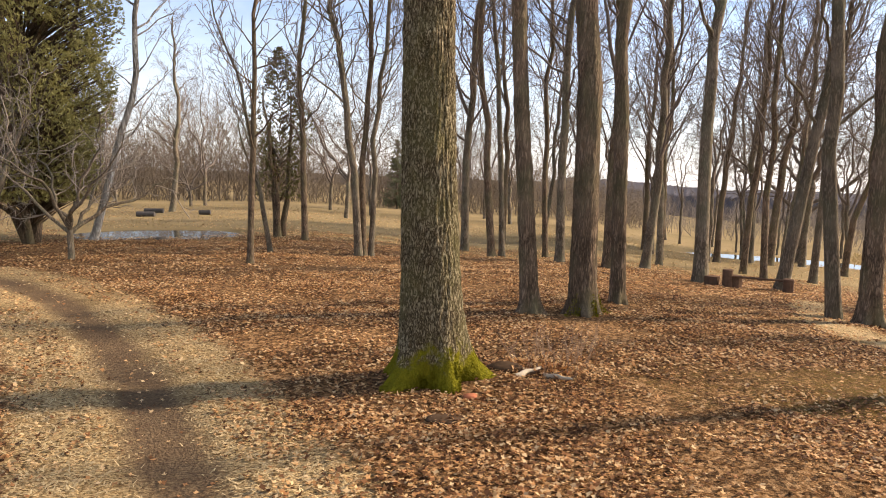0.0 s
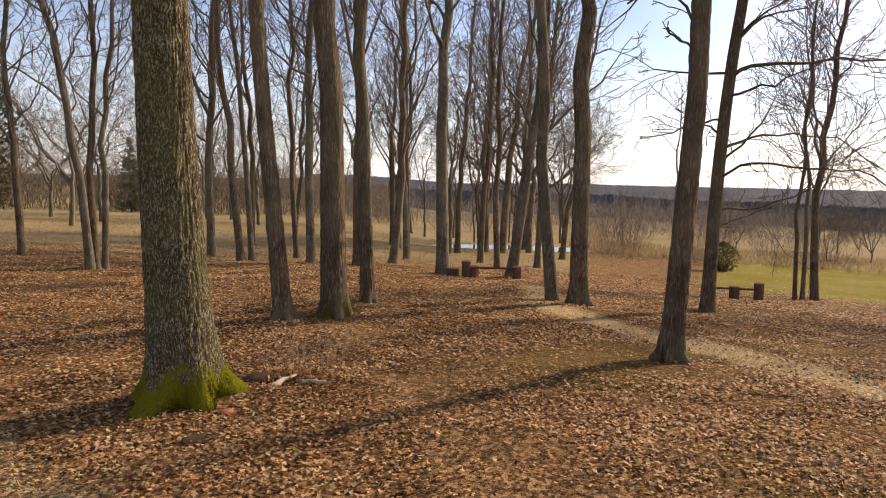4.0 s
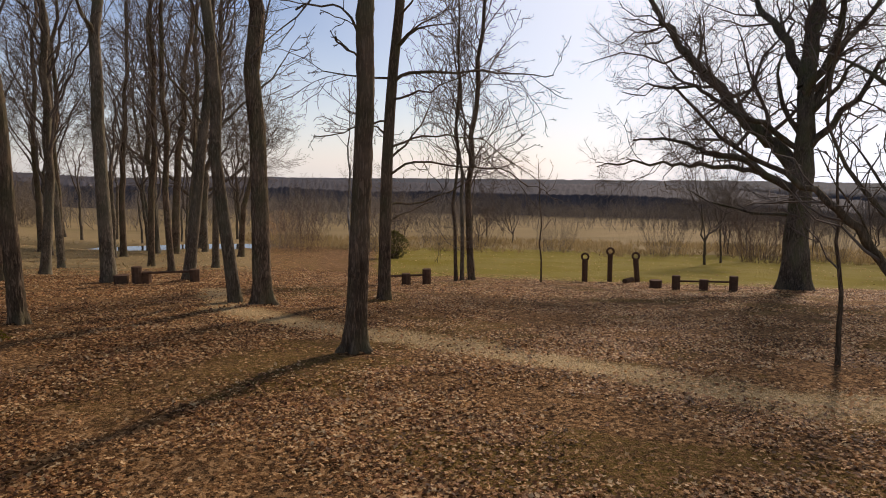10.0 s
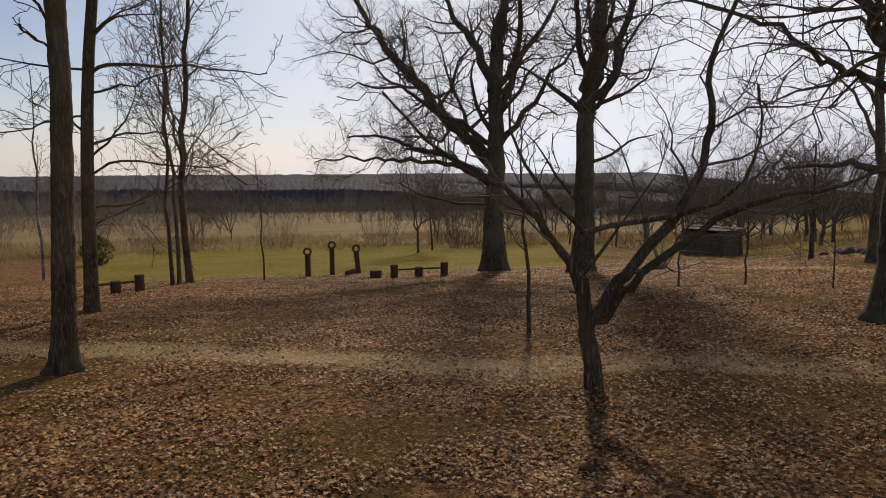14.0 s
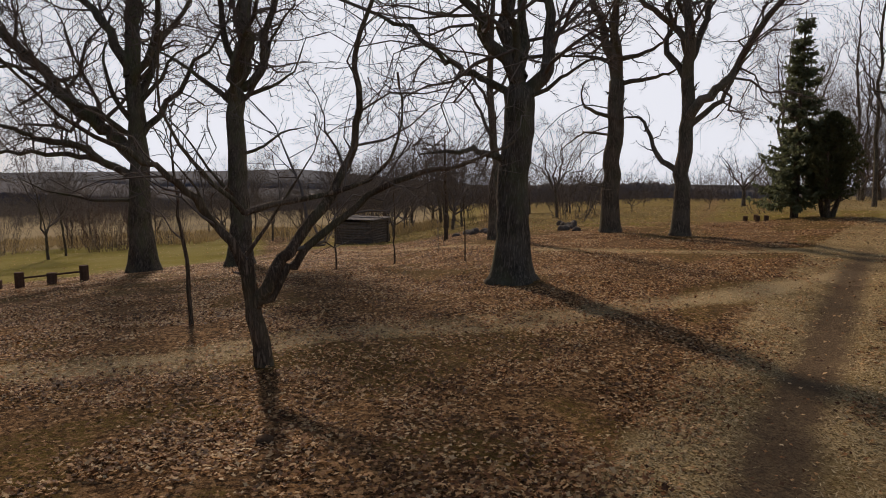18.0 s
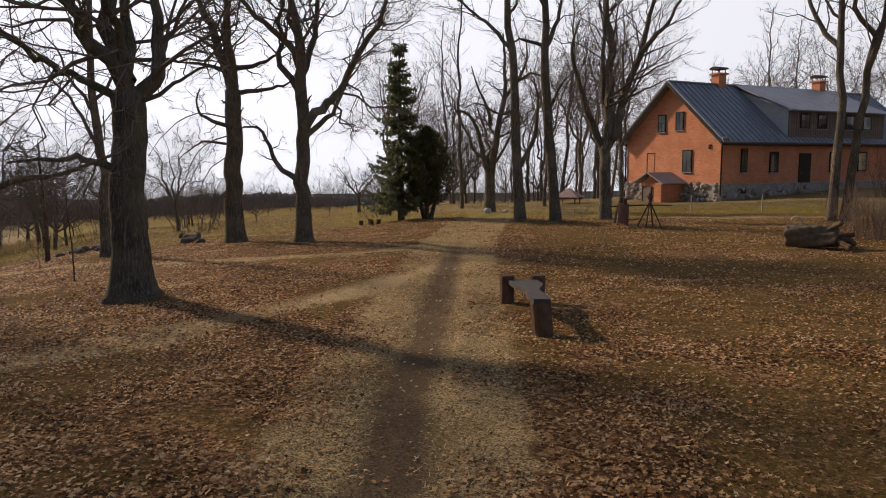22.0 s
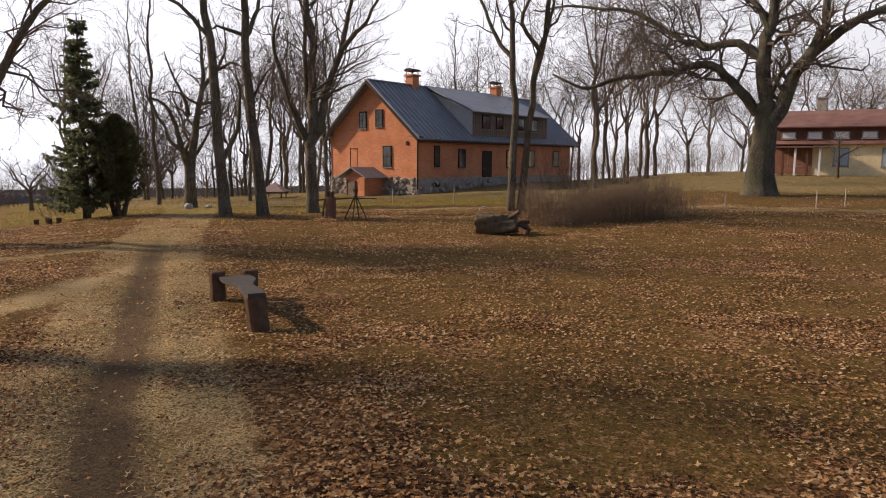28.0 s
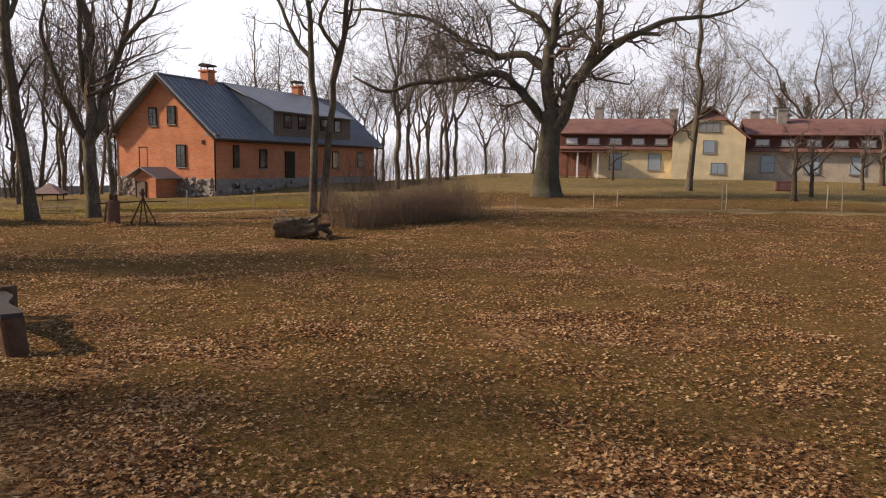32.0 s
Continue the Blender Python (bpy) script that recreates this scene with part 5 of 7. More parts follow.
def slab(name, a, b, c, d, thick, material, parent):
    """A thick sheet on four corners."""
    a, b, c, d = map(Vector, (a, b, c, d))
    n = (b - a).cross(d - a).normalized() * thick
    pts = [a, b, c, d, a + n, b + n, c + n, d + n]
    f = [(0, 3, 2, 1), (4, 5, 6, 7), (0, 1, 5, 4), (1, 2, 6, 5), (2, 3, 7, 6), (3, 0, 4, 7)]
    return mesh_object(name, [tuple(p) for p in pts], f, material, parent, smooth=False)


def log(name, a, b, r, material, parent, sides=12, seed=0, label=""):
    """A log between two points: uneven round, chamfered sawn ends."""
    rng = random.Random(seed)
    a, b = Vector(a), Vector(b)
    t = (b - a).normalized()
    s = t.orthogonal().normalized()
    u = t.cross(s)
    ring = [r * rng.uniform(.92, 1.06) for _ in range(sides)]
    v, f = [], []
    for f0, k in ((0, .9), (.04, 1), (.5, .97), (.96, 1), (1, .9)):
        for i in range(sides):
            g = 2 * math.pi * i / sides
            v.append(tuple(a.lerp(b, f0) + (s * math.cos(g) + u * math.sin(g)) * ring[i] * k))
    for j in range(4):
        for i in range(sides):
            f.append((j * sides + i, j * sides + (i + 1) % sides, (j + 1) * sides + (i + 1) % sides, (j + 1) * sides + i))
    f += [tuple(range(sides - 1, -1, -1)), tuple(range(4 * sides, 5 * sides))]
    ob = mesh_object(name, v, f, material, parent, label, smooth=False)
    return ob


def brick_house():
    """Local frame: the gable lies along x from 0 to W and faces +y; the house runs back along -y."""
    W, L, E, R = 8.45, 21.0, 3.9, 7.5
    h = new("brick_house")
    h.location, h.rotation_euler = (25.85, -40.25, 0.0), (0, 0, radians(-7))
    tagged(h, "red brick house with grey metal roof and two chimneys", "house")
    prism("wall", [(0, .95), (W, .95), (W, E), (W / 2, R), (0, E)], -L, BRICK, h)
    box("foundation", (W + .16, L + .16, 1.5), (W / 2, -L / 2, .2), FIELDSTONE, h, "rough fieldstone footing", .05)
    o, t = .55, .10
    s = (R - E) / (W / 2)
    for k, name in ((0, "roof"), (1, "roof")):
        x0, x1 = (-o, W / 2) if k == 0 else (W + o, W / 2)
        z0 = E - o * s + .06
        r = slab(name, (x0, o, z0), (x0, -L - o, z0), (x1, -L - o, R + .06), (x1, o, R + .06), t if k == 0 else -t, TIN_ROOF, h)
        n = 46
        proto = None
        for i in range(n + 1):
            y = o - (L + 2 * o) * i / n
            if proto is None:
                proto = slab("seam", (x0, 0, z0 + .10), (x0, -.05, z0 + .10), (x1, -.05, R + .16), (x1, 0, R + .16), .07 if k == 0 else -.07, TIN_ROOF, r)
                proto.location = (0, y, 0)
            else:
                c = new("seam", proto.data)
                c.parent, c.location = r, (0, y, 0)
    for k in (-1, 1):
        x0 = W / 2 + k * (W / 2 + o)
        bb = prism("bargeboard", [(x0, E - o * s - .1), (W / 2, R - .1), (W / 2, R + .1), (x0, E - o * s + .1)], .06, DARK_FRAME, h)
        bb.location = (0, o, 0)
        box("eave_return", (.9, .5, .12), (W / 2 + k * (W / 2 + .1), .3, E - .12), TIN_ROOF, h)
    box("ridge_cap", (.35, L + 2 * o, .10), (W / 2, -L / 2, R + .17), TIN_ROOF, h)
    # windows of the gable (x counts from the long wall's corner)
    window(h, .70, 1.2, 5.08, 0, 4.93, "y")
    window(h, .70, 1.2, 3.5, 0, 5.03, "y")
    window(h, .8, 1.46, 2.75, 0, 2.4, "y")
    blind = box("blind_window", (.66, .05, 1.34), (6.04, 0, 2.25), BRICK, h, "bricked-up window in a dark frame")
    for dx, dz, w, hh in ((.35, 0, .06, 1.42), (0, .68, .76, .06), (0, -.68, .5, .05)):
        box("frame", (w, .09, hh), (dx, 0, dz), DARK_FRAME, blind)
    box("vent", (.2, .12, .26), (.92, 0, 3.3), DARK_FRAME, h)
    log("downpipe", (-.06, .06, .2), (-.06, .06, E - .25), .05, DARK_FRAME, h, 8)
    log("downpipe", (W + .06, .06, -.3), (W + .06, .06, E - .25), .05, DARK_FRAME, h, 8)
    # windows of the long wall
    for y, wide, high, z in ((-2.03, .58, 1.5, 2.42), (-4.9, .85, 1.35, 2.3), (-11.2, 1.0, 1.4, 2.3), (-14.4, 1.0, 1.4, 2.3), (-18.4, 1.0, 1.4, 2.3)):
        window(h, wide, high, 0, y, z, "x")
    box("cellar_vent", (.5, .14, .3), (-.08, -1.95, .47), DARK_FRAME, h, turn=math.pi / 2)
    d = box("door", (1.2, .14, 2.45), (0, -8.05, 1.66), DARK_FRAME, h, turn=math.pi / 2)
    box("handle", (.1, .2, .04), (.4, 0, -.1), TIN_ROOF, d)
    for k in range(3):
        box("door_step", (.35, 1.7, .16), (-.2 - .3 * k, -8.05, .36 - .16 * k), FIELDSTONE, h)
    # gutter under the eave
    log("gutter", (-o - .02, o, E - o * s - .02), (-o - .02, -L - o, E - o * s - .02), .06, DARK_FRAME, h, 8)
    # porch over the cellar door
    p = box("porch", (1.8, 1.9, 1.75), (4.0, .95, .1), BRICK, h, "small brick porch with metal roof", .02)
    box("porch_door", (.72, .1, 1.4), (.35, .95, -.1), WORN_BOARD, p, "dark weathered plank cellar door")
    for k in (-1, 1):
        box("jamb", (.09, .14, 1.45), (.35 + k * .4, .95, -.08), DARK_FRAME, p)
    slab("porch_roof", (-1.35, -.95, .80), (-1.35, 1.3, .80), (.1, 1.3, 1.5), (.1, -.95, 1.5), -.06, TIN_ROOF, p)
    slab("porch_roof", (1.45, -.95, .80), (1.45, 1.3, .80), (.1, 1.3, 1.5), (.1, -.95, 1.5), .06, TIN_ROOF, p)
    prism("porch_gable", [(-.9, .86), (.9, .86), (.1, 1.42)], 1.8, BRICK, p).location = (0, -.88, 0)
    # long shed dormer flush with the wall
    dm = new("dormer")
    dm.parent, dm.location = h, (0, -5.95, 0)
    prism("cheek_wall", [(-.12, E), (-.12, 5.72), (W / 2, R - .02), (W / 2, R - .5)], -10.5, PALE_BOARD, dm)
    slab("dormer_roof", (-.5, .25, 5.62), (-.5, -10.75, 5.62), (W / 2 + .05, -10.75, R + .2), (W / 2 + .05, .25, R + .2), .09, TIN_ROOF, dm)
    face = box("dormer_face", (.06, 10.4, 1.75), (-.15, -5.25, 4.84), WORN_BOARD, dm, "weathered brown-grey board front")
    for k in range(42):
        box("board", (.03, .21, 1.72), (-.035 - .008 * (k % 2), 5.1 - .25 * k, 0), WORN_BOARD, face, bevel=0)
    for y in (-1.6, -3.4, -6.4, -8.4):
        window(dm, .95, 1.0, -.2, y, 5.0, "x", DARK_FRAME, GLASS, (1, 0))
    # stones of the footing, set in the wall's foot
    rq = random.Random(8)
    foot = [o for o in h.children if o.name.startswith("foundation")][0]
    shapes = []
    for k in range(4):
        bm = bmesh.new()
        bmesh.ops.create_icosphere(bm, subdivisions=1, radius=.2)
        for v in bm.verts:
            v.co *= 1 + .25 * noise.noise(v.co * 6 + Vector((k, 0, 0)))
        me = bpy.data.meshes.new("stone")
        bm.to_mesh(me)
        bm.free()
        me.materials.append(FOOT_STONE)
        shapes.append(me)
    for k in range(230):
        c = new("stone", shapes[k % 4])
        c.parent = foot
        z = rq.uniform(-.45, .7)
        c.location = (rq.uniform(-W / 2, W / 2), L / 2 + .02, z) if k < 140 else (-W / 2 - .02, rq.uniform(L / 2 - 9, L / 2), rq.uniform(-.45, .45))
        c.rotation_euler = (rq.uniform(0, 6), rq.uniform(0, 6), rq.uniform(0, 6))
        q = rq.uniform(.7, 1.35)
        c.scale = (q, q, q * .8)
    for y in (-4.3, -15.2):
        c = box("chimney", (.7, .7, 1.3), (W / 2, y, R + .25), BRICK, h, "brick chimney with metal hood")
        box("cornice", (.92, .92, .12), (0, 0, .62), BRICK, c)
        for a in (-1, 1):
            for b in (-1, 1):
                box("hood_leg", (.05, .05, .3), (a * .3, b * .3, .8), DARK_FRAME, c)
        prism("hood", [(-.48, .93), (.48, .93), (.3, 1.07), (0, 1.13), (-.3, 1.07)], .96, DARK_FRAME, c).location = (0, -.48, 0)
    return h


def manor():
    """Local frame: the long front lies along x (0 to the west end) and faces +y."""
    m = new("manor_house")
    m.location, m.rotation_euler = (7.5, -66.6, 1.25), (0, 0, math.pi - radians(2))
    tagged(m, "long faded yellow manor house with rust-red roof and boarded windows", "house")
    # here x runs west, y runs away from the park
    for x0, x1 in ((0, 10.1), (15.9, 36)):
        cx, w = (x0 + x1) / 2, x1 - x0
        wing = box("wing", (w, 9, 2.6), (cx, 4.5, 1.2), YELLOW_PLASTER if x0 == 0 else GREY_PLASTER, m)
        box("upper_wall", (w, .12, 1.45), (0, -4.5, 1.95), BROWN_BOARD, wing)
        slab("roof", (-w / 2, -5.1, 2.55), (w / 2, -5.1, 2.55), (w / 2, 0, 4.15), (-w / 2, 0, 4.15), .1, RUST_ROOF, wing)
        front = wing.children[-1]
        proto = None
        for i in range(int(w / .62) + 1):
            if proto is None:
                proto = slab("seam", (0, -5.1, 2.65), (.045, -5.1, 2.65), (.045, 0, 4.25), (0, 0, 4.25), .045, RUST_ROOF, front)
            c = proto if i == 0 else new("seam", proto.data)
            c.parent, c.location = front, (-w / 2 + .62 * i, 0, 0)
        slab("roof", (-w / 2, 5.1, 2.55), (w / 2, 5.1, 2.55), (w / 2, 0, 4.15), (-w / 2, 0, 4.15), -.1, RUST_ROOF, wing)
        mesh_object("gable_end", [(-w / 2, -4.5, 1.3), (-w / 2, 4.5, 1.3), (-w / 2, 0, 4.1)], [(0, 1, 2)], BROWN_BOARD, wing)
        mesh_object("gable_end", [(w / 2, -4.5, 1.3), (w / 2, 4.5, 1.3), (w / 2, 0, 4.1)], [(0, 2, 1)], BROWN_BOARD, wing)
        slab("pent_roof", (-w / 2, -5.0, 1.2), (w / 2, -5.0, 1.2), (w / 2, -4.5, 1.5), (-w / 2, -4.5, 1.5), .06, RUST_ROOF, wing)
        if x0 == 0:
            box("boarded_wall", (3.1, .1, 2.35), (-w / 2 + 1.65, -4.53, .0), RED_BOARD, wing, "red-brown boarded corner behind the porch")
        n = int(w / 2.0)
        for i in range(n):
            window(wing, 1.1, .6, -w / 2 + w * (i + .7) / (n + .2), -4.57, 1.98, "y", GREY_BOARD, WHITE_PAINT, (0, 0))
        for i in range(int(w / 3.2)):
            window(wing, 1.15, 1.5, -w / 2 + w * (i + .75) / int(w / 3.2) - .6, -4.5, .2, "y", GREY_BOARD, BLUE_BOARD, (0, 0))
    c = new("central_block")
    c.parent, c.location = m, (10.1, -1.2, 0)
    prism("gable_wall", [(0, -.4), (5.8, -.4), (5.8, 3.6), (4.1, 4.95), (1.7, 4.95), (0, 3.6)], 8, YELLOW_PLASTER, c)
    slab("roof", (-.3, -.3, 3.4), (-.3, 8, 3.4), (2.9, 8, 6.1), (2.9, -.3, 6.1), -.1, RUST_ROOF, c)
    slab("roof", (6.1, -.3, 3.4), (6.1, 8, 3.4), (2.9, 8, 6.1), (2.9, -.3, 6.1), .1, RUST_ROOF, c)
    mesh_object("hip", [(1.55, -.25, 4.95), (4.25, -.25, 4.95), (2.9, .6, 6.15)], [(0, 1, 2)], RUST_ROOF, c)
    window(c, 1.0, 1.1, 2.95, 0, 2.75, "y", GREY_BOARD, BLUE_BOARD, (0, 0))
    window(c, 1.15, .95, 3.75, 0, .95, "y", GREY_BOARD, BLUE_BOARD, (1, 0))
    window(c, 1.7, .8, 2.9, 0, 4.4, "y", GREY_BOARD, GREY_BOARD, (2, 0))
    for x, y, hgt in ((3.2, 4.5, 6.1), (19.0, 3.0, 5.7), (10.0, 5, 5.9), (17, 5, 5.7)):
        ch = box("chimney", (.75, .75, 2.2), (x, y, hgt - .7), FIELDSTONE, m, "pale plastered chimney")
        box("cap", (.9, .9, .12), (0, 0, 1.1), GREY_BOARD, ch)
    for i in range(4):
        box("porch_post", (.16, .16, 2.3), (1.2 + .9 * i, -1.3, 1.0), WHITE_PAINT if i % 2 else BROWN_BOARD, m)
    box("porch_canopy", (4.2, 1.6, .12), (2.4, -.8, 2.2), RUST_ROOF, m)
    return m


brick_house()
manor()

# ---- evergreens ----
NEEDLE = plain("spruce_needles", (0.15, 0.165, 0.09), 0.8, 0, .45, 2.5, thin=.45)
YEW_GREEN = plain("olive_juniper_green", (0.29, 0.27, 0.105), 0.85, 0, .5, 1.6, thin=.4)
RAGGED_GREEN = plain("dull_olive_needles", (0.14, 0.125, 0.05), 0.85, 0, .5, 1.6, thin=.35)
THUJA_GREEN = plain("dark_thuja_green", (0.12, 0.12, 0.055), 0.85, 0, .5, 1.6, thin=.35)


def sprays(name, tufts, material, parent, size, blades=5, seed=1, wide=.16):
    """Needle sprays: little fans of narrow blades at each tuft (place, way)."""
    rng = np.random.RandomState(seed)
    p = np.array([t[0] for t in tufts], float)
    d = np.array([t[1] for t in tufts], float)
    d /= np.linalg.norm(d, axis=1, keepdims=True) + 1e-9
    n = len(p)
    P, D = np.repeat(p, blades, 0), np.repeat(d, blades, 0)
    D = D + rng.normal(0, .55, D.shape)
    D /= np.linalg.norm(D, axis=1, keepdims=True)
    S = np.cross(D, rng.normal(0, 1, D.shape))
    S /= np.linalg.norm(S, axis=1, keepdims=True) + 1e-9
    ln = size * rng.uniform(.6, 1.3, (n * blades, 1))
    w = ln * wide
    v = np.stack([P - S * w * .5, P + D * ln * .55 - S * w, P + D * ln, P + D * ln * .55 + S * w], 1).reshape(-1, 3)
    f = np.arange(n * blades * 4).reshape(-1, 4)
    ob = mesh_object(name, v.tolist(), f.tolist(), material, parent, smooth=False)
    return tagged(ob, kind="stuff")


def spruce(x, y, height, radius, seed, label):
    rng = random.Random(seed)
    b = new("spruce_tree")
    b.location = (x, y, ground_z(x, y))
    w = Wood()
    w.add([(0, 0, -.1), (0, 0, height * .3), (.03, 0, height * .65), (0, 0, height)], [.17, .13, .08, .015], 8)
    w.build("trunk", BARK_BROWN, b)
    arms, tufts = Wood(), []
    h = height * .11
    while h < height * .985:
        f = 1 - h / height
        for k in range(11 if f > .25 else 7):
            a = rng.uniform(0, 6.283)
            ln = radius * min(1, f * 1.1) * rng.uniform(.65, 1.08) * (1 - .3 * max(0, f - .8) / .2) + .12
            sag = .30 * f + .05
            h1 = h + rng.uniform(-.16, .16)
            pts = []
            for j in range(5):
                u = j / 4
                pts.append((ln * u * math.cos(a), ln * u * math.sin(a), h1 + ln * (-sag * math.sin(u * 2.4) + .12 * u * u)))
            arms.add(pts, [.022 * (1 - .8 * j / 4) for j in range(5)], 4)
            for j in range(int(5 + ln * 11)):
                u = rng.uniform(.12, 1)
                k0 = min(3, int(u * 4))
                p = Vector(pts[k0]).lerp(Vector(pts[k0 + 1]), u * 4 - k0)
                side = Vector((math.cos(a + rng.choice((-1, 1)) * rng.uniform(.4, 1.3)), math.sin(a + rng.uniform(-1, 1)), -.45 - .4 * rng.random()))
                tufts.append((tuple(p), tuple(side)))
        h += rng.uniform(.3, .42)
    tagged(arms.build("branch", BARK_BROWN, b), kind="stuff")
    sprays("crown", tufts, NEEDLE, b, .22, 5, seed)
    return tagged(b, label, "tree")


def evergreen(name, x, y, height, radius, seed, material, label, z0=.3, power=.55, tufts_n=5000, size=.3, stems=3, lumps=.35, spread=.4):
    """A dense upright evergreen: stems, inner limbs, and sprays over an uneven crown with gaps."""
    rng = random.Random(seed)
    b = new(name)
    b.location = (x, y, ground_z(x, y))
    for s in range(stems):
        w = Wood()
        a = 6.283 * s / stems + rng.random()
        ln = height * rng.uniform(.5, .85)
        w.add(bent(rng, (.12 * math.cos(a), .12 * math.sin(a), -.1), (spread * math.cos(a), spread * math.sin(a), 1), ln, 9, .06, .05), [.13 * (1 - .85 * k / 8) for k in range(9)], 8)
        w.build("stem", BARK_BROWN, b)
    arms, tufts = Wood(), []
    waves = [(rng.randint(2, 7), rng.uniform(.8, 3.2), rng.uniform(0, 6.28)) for _ in range(5)]
    made = 0
    while made < tufts_n:
        u = rng.random()
        h = z0 + (height - z0) * u
        prof = radius * (math.sin(math.pi * min(1, max(0, .12 + .88 * u))) ** power if u < .5 else (1 - ((u - .5) / .5) ** 1.7) ** .8)
        a = rng.uniform(0, 6.283)
        lump = sum(math.sin(n * a + q * h + ph) for n, q, ph in waves) / 5
        r = prof * (1 + lumps * lump) * (rng.random() ** .22)
        if noise.noise(Vector((math.cos(a) * 1.6, math.sin(a) * 1.6, h * .9))) < -.42:
            continue
        p = (r * math.cos(a), r * math.sin(a), h)
        tufts.append((p, (math.cos(a) * .7, math.sin(a) * .7, .8)))
        if made % 14 == 0:
            arms.add([(p[0] * .1, p[1] * .1, max(.2, h - r * .6)), (p[0] * .55, p[1] * .55, h - r * .25), p], [.03, .02, .008], 4)
        made += 1
    tagged(arms.build("branch", BARK_BROWN, b), kind="stuff")
    sprays("crown", tufts, material, b, size, 5, seed)
    return tagged(b, label, "tree")


spruce(28.0, -18.1, 8.55, 1.8, 3, "tall dark green spruce on the grass")
evergreen("thuja_tree", 27.0, -18.95, 4.2, .88, 4, THUJA_GREEN, "dark bushy thuja beside the spruce", .75, .6, 3600, .15, 3, .65)
evergreen("juniper_tree", -12.75, 21.9, 13.5, 2.35, 5, YEW_GREEN, "huge olive-green juniper by the pond", 1.3, .5, 27000, .115, 4, .45, .25)
evergreen("juniper_tree", -6.05, 26.2, 6.8, .9, 6, RAGGED_GREEN, "thin ragged evergreen by the pond", 1.4, .6, 1100, .13, 3, .7, .1)
evergreen("juniper_bush", 29.95, 33.5, 1.7, .85, 7, RAGGED_GREEN, "small dull green bush below the lawn", .05, .5, 500, .16, 4)
for i, (x, y, h) in enumerate(((-6.5, 98, 9.5), (-16, -98, 12), (-20, -104, 11))):
    spruce(x, y, h, 2.6, 20 + i, "dark far-off conifer above the trees")


# ---- thickets ----
def thicket(name, seed, places, height, count, spread, material, label, lean=.25, thick=.008):
    """A bush or thicket: many thin upright stems with side shoots, in one mesh."""
    rng = random.Random(seed)
    w = Wood()
    for (x, y) in places:
        for _ in range(count):
            a, r = rng.uniform(0, 6.28), spread * rng.random() ** .6
            px, py = x + r * math.cos(a), y + r * math.sin(a)
            h = height * rng.uniform(.5, 1.1) * (1 + .7 * noise.noise(Vector((px * .8, py * .8, seed))))
            p = bent(rng, (px, py, ground_z(px, py) - .03), (math.cos(a) * lean * rng.uniform(0, 1.4), math.sin(a) * lean * rng.uniform(0, 1.4), 1), h, 5, .09, 0)
            w.add(p, [thick, thick * .85, thick * .7, thick * .5, thick * .3], 3)
            for k in (2, 3):
                for _ in range(2):
                    d = (rng.gauss(0, .6), rng.gauss(0, .6), 1)
                    w.add(bent(rng, p[k], d, h * rng.uniform(.2, .4), 3, .1, 0), [thick * .5, thick * .4, thick * .25], 3)
    return tagged(w.build(name, material), label, "bush", kind="stuff")


THICKET_BROWN = plain("brown_thicket_stems", (0.27, 0.185, 0.125), 0.9, 0, .35, 4)
thicket("thicket", 31, [(9.2 - .38 * k, -22.6 - .42 * k) for k in range(9)], 1.3, 90, .9, THICKET_BROWN, "dense brown thicket of thin upright stems")
thicket("thicket", 32, [(8.2 - .45 * k, -24.2 - .4 * k) for k in range(7)], 1.15, 60, .95, THICKET_BROWN, "dense brown thicket of thin upright stems")
for s, (x, y, h, n) in enumerate(((34, 40, 3.5, 60), (38, 44, 4, 60), (29, 45, 4, 60), (43, 38, 3.5, 50), (48, 34, 3, 50), (36, 52, 4, 60), (52, 26, 4.5, 60), (56, 22, 4.5, 60), (52, 19, 4, 70), (48, 17, 4.2, 70), (55, 15, 5, 70),
                                 (28, 41, 3.2, 50), (46, 46, 4, 60), (60, 10, 4, 50), (52, 6, 3.5, 40), (45, -8, 3, 40), (40, -12, 3, 40), (-20, 30, 2.5, 40), (12, -62, 3, 60), (15, -50, 3, 60), (36, -22, 3, 30))):
    thicket("bush", 50 + s, [(x, y)], h, int(n * 1.4), 1.5, TWIG_RED if s % 2 else TWIG, "bare many-stemmed bush with reddish twigs", .45, .009)
thicket("bush", 93, [(17.2, -43.0), (16.6, -44.5), (16.2, -46.2)], 3.0, 46, .7, TWIG_RED, "tall bare reddish bush before the brick wall", .35, .01)
thicket("bush", 91, [(-13.4, 18.5), (-14.6, 20)], 5.0, 50, .8, TWIG, "bare tangled bush beside the juniper", .5, .014)
thicket("shoot_clump", 92, [(1.15, 7.9), (1.5, 8.2)], .55, 30, .45, THICKET_BROWN, "low reddish shoots beside the old tree", .6, .004)


# ---- dry grass ----
HAY = plain("dry_grass_blades", (0.36, 0.265, 0.13), 0.9, 0, .4, .6, thin=.3)


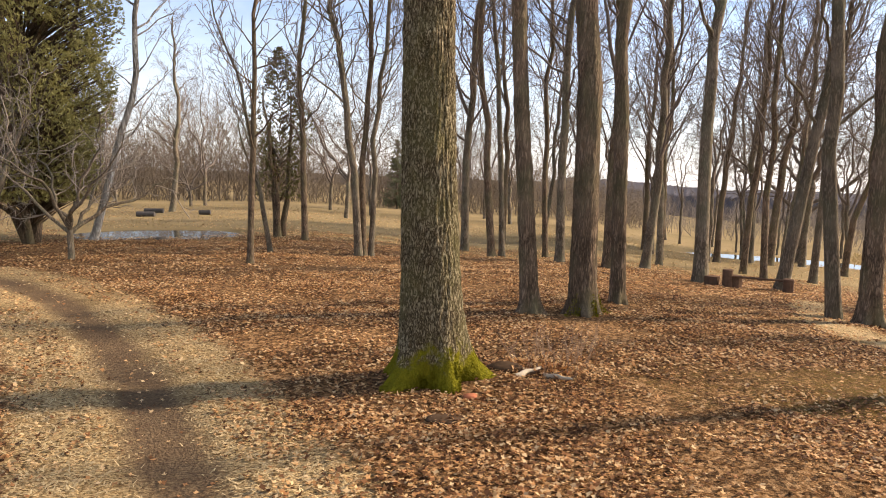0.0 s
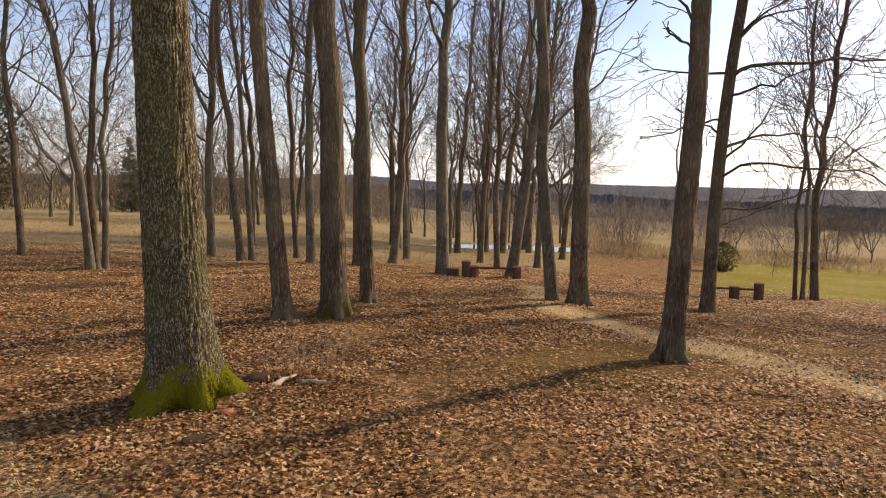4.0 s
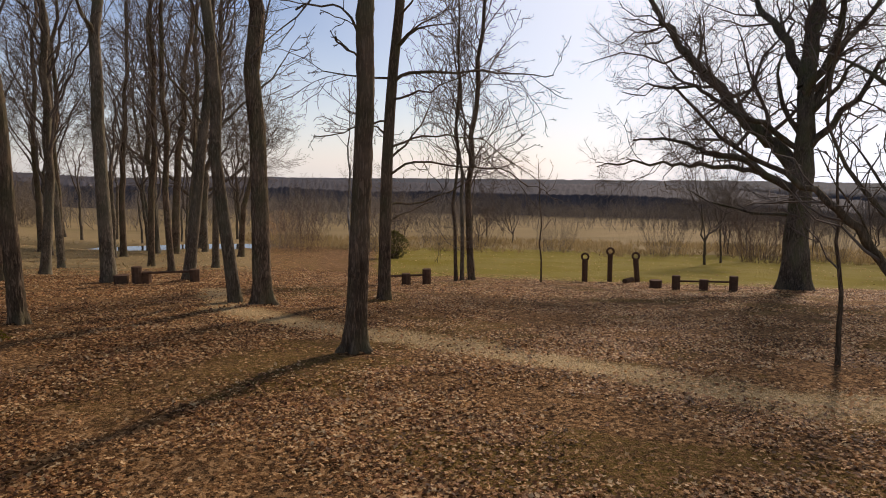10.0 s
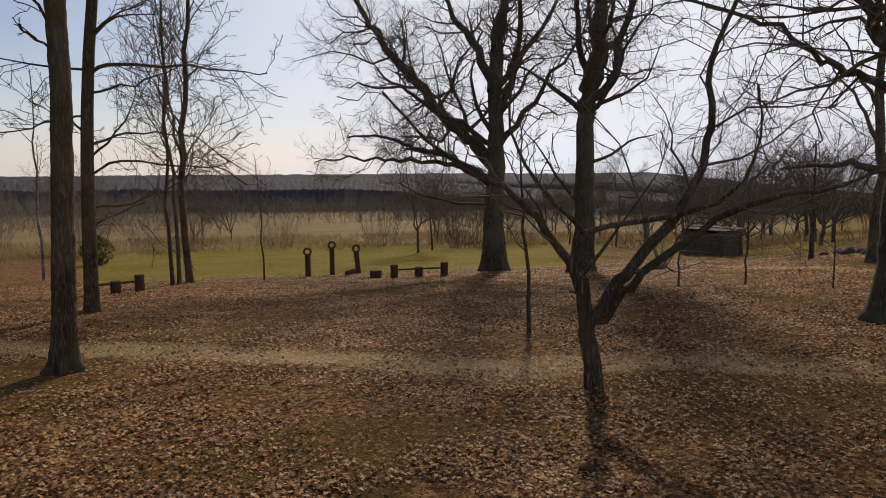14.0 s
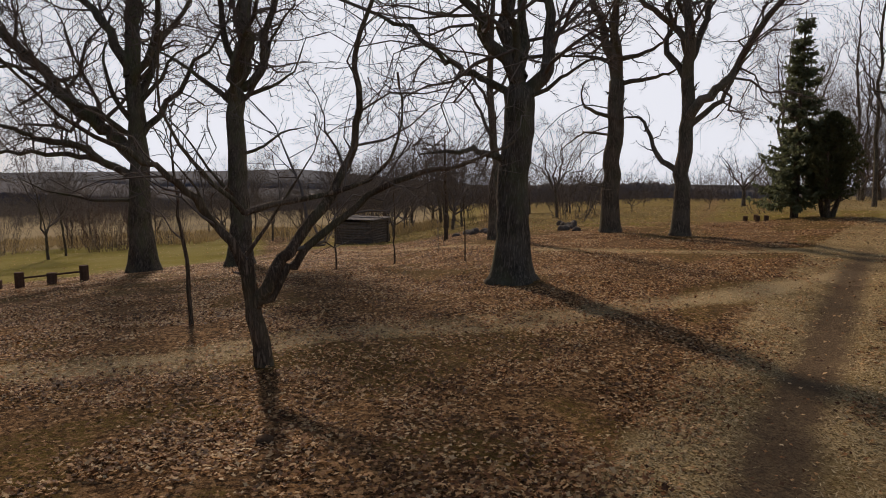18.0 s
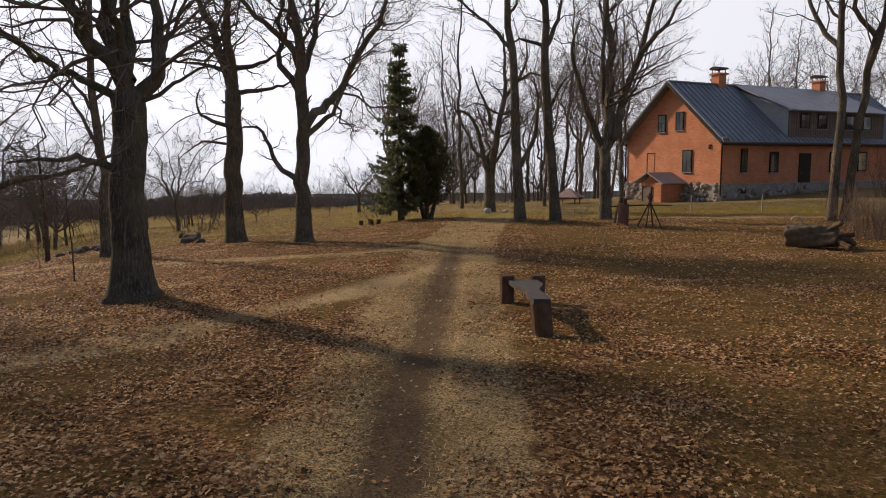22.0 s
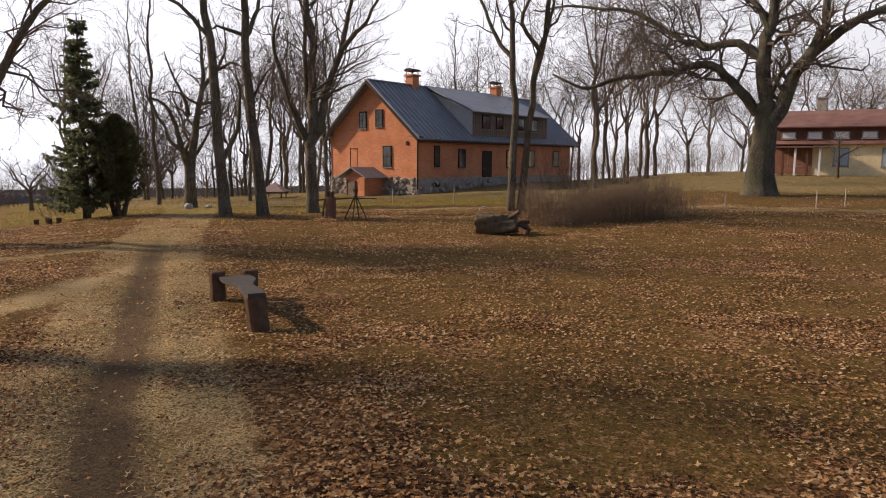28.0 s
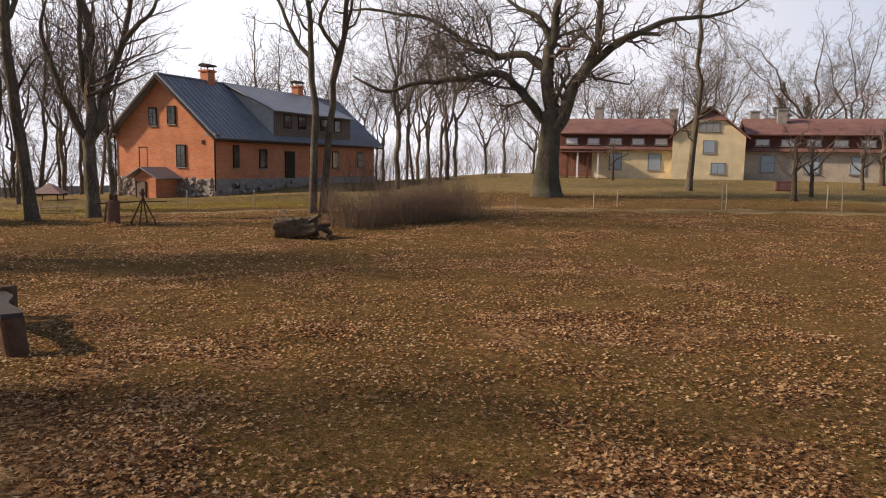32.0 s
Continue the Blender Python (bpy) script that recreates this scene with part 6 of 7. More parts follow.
def tussocks(seed, a0, a1, r0, r1, count, size, label):
    """Tufts of dead grass by chance between two bearings and two ranges."""
    rng = random.Random(seed)
    tufts = []
    while len(tufts) < count:
        az, r = radians(rng.uniform(a0, a1)), math.sqrt(rng.uniform(r0 * r0, r1 * r1))
        x, y = r * math.sin(az), r * math.cos(az)
        if noise.noise(Vector((x * .12, y * .12, seed))) < rng.uniform(-.5, .35) or max(pond_depth(np.array(x), np.array(y), POND), pond_depth(np.array(x), np.array(y), LAKE)) > -.1:
            continue
        tufts.append(((x, y, ground_z(x, y) - .02), (rng.gauss(0, .2), rng.gauss(0, .2), 1)))
    return tagged(sprays("grass_tufts", tufts, HAY, None, size, 5, seed, .05), label, "grass", kind="stuff")


tussocks(71, 86, 136, 31, 95, 7000, .17, "tufts of dead grass over the orchard field")
tussocks(72, -42, 30, 25, 75, 5000, .15, "tufts of dead grass on the meadow behind the pond")
tussocks(73, 30, 96, 54, 80, 4000, .6, "tall dead grass below the lawn")
tussocks(74, 136, 205, 34, 64, 4500, .09, "short tufts of grass in the yard")

# ---- fallen leaves ----
def leaf_colour():
    k = Mat("fallen_leaf", 0.7)
    tone = k.math("ADD", k.island(), k.math("MULTIPLY", k.math("SUBTRACT", k.noise(1.1, 4, 0.6, k.world()), 0.5), 1.1))
    col = k.ramp(tone, (0.0, (0.05, 0.022, 0.009)), (0.26, (0.15, 0.065, 0.025)), (0.42, (0.38, 0.175, 0.072)), (0.58, (0.62, 0.325, 0.13)), (0.78, (0.78, 0.49, 0.225)), (1.0, (0.87, 0.65, 0.36)))
    k.base(k.mix(k.math("MULTIPLY", k.noise(30, 3, v=k.world()), 0.35), col, (0.14, 0.07, 0.03)))
    k.b.inputs["Specular IOR Level"].default_value = 0.2
    k.leafy(0.4)
    return k.m


LEAF = leaf_colour()


def strew(name, seed, r0, r1, per_m2, size, lobes, material, label, straw=False):
    """Strew curled leaves (or cut straw) over the ground between two ranges, thinner on the tracks."""
    rng = np.random.RandomState(seed)
    a0, a1 = radians(-42), radians(207)
    n = int(per_m2 * (a1 - a0) / 2 * (r1 * r1 - r0 * r0))
    az, r = rng.uniform(a0, a1, n), np.sqrt(rng.uniform(r0 * r0, r1 * r1, n))
    px, py = r * np.sin(az), r * np.cos(az)
    lawn, meadow, track, rut = zones(px, py)
    bare = np.clip(track * (.42 + .3 * soft(py, 1, 5)) + rut * .8 + lawn * .75, 0, 1)
    drift = np.array([noise.noise(Vector((x * .6, y * .6, seed))) + .5 * noise.noise(Vector((x * 1.9, y * 1.9, 3))) for x, y in zip(px, py)])
    if straw:
        keep = rng.random_sample(n) < np.clip(track - rut, 0, 1)
    else:
        keep = rng.random_sample(n) < np.clip((.72 + 1.45 * drift) * (1 - bare) * (1 - .68 * mossy(px, py)), 0.03, 1)
    for mid in (POND, LAKE):
        keep &= pond_depth(px, py, mid) < -.2
    px, py, r = px[keep], py[keep], r[keep]
    n = len(px)
    pz = np.array([ground_z(x, y) for x, y in zip(px, py)]) + relief(px, py)
    if straw:
        ang, ln = rng.uniform(0, 6.283, n), size * rng.uniform(.5, 1.5, n)
        tilt = rng.normal(0, .25, n)
        d = np.stack([np.cos(ang), np.sin(ang), np.abs(tilt)], 1) * ln[:, None]
        s = np.stack([-np.sin(ang), np.cos(ang), 0 * ang], 1) * (.0032 + r * .0003)[:, None]
        o = np.stack([px, py, pz + .006 + rng.uniform(0, .012, n)], 1)
        v = np.stack([o - s, o + d - s * .5, o + d + s * .5, o + s], 1).reshape(-1, 3)
        f = np.arange(n * 4).reshape(-1, 4)
    else:
        m = lobes
        th = np.arange(m) * 2 * np.pi / m
        rad = np.where(np.arange(m) % 2 == 0, 1.0, .5) if m == 8 else np.ones(m) * np.where(np.arange(m) % 3 == 0, 1.0, .72)
        u, w = rad * np.cos(th), rad * np.sin(th) * .8
        sc = size * rng.uniform(.55, 1.35, n)
        curl = rng.uniform(-.2, .5, n)
        lx, ly = u[None, :] * sc[:, None], w[None, :] * sc[:, None]
        lz = curl[:, None] * (u[None, :] ** 2 + .7 * w[None, :] ** 2 - .2) * sc[:, None] * rng.uniform(.2, 1.4, (n, m)) + sc[:, None] * rng.normal(0, .10, (n, m))
        a, t1, t2 = rng.uniform(0, 6.283, n), rng.normal(0, .22, n), rng.normal(0, .22, n)
        lz = lz + lx * t1[:, None] + ly * t2[:, None]
        wx = px[:, None] + lx * np.cos(a)[:, None] - ly * np.sin(a)[:, None]
        wy = py[:, None] + lx * np.sin(a)[:, None] + ly * np.cos(a)[:, None]
        lift = .004 - lz.min(1, keepdims=True) * .75 + rng.uniform(0, .02, (n, 1))
        v = np.stack([wx, wy, pz[:, None] + lz + lift], -1)
        v = v.reshape(-1, 3)
        f = np.arange(n * m).reshape(n, m)
    me = bpy.data.meshes.new(name)
    me.vertices.add(len(v)), me.vertices.foreach_set("co", v.astype(np.float32).ravel())
    c = f.shape[1]
    me.loops.add(f.size), me.loops.foreach_set("vertex_index", f.astype(np.int32).ravel())
    me.polygons.add(len(f)), me.polygons.foreach_set("loop_start", np.arange(0, f.size, c, dtype=np.int32))
    me.update(calc_edges=True)
    me.materials.append(material)
    return tagged(new(name, me), label, "leaf litter" if not straw else "straw", kind="stuff")


STRAW = plain("dry_straw", (0.46, 0.345, 0.18), 0.8, 0, .4, 9)
strew("fallen_leaves", 1, 2.2, 5, 1150, .028, 8, LEAF, "curled brown fallen leaves on the ground")
strew("fallen_leaves", 5, 5, 8, 1250, .025, 8, LEAF, "curled brown fallen leaves on the ground")
strew("fallen_leaves", 2, 8, 16, 980, .026, 4, LEAF, "curled brown fallen leaves on the ground")
strew("fallen_leaves", 3, 16, 32, 320, .031, 4, LEAF, "brown fallen leaves further off")
strew("fallen_leaves", 6, 32, 60, 22, .036, 4, LEAF, "brown fallen leaves scattered over the far grass")
strew("cut_straw", 4, 2.0, 12, 380, .045, 0, STRAW, "cut dry straw on the track", True)


# ---- water ----
def pool(name, mid, level, label):
    k = Mat(name + "_surface", 0.05)
    k.b.inputs["Base Color"].default_value = (0.02, 0.022, 0.02, 1)
    k.bump(k.noise(3.0, 3, v=k.scaled(k.world(), (1, 2, 1))), .025, .05)
    n = 40
    c, s = math.cos(radians(mid[4])), math.sin(radians(mid[4]))
    v = [(mid[0], mid[1], level)]
    for i in range(n):
        a = 2 * math.pi * i / n
        u, w = mid[2] * 1.12 * math.cos(a), mid[3] * 1.12 * math.sin(a)
        v.append((mid[0] + u * c - w * s, mid[1] + u * s + w * c, level))
    ob = mesh_object(name, v, [(0, i + 1, (i + 1) % n + 1) for i in range(n)], k.m)
    return tagged(ob, label, "water", kind="structure")


pool("pond_water", POND, POND_Z, "still dark pond water mirroring the sky")
pool("lake_water", LAKE, LAKE_Z, "pale still water beyond the grove")


# ---- wooden things ----


def bench(x, y, x2, y2):
    """Half-log seat on a heavy front stump and a pair of back stumps."""
    b = new("log_bench")
    b.location = (x, y, ground_z(x, y))
    d = Vector((x2 - x, y2 - y, 0))
    ln = d.length
    b.rotation_euler = (0, 0, math.atan2(d.y, d.x))
    log("stump_leg", (-.02, -.05, -.08), (0, 0, .45), .145, LOG_WOOD, b, 18, 1)
    log("stump_leg", (ln, .25, -.08), (ln, .25, .47), .125, LOG_WOOD, b, 16, 2)
    log("stump_leg", (ln + .04, -.27, -.08), (ln + .04, -.27, .46), .125, LOG_WOOD, b, 16, 3)
    n = 14
    v, f = [], []
    for i in range(n):
        u = i / (n - 1)
        px = -.13 + u * (ln + .05)
        half = .12 + .14 * soft(u, .4, .85) + .015 * math.sin(u * 11)
        top = .50 - .10 * u
        for z in (top - .06, top):
            v += [(px, -half, z), (px, half * (.92 + .1 * math.sin(u * 7)), z)]
    for i in range(n - 1):
        k = i * 4
        f += [(k, k + 1, k + 5, k + 4), (k + 2, k + 6, k + 7, k + 3), (k, k + 4, k + 6, k + 2), (k + 1, k + 3, k + 7, k + 5)]
    f += [(0, 2, 3, 1), (n * 4 - 4, n * 4 - 3, n * 4 - 1, n * 4 - 2)]
    mesh_object("seat", v, f, GREY_PLANK, b, "grey worn plank seat with wavy edges", smooth=False)
    return tagged(b, "rough bench of dark logs with a grey plank seat", "bench")


bench(6.35, -7.0, 8.13, -8.23)


def rail_bench(x, y, x2, y2, posts, label):
    """Low stump posts with a thin rail between them."""
    b = new("rail_bench")
    b.location = (x, y, ground_z(x, y))
    d = Vector((x2 - x, y2 - y, ground_z(x2, y2) - ground_z(x, y)))
    for i in range(posts):
        p = d * (i / (posts - 1))
        log("stump_post", (p.x, p.y, p.z - .1), (p.x, p.y, p.z + (.50, .38, .52)[i % 3]), .15, LOG_WOOD, b, 10, i)
    log("rail", (0, 0, .30), (d.x, d.y, d.z + .32), .035, LOG_WOOD, b, 7, 9)
    return tagged(b, label, "bench")


rail_bench(8.18, 20.2, 9.45, 19.2, 2, "low log posts with a rail, among trees")
rail_bench(14.1, 16.1, 15.4, 15.6, 3, "low dark log posts with a thin rail")
rail_bench(23.5, 11.2, 23.35, 9.1, 3, "three dark stump posts joined by a thin rail")


def stump_block(x, y, r, h, label):
    o = log("sawn_stump", (0, 0, -.05), (0, 0, h), r, LOG_WOOD, None, 12, int(x * 10))
    o.location = (x, y, ground_z(x, y))
    return tagged(o, label, "stump")


stump_block(7.9, 20.6, .22, .26, "low sawn stump beside the rail")
stump_block(8.4, 20.3, .24, .34, "low sawn stump beside the rail")
stump_block(23.9, 12.2, .24, .30, "short dark stump near the carved posts")
for x, y in ((28.05, -15.97), (28.8, -16.86), (27.5, -16.2), (27.23, -16.43)):
    stump_block(x, y, .10, .22, "small dark stump in the grass by the spruce")
bm_log = log("fallen_log", (-.35, 0, .12), (.35, .05, .12), .13, LOG_WOOD, None, 10, 4)
bm_log.location = (26.2, 14.6, ground_z(26.2, 14.6))
tagged(bm_log, "short dark log lying between the carved posts", "log")


def ring_post(x, y, h, lean, label):
    """A carved post that ends in a ring."""
    b = new("carved_post")
    b.location = (x, y, ground_z(x, y))
    log("post", (0, 0, -.1), (lean * .4, lean, h), .115, LOG_WOOD, b, 10, int(x))
    R, r, n, m = .14, .045, 18, 8
    v, f = [], []
    ax = Vector((-.48, .88, 0))
    for i in range(n):
        a = 2 * math.pi * i / n
        for j in range(m):
            c = 2 * math.pi * j / m
            q = R + r * math.cos(c)
            side = Vector((.88, .48, 0)) * (r * math.sin(c))
            p = ax * (q * math.cos(a)) + Vector((0, 0, q * math.sin(a))) + side
            v.append((p.x + lean * .4, p.y + lean, p.z + h + R - .02))
    for i in range(n):
        for j in range(m):
            f.append((i * m + j, ((i + 1) % n) * m + j, ((i + 1) % n) * m + (j + 1) % m, i * m + (j + 1) % m))
    mesh_object("ring", v, f, LOG_WOOD, b)
    return tagged(b, label, "sculpture", "carved posts on the slope")


ring_post(25.36, 16.22, .95, 0, "short dark carved post topped by a ring")
ring_post(26.55, 15.73, 1.2, 0, "tall dark carved post topped by a ring")
ring_post(27.13, 14.72, 1.0, .15, "leaning dark carved post topped by a ring")


SHED_LOG = plain("grey_brown_shed_log", (0.17, 0.135, 0.105), 0.9, 0, .4, 5, .4)
SHED_BOARD = plain("pale_grey_roof_board", (0.24, 0.21, 0.18), 0.88, 0, .3, 4, .2)


def log_shed(x, y, turn):
    """A small log shed with a flat boarded roof; every log is a part."""
    b = new("log_shed")
    b.location, b.rotation_euler = (x, y, ground_z(x, y)), (0, 0, turn)
    for k in range(9):
        z = .1 + .155 * k
        for s in (-1, 1):
            log("wall_log", (-1.55, s * 1.2, z), (1.55, s * 1.2, z), .085, SHED_LOG, b, 7, k)
            log("wall_log", (s * 1.4, -1.35, z + .07), (s * 1.4, 1.35, z + .07), .085, SHED_LOG, b, 7, k + 20)
    box("door", (.85, .08, 1.2), (.3, -1.31, .65), GREY_PLANK, b, "grey plank door")
    for i in range(14):
        box("roof_board", (.235, 3.0, .04), (-1.6 + .246 * i, 0, 1.58 + .01 * (i % 2)), SHED_BOARD, b, bevel=.005)
    box("ridge_board", (3.3, .2, .05), (0, 0, 1.63), SHED_BOARD, b, bevel=.005)
    b.scale = (.78, .78, .92)
    return tagged(b, "small dark log shed with a flat board roof", "shed")


log_shed(39.8, .4, radians(62))


RED_LOG = plain("red_brown_carved_log", (0.19, 0.10, 0.07), 0.88, 0, .35, 7, .35)


def tripod_carving(x, y):
    b = new("carved_figure_post")
    b.location = (x, y, ground_z(x, y))
    log("post", (0, 0, -.1), (0, 0, .86), 0.2, RED_LOG, b, 14, 5)
    for s in (-1, 1):
        log("knob", (s * .14, -s * .07, .82), (s * .145, -s * .07, 1.06), .075, LOG_WOOD, b, 9, 6)
    for k, (z, r) in enumerate(((.22, .215), (.55, .22), (.76, .21))):
        log("carved_band", (0, 0, z), (0, 0, z + .05), r, RED_LOG, b, 14, 20 + k)
    log("cross_bar", (.42, .3, .74), (-.66, -.32, .82), .028, LOG_WOOD, b, 7, 30)
    for k in range(3):
        log("side_stick", (.3 + .07 * k, .12 - .06 * k, -.04), (.2 + .05 * k, .1 - .03 * k, .72 - .06 * k), .026, SHED_LOG, b, 7, 40 + k)
    return tagged(b, "red-brown carved wooden post with two dark knobs", "sculpture")


def tripod(x, y):
    b = new("stick_tripod")
    b.location = (x, y, ground_z(x, y))
    for k in range(4):
        a = k * 1.57 + .4
        log("pole", (.46 * math.cos(a), .46 * math.sin(a), -.03), (-.09 * math.cos(a), -.09 * math.sin(a), 1.15 + .1 * (k % 2)), .026, LOG_WOOD, b, 6, k)
    log("cross_stick", (-.75, -.3, .82), (.25, .1, .82), .02, LOG_WOOD, b, 6, 7)
    return tagged(b, "tripod of thin dark sticks", "frame")


tripod_carving(16.9, -20.9)
tripod(16.1, -21.4)


STAKE = plain("pale_stake_wood", (0.42, 0.35, 0.25), .85, 0, .2, 8)
CHARRED = plain("dark_mossy_rotten_wood", (0.135, 0.10, 0.064), .95, 0, .6, 7, .6)


def hollow_log(x, y):
    """Butt of a felled trunk lying on its side: a hollow end, ragged moss on its back."""
    b = new("hollow_log")
    b.location, b.rotation_euler = (x, y, ground_z(x, y)), (0, 0, radians(200))
    n, m = 32, 22
    v, f = [], []
    for j in range(m):
        u = j / (m - 1)
        for i in range(n):
            a = 2 * math.pi * i / n
            r = .36 * (1 - .12 * u) + .05 * math.sin(3 * a + 4 * u) + .035 * math.sin(7 * a + 9 * u) + .09 * max(0, math.sin(a)) * noise.noise(Vector((u * 5, a * 2, 3))) + .05 * noise.noise(Vector((u * 9, a * 4, 1)))
            v.append((1.25 * u, r * math.cos(a), .30 + r * math.sin(a) * .85))
    for i in range(n):
        a = 2 * math.pi * i / n
        v.append((.05, .24 * math.cos(a), .30 + .2 * math.sin(a)))
    for i in range(n):
        a = 2 * math.pi * i / n
        v.append((.6, .16 * math.cos(a), .30 + .14 * math.sin(a)))
    for j in range(m - 1):
        for i in range(n):
            f.append((j * n + i, j * n + (i + 1) % n, (j + 1) * n + (i + 1) % n, (j + 1) * n + i))
    for i in range(n):
        k = (i + 1) % n
        f += [(i, m * n + i, m * n + k, k), (m * n + i, m * n + n + i, m * n + n + k, m * n + k)]
    f += [tuple(range((m - 1) * n, m * n)), tuple(range(m * n + n, m * n + 2 * n))[::-1]]
    mesh_object("trunk_butt", v, f, CHARRED, b)
    loop = Wood()
    loop.add([(.22 + .14 * math.cos(k * .5 - .8), .1, .68 + .13 * math.sin(k * .5 - .8)) for k in range(11)], [.022] * 11, 7)
    loop.build("bent_root", STAKE, b)
    log("broken_limb", (1.0, -.1, .5), (1.35, -.25, .72), .07, CHARRED, b, 8, 4)
    for k in range(4):
        log("root_stub", (1.15, .1 * k - .15, .25), (1.6, .35 * (k - 1.5), .1 + .15 * (k % 3)), .08, LOG_WOOD, b, 7, 10 + k)
    return tagged(b, "dark hollow butt of a felled tree lying by a thicket", "log")


hollow_log(9.75, -19.3)

for i, (x, y, h, s) in enumerate(((-3.87, -32.67, 1.15, .0), (-4.1, -33.2, 1.1, .03), (-8.41, -35.16, .95, .0), (-8.73, -33.91, 1.2, .06), (4.56, -30.52, .55, .0), (.47, -33.17, .75, .0), (1.4, -31.8, .7, 0), (-13.2, -35.4, 1.0, .05),
                                  (20.9, -30.5, .8, 0), (17.6, -31.2, .8, 0), (14.5, -32.4, .8, 0), (11.0, -33.0, .8, 0), (7.6, -32.6, .7, 0))):
    o = log("fence_stake", (0, 0, -.1), (s, s, h), .028, STAKE, None, 7, i)
    o.location = (x, y, ground_z(x, y))
    tagged(o, "thin pale wooden stake in the ground", "fence post", "stakes along the yard path")

brazier = box("iron_tub", (1.05, .8, .55), (-8.67, -47.3, ground_z(-8.67, -47.3) + .3), RUST_ROOF, None, "", .03)
tagged(brazier, "rusty red-brown iron tub on the yard grass", "tub")
box("rim", (1.11, .86, .05), (0, 0, .26), RUST_ROOF, brazier)


def roofed_well(x, y):
    """A low square shelter: four posts under a pyramid roof."""
    b = new("garden_shelter")
    b.location, b.rotation_euler = (x, y, ground_z(x, y)), (0, 0, .5)
    for i in (-1, 1):
        for j in (-1, 1):
            log("post", (i * .62, j * .62, -.1), (i * .62, j * .62, .45), .045, LOG_WOOD, b, 8, i + 2 * j + 5)
    for k in range(4):
        box("rim_board", (1.4, .06, .1), (.66 * math.sin(k * 1.5708), .66 * math.cos(k * 1.5708), .42), LOG_WOOD, b, bevel=.005, turn=-k * 1.5708)
    for k in range(4):
        a = k * 1.5708 + .7854
        p, q = (1.2 * math.cos(a), 1.2 * math.sin(a)), (1.2 * math.cos(a + 1.5708), 1.2 * math.sin(a + 1.5708))
        slab("roof_side", (p[0], p[1], .44), (q[0], q[1], .44), (q[0] * .02, q[1] * .02, 1.05), (p[0] * .02, p[1] * .02, 1.05), .04, PINK_BOARD, b)
    return tagged(b, "low garden shelter with a faded pinkish pyramid roof", "shelter")


PINK_BOARD = plain("faded_pink_roof_boards", (0.42, 0.29, 0.24), .85, 0, .25, 5)
roofed_well(35.4, -36.6)


def low_frame(x, y, x2, y2):
    """A low pale wooden frame of short posts and two rails."""
    b = new("low_rail_frame")
    b.location = (x, y, ground_z(x, y))
    d = Vector((x2 - x, y2 - y, ground_z(x2, y2) - ground_z(x, y)))
    for k in range(3):
        p = d * (k / 2)
        log("post", (p.x, p.y, p.z - .05), (p.x, p.y, p.z + .38), .025, STAKE, b, 7, k)
    for k, z in enumerate((.08, .3)):
        log("rail", (0, 0, z), (d.x, d.y, d.z + z), .022, STAKE, b, 7, 8 + k)
    return tagged(b, "low pale wooden rail frame on the grass", "frame")


low_frame(22.75, -23.5, 21.75, -24.1)


# ---- small things at the foot of the old tree ----
def stone(name, x, y, size, material, label, seed, sink=.3):
    bm = bmesh.new()
    bmesh.ops.create_icosphere(bm, subdivisions=3, radius=1)
    for v in bm.verts:
        v.co *= 1 + .22 * noise.noise(v.co * 1.3 + Vector((seed, 0, 0))) + .12 * noise.noise(v.co * 4.5 + Vector((seed, 2, 0)))
        v.co = Vector((v.co.x * size[0], v.co.y * size[1], v.co.z * size[2]))
    me = bpy.data.meshes.new(name)
    bm.to_mesh(me)
    bm.free()
    me.polygons.foreach_set("use_smooth", [True] * len(me.polygons))
    me.materials.append(material)
    o = new(name, me)
    o.location = (x, y, ground_z(x, y) + size[2] * (1 - sink) * .6)
    return tagged(o, label, name.replace("_", " "))


TERRACOTTA = plain("broken_brick_red", (0.45, 0.15, 0.07), .85, 0, .25, 12)
SOIL = plain("dark_soil", (0.085, 0.052, 0.03), .95, 0, .4, 10, .6)
ROCK = plain("grey_field_rock", (0.13, 0.11, 0.09), .9, 0, .35, 5, .4)
stone("brick_lump", .30, 6.72, (.075, .05, .04), TERRACOTTA, "broken red brick lump at the old tree's foot", 3)


def leaf_heap(x, y, r, h, count, seed, label):
    """A small drift of curled leaves."""
    rng = random.Random(seed)
    tufts = []
    for _ in range(count):
        a, q = rng.uniform(0, 6.28), rng.random() ** .6
        px, py = x + r * 1.3 * q * math.cos(a), y + r * q * math.sin(a)
        tufts.append(((px, py, ground_z(px, py) + h * (1 - q * q) * rng.uniform(.3, 1)), (math.cos(a), math.sin(a), rng.uniform(-.2, .9))))
    o = sprays("leaf_heap", tufts, LEAF, None, .06, 2, seed, .32)
    return tagged(o, label, "leaf heap", kind="stuff")


leaf_heap(16.7, -20.4, .45, .16, 320, 7, "pale drift of leaves and chips at the carved post")
leaf_heap(1.05, 7.75, .32, .14, 260, 6, "small drift of brown leaves beside the old tree")
for i, (x, y, s) in enumerate(((5.2, .51, .1),)):
    stone("molehill", x, y, (s * .8, s * .7, s * .45), SOIL, "small dark molehill among the leaves", 20 + i)
for i in range(26):
    r = random.Random(60 + i)
    f = r.random()
    x, y = (29 - 3 * f, -3.4 - 3.1 * f) if i % 2 else (26.5 + 5 * f, -7.6 - 2 * f)
    x, y = x + r.gauss(0, .25), y + r.gauss(0, .25)
    stone("field_rock", x, y, (r.uniform(.1, .26), r.uniform(.1, .22), r.uniform(.08, .17)), ROCK, "grey rock of a loose stone row", 30 + i)


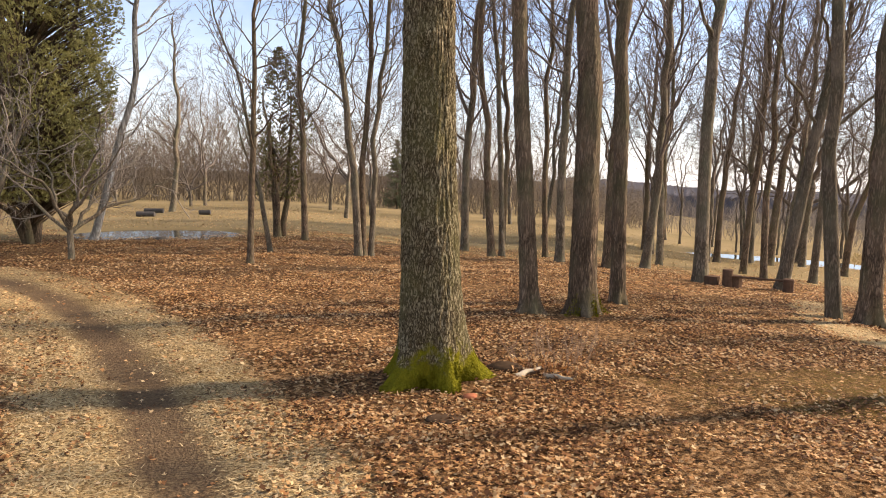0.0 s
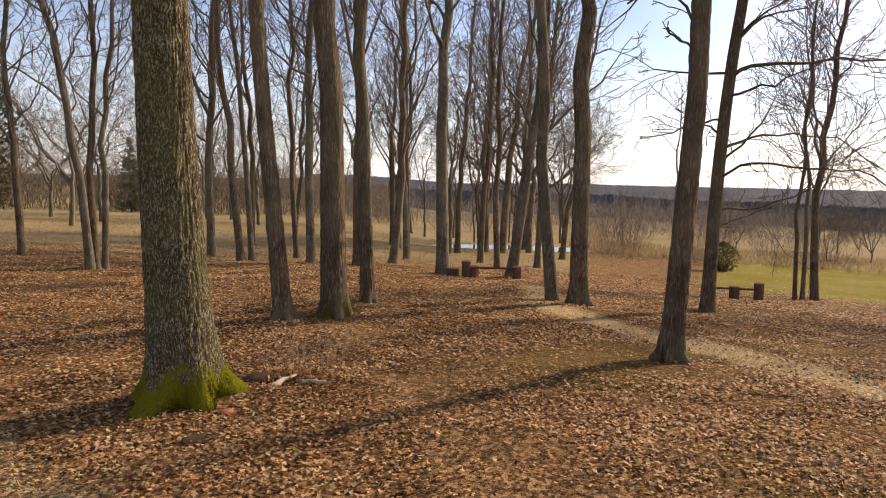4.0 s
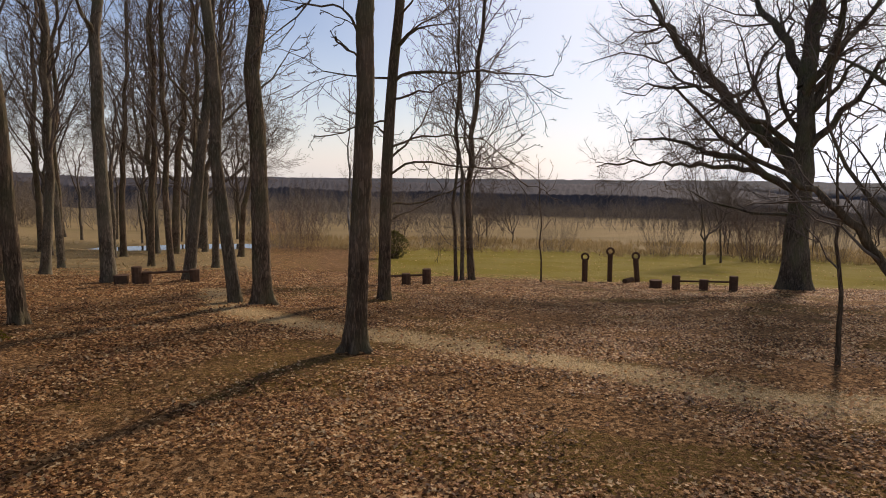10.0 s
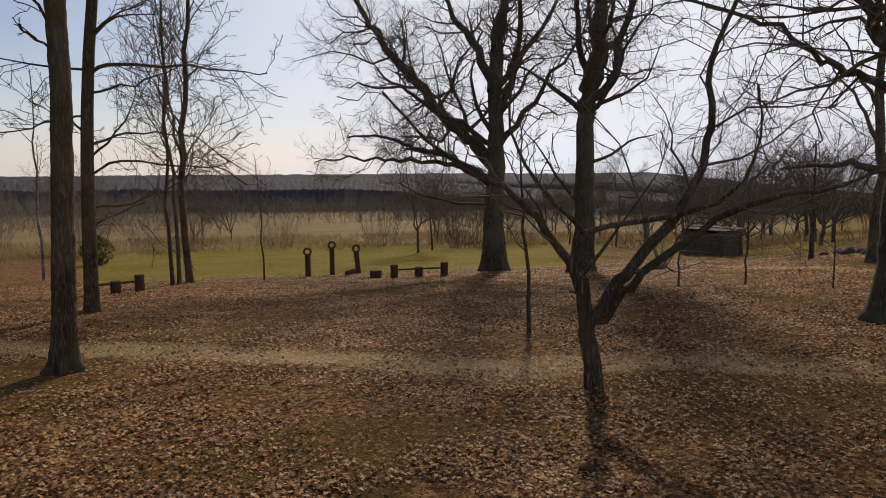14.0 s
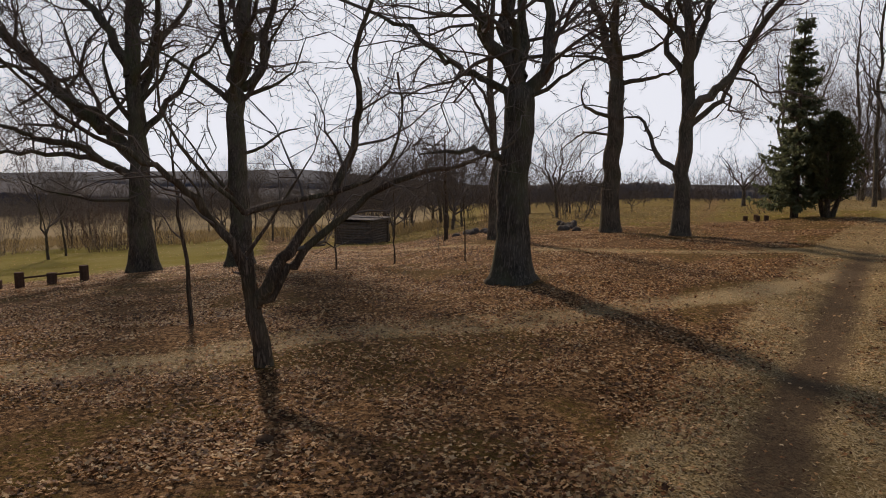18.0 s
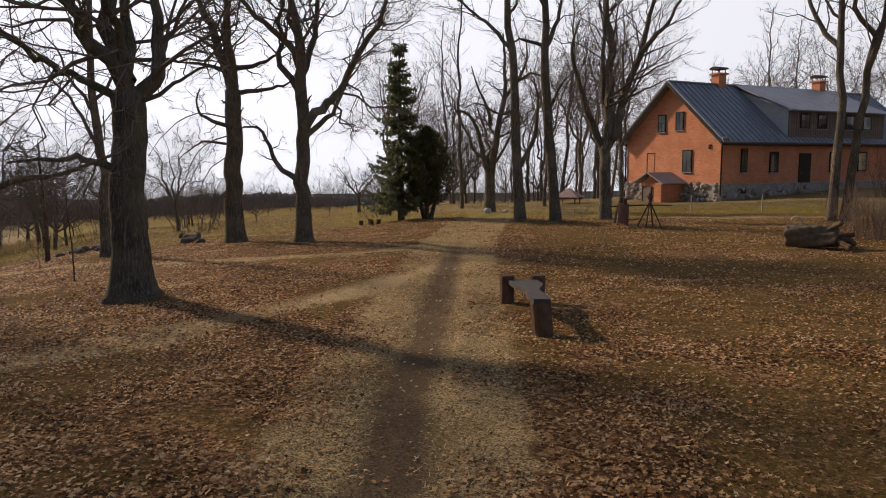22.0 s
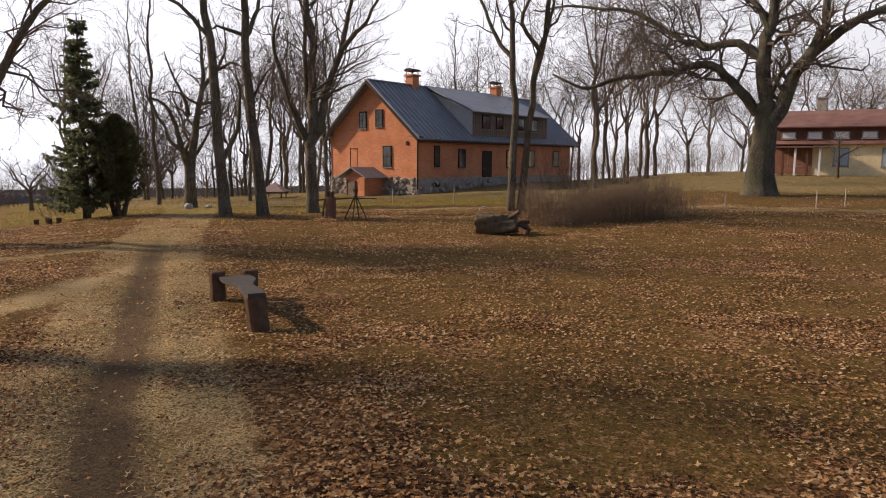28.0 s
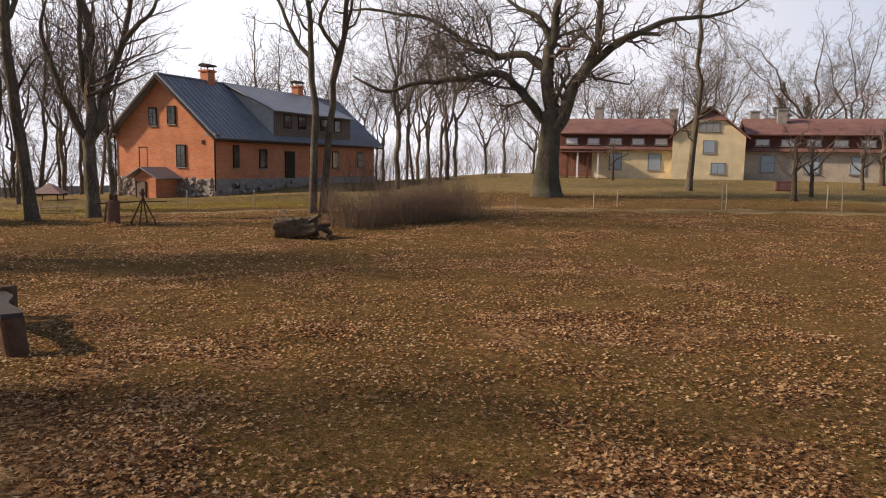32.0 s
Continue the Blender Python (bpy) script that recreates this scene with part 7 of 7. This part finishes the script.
def dead_wood(x, y, turn, r, label):
    """A weathered crooked piece of branch lying on the leaves."""
    b = new("dead_branch")
    b.location, b.rotation_euler = (x, y, ground_z(x, y) + r * .6), (0, 0, turn)
    rng = random.Random(int(x * 100))
    w = Wood()
    w.add(bent(rng, (-.2, 0, .01), (1, .1, .12), .42, 7, .14, -.02), [r, r * 1.1, r, r * .9, r * .7, r * .55, r * .35], 9)
    w.build("stick", STAKE, b)
    for k in range(3):
        w = Wood()
        w.add(bent(rng, (-.1 + .1 * k, 0, .02), (.4, (-1) ** k, .5), .16, 4, .1, 0), [r * .5, r * .4, r * .3, r * .15], 6)
        w.build("side_twig", LOG_WOOD, b)
    return tagged(b, label, "branch")


dead_wood(.98, 7.5, .5, .035, "pale weathered piece of branch beside the old tree")
dead_wood(1.25, 7.35, -.9, .028, "pale weathered piece of branch beside the old tree")
stone("root_lump", .72, 7.72, (.22, .14, .07), SOIL, "dark earthy root lump beside the old tree", 8)
stone("soil_patch", .08, 6.1, (.2, .13, .025), SOIL, "flat dark patch of bare soil", 27)
PALE_ROCK = plain("pale_grey_rock", (0.42, 0.39, 0.34), .9, 0, .25, 5, .4)
stone("field_rock", 28.7, -23.9, (.22, .2, .19), PALE_ROCK, "pale rounded boulder on the grass", 81)
stone("field_rock", 28.4, -24.9, (.17, .13, .11), PALE_ROCK, "pale rounded boulder on the grass", 82)
stone("field_rock", -9.4, 23.6, (.22, .13, .1), ROCK, "pale stone at the pond's edge", 71)
for x, y, w in ((-16.9, 40.2, .5), (-15.0, 44.5, .35), (-18.6, 45.5, .6)):
    fl = log("fallen_log", (-w, 0, .14), (w, .1, .14), .16, GREY_PLANK, None, 10, int(y))
    fl.location = (x, y, ground_z(x, y))
    tagged(fl, "short grey log lying on the pond meadow", "log")


def moss_pad(x, y, diam, top, seed, count):
    """Small moss tufts over the roots of a stem."""
    rng = random.Random(seed)
    tufts = []
    z0 = ground_z(x, y)
    for _ in range(count):
        a = rng.uniform(math.pi, 2 * math.pi + .6)
        h = top * rng.random() ** 1.6 * (.62 + .38 * math.sin(5 * a + 1) + rng.uniform(-.1, .1))
        low = math.exp(-h / (.30 * diam + .05))
        r = diam / 2 * (1 + .7 * math.exp(-h / (.7 * diam))) * (1 + low * (.34 * math.sin(5 * a + 1) + .16 * math.sin(3 * a + 1.7)))
        tufts.append(((x + r * math.cos(a), y + r * math.sin(a), z0 + h), (math.cos(a), math.sin(a), .3)))
    o = sprays("moss_pad", tufts, MOSS, None, .03, 4, seed)
    return tagged(o, "bright green moss on the roots of a tree", "moss", kind="stuff")


MOSS = plain("bright_moss", (0.16, 0.142, 0.012), .9, 0, .45, 14)
moss_pad(-0.08, 7.35, .55, .42, 5, 2600)
moss_pad(2.33, 11.53, .36, .42, 9, 700)
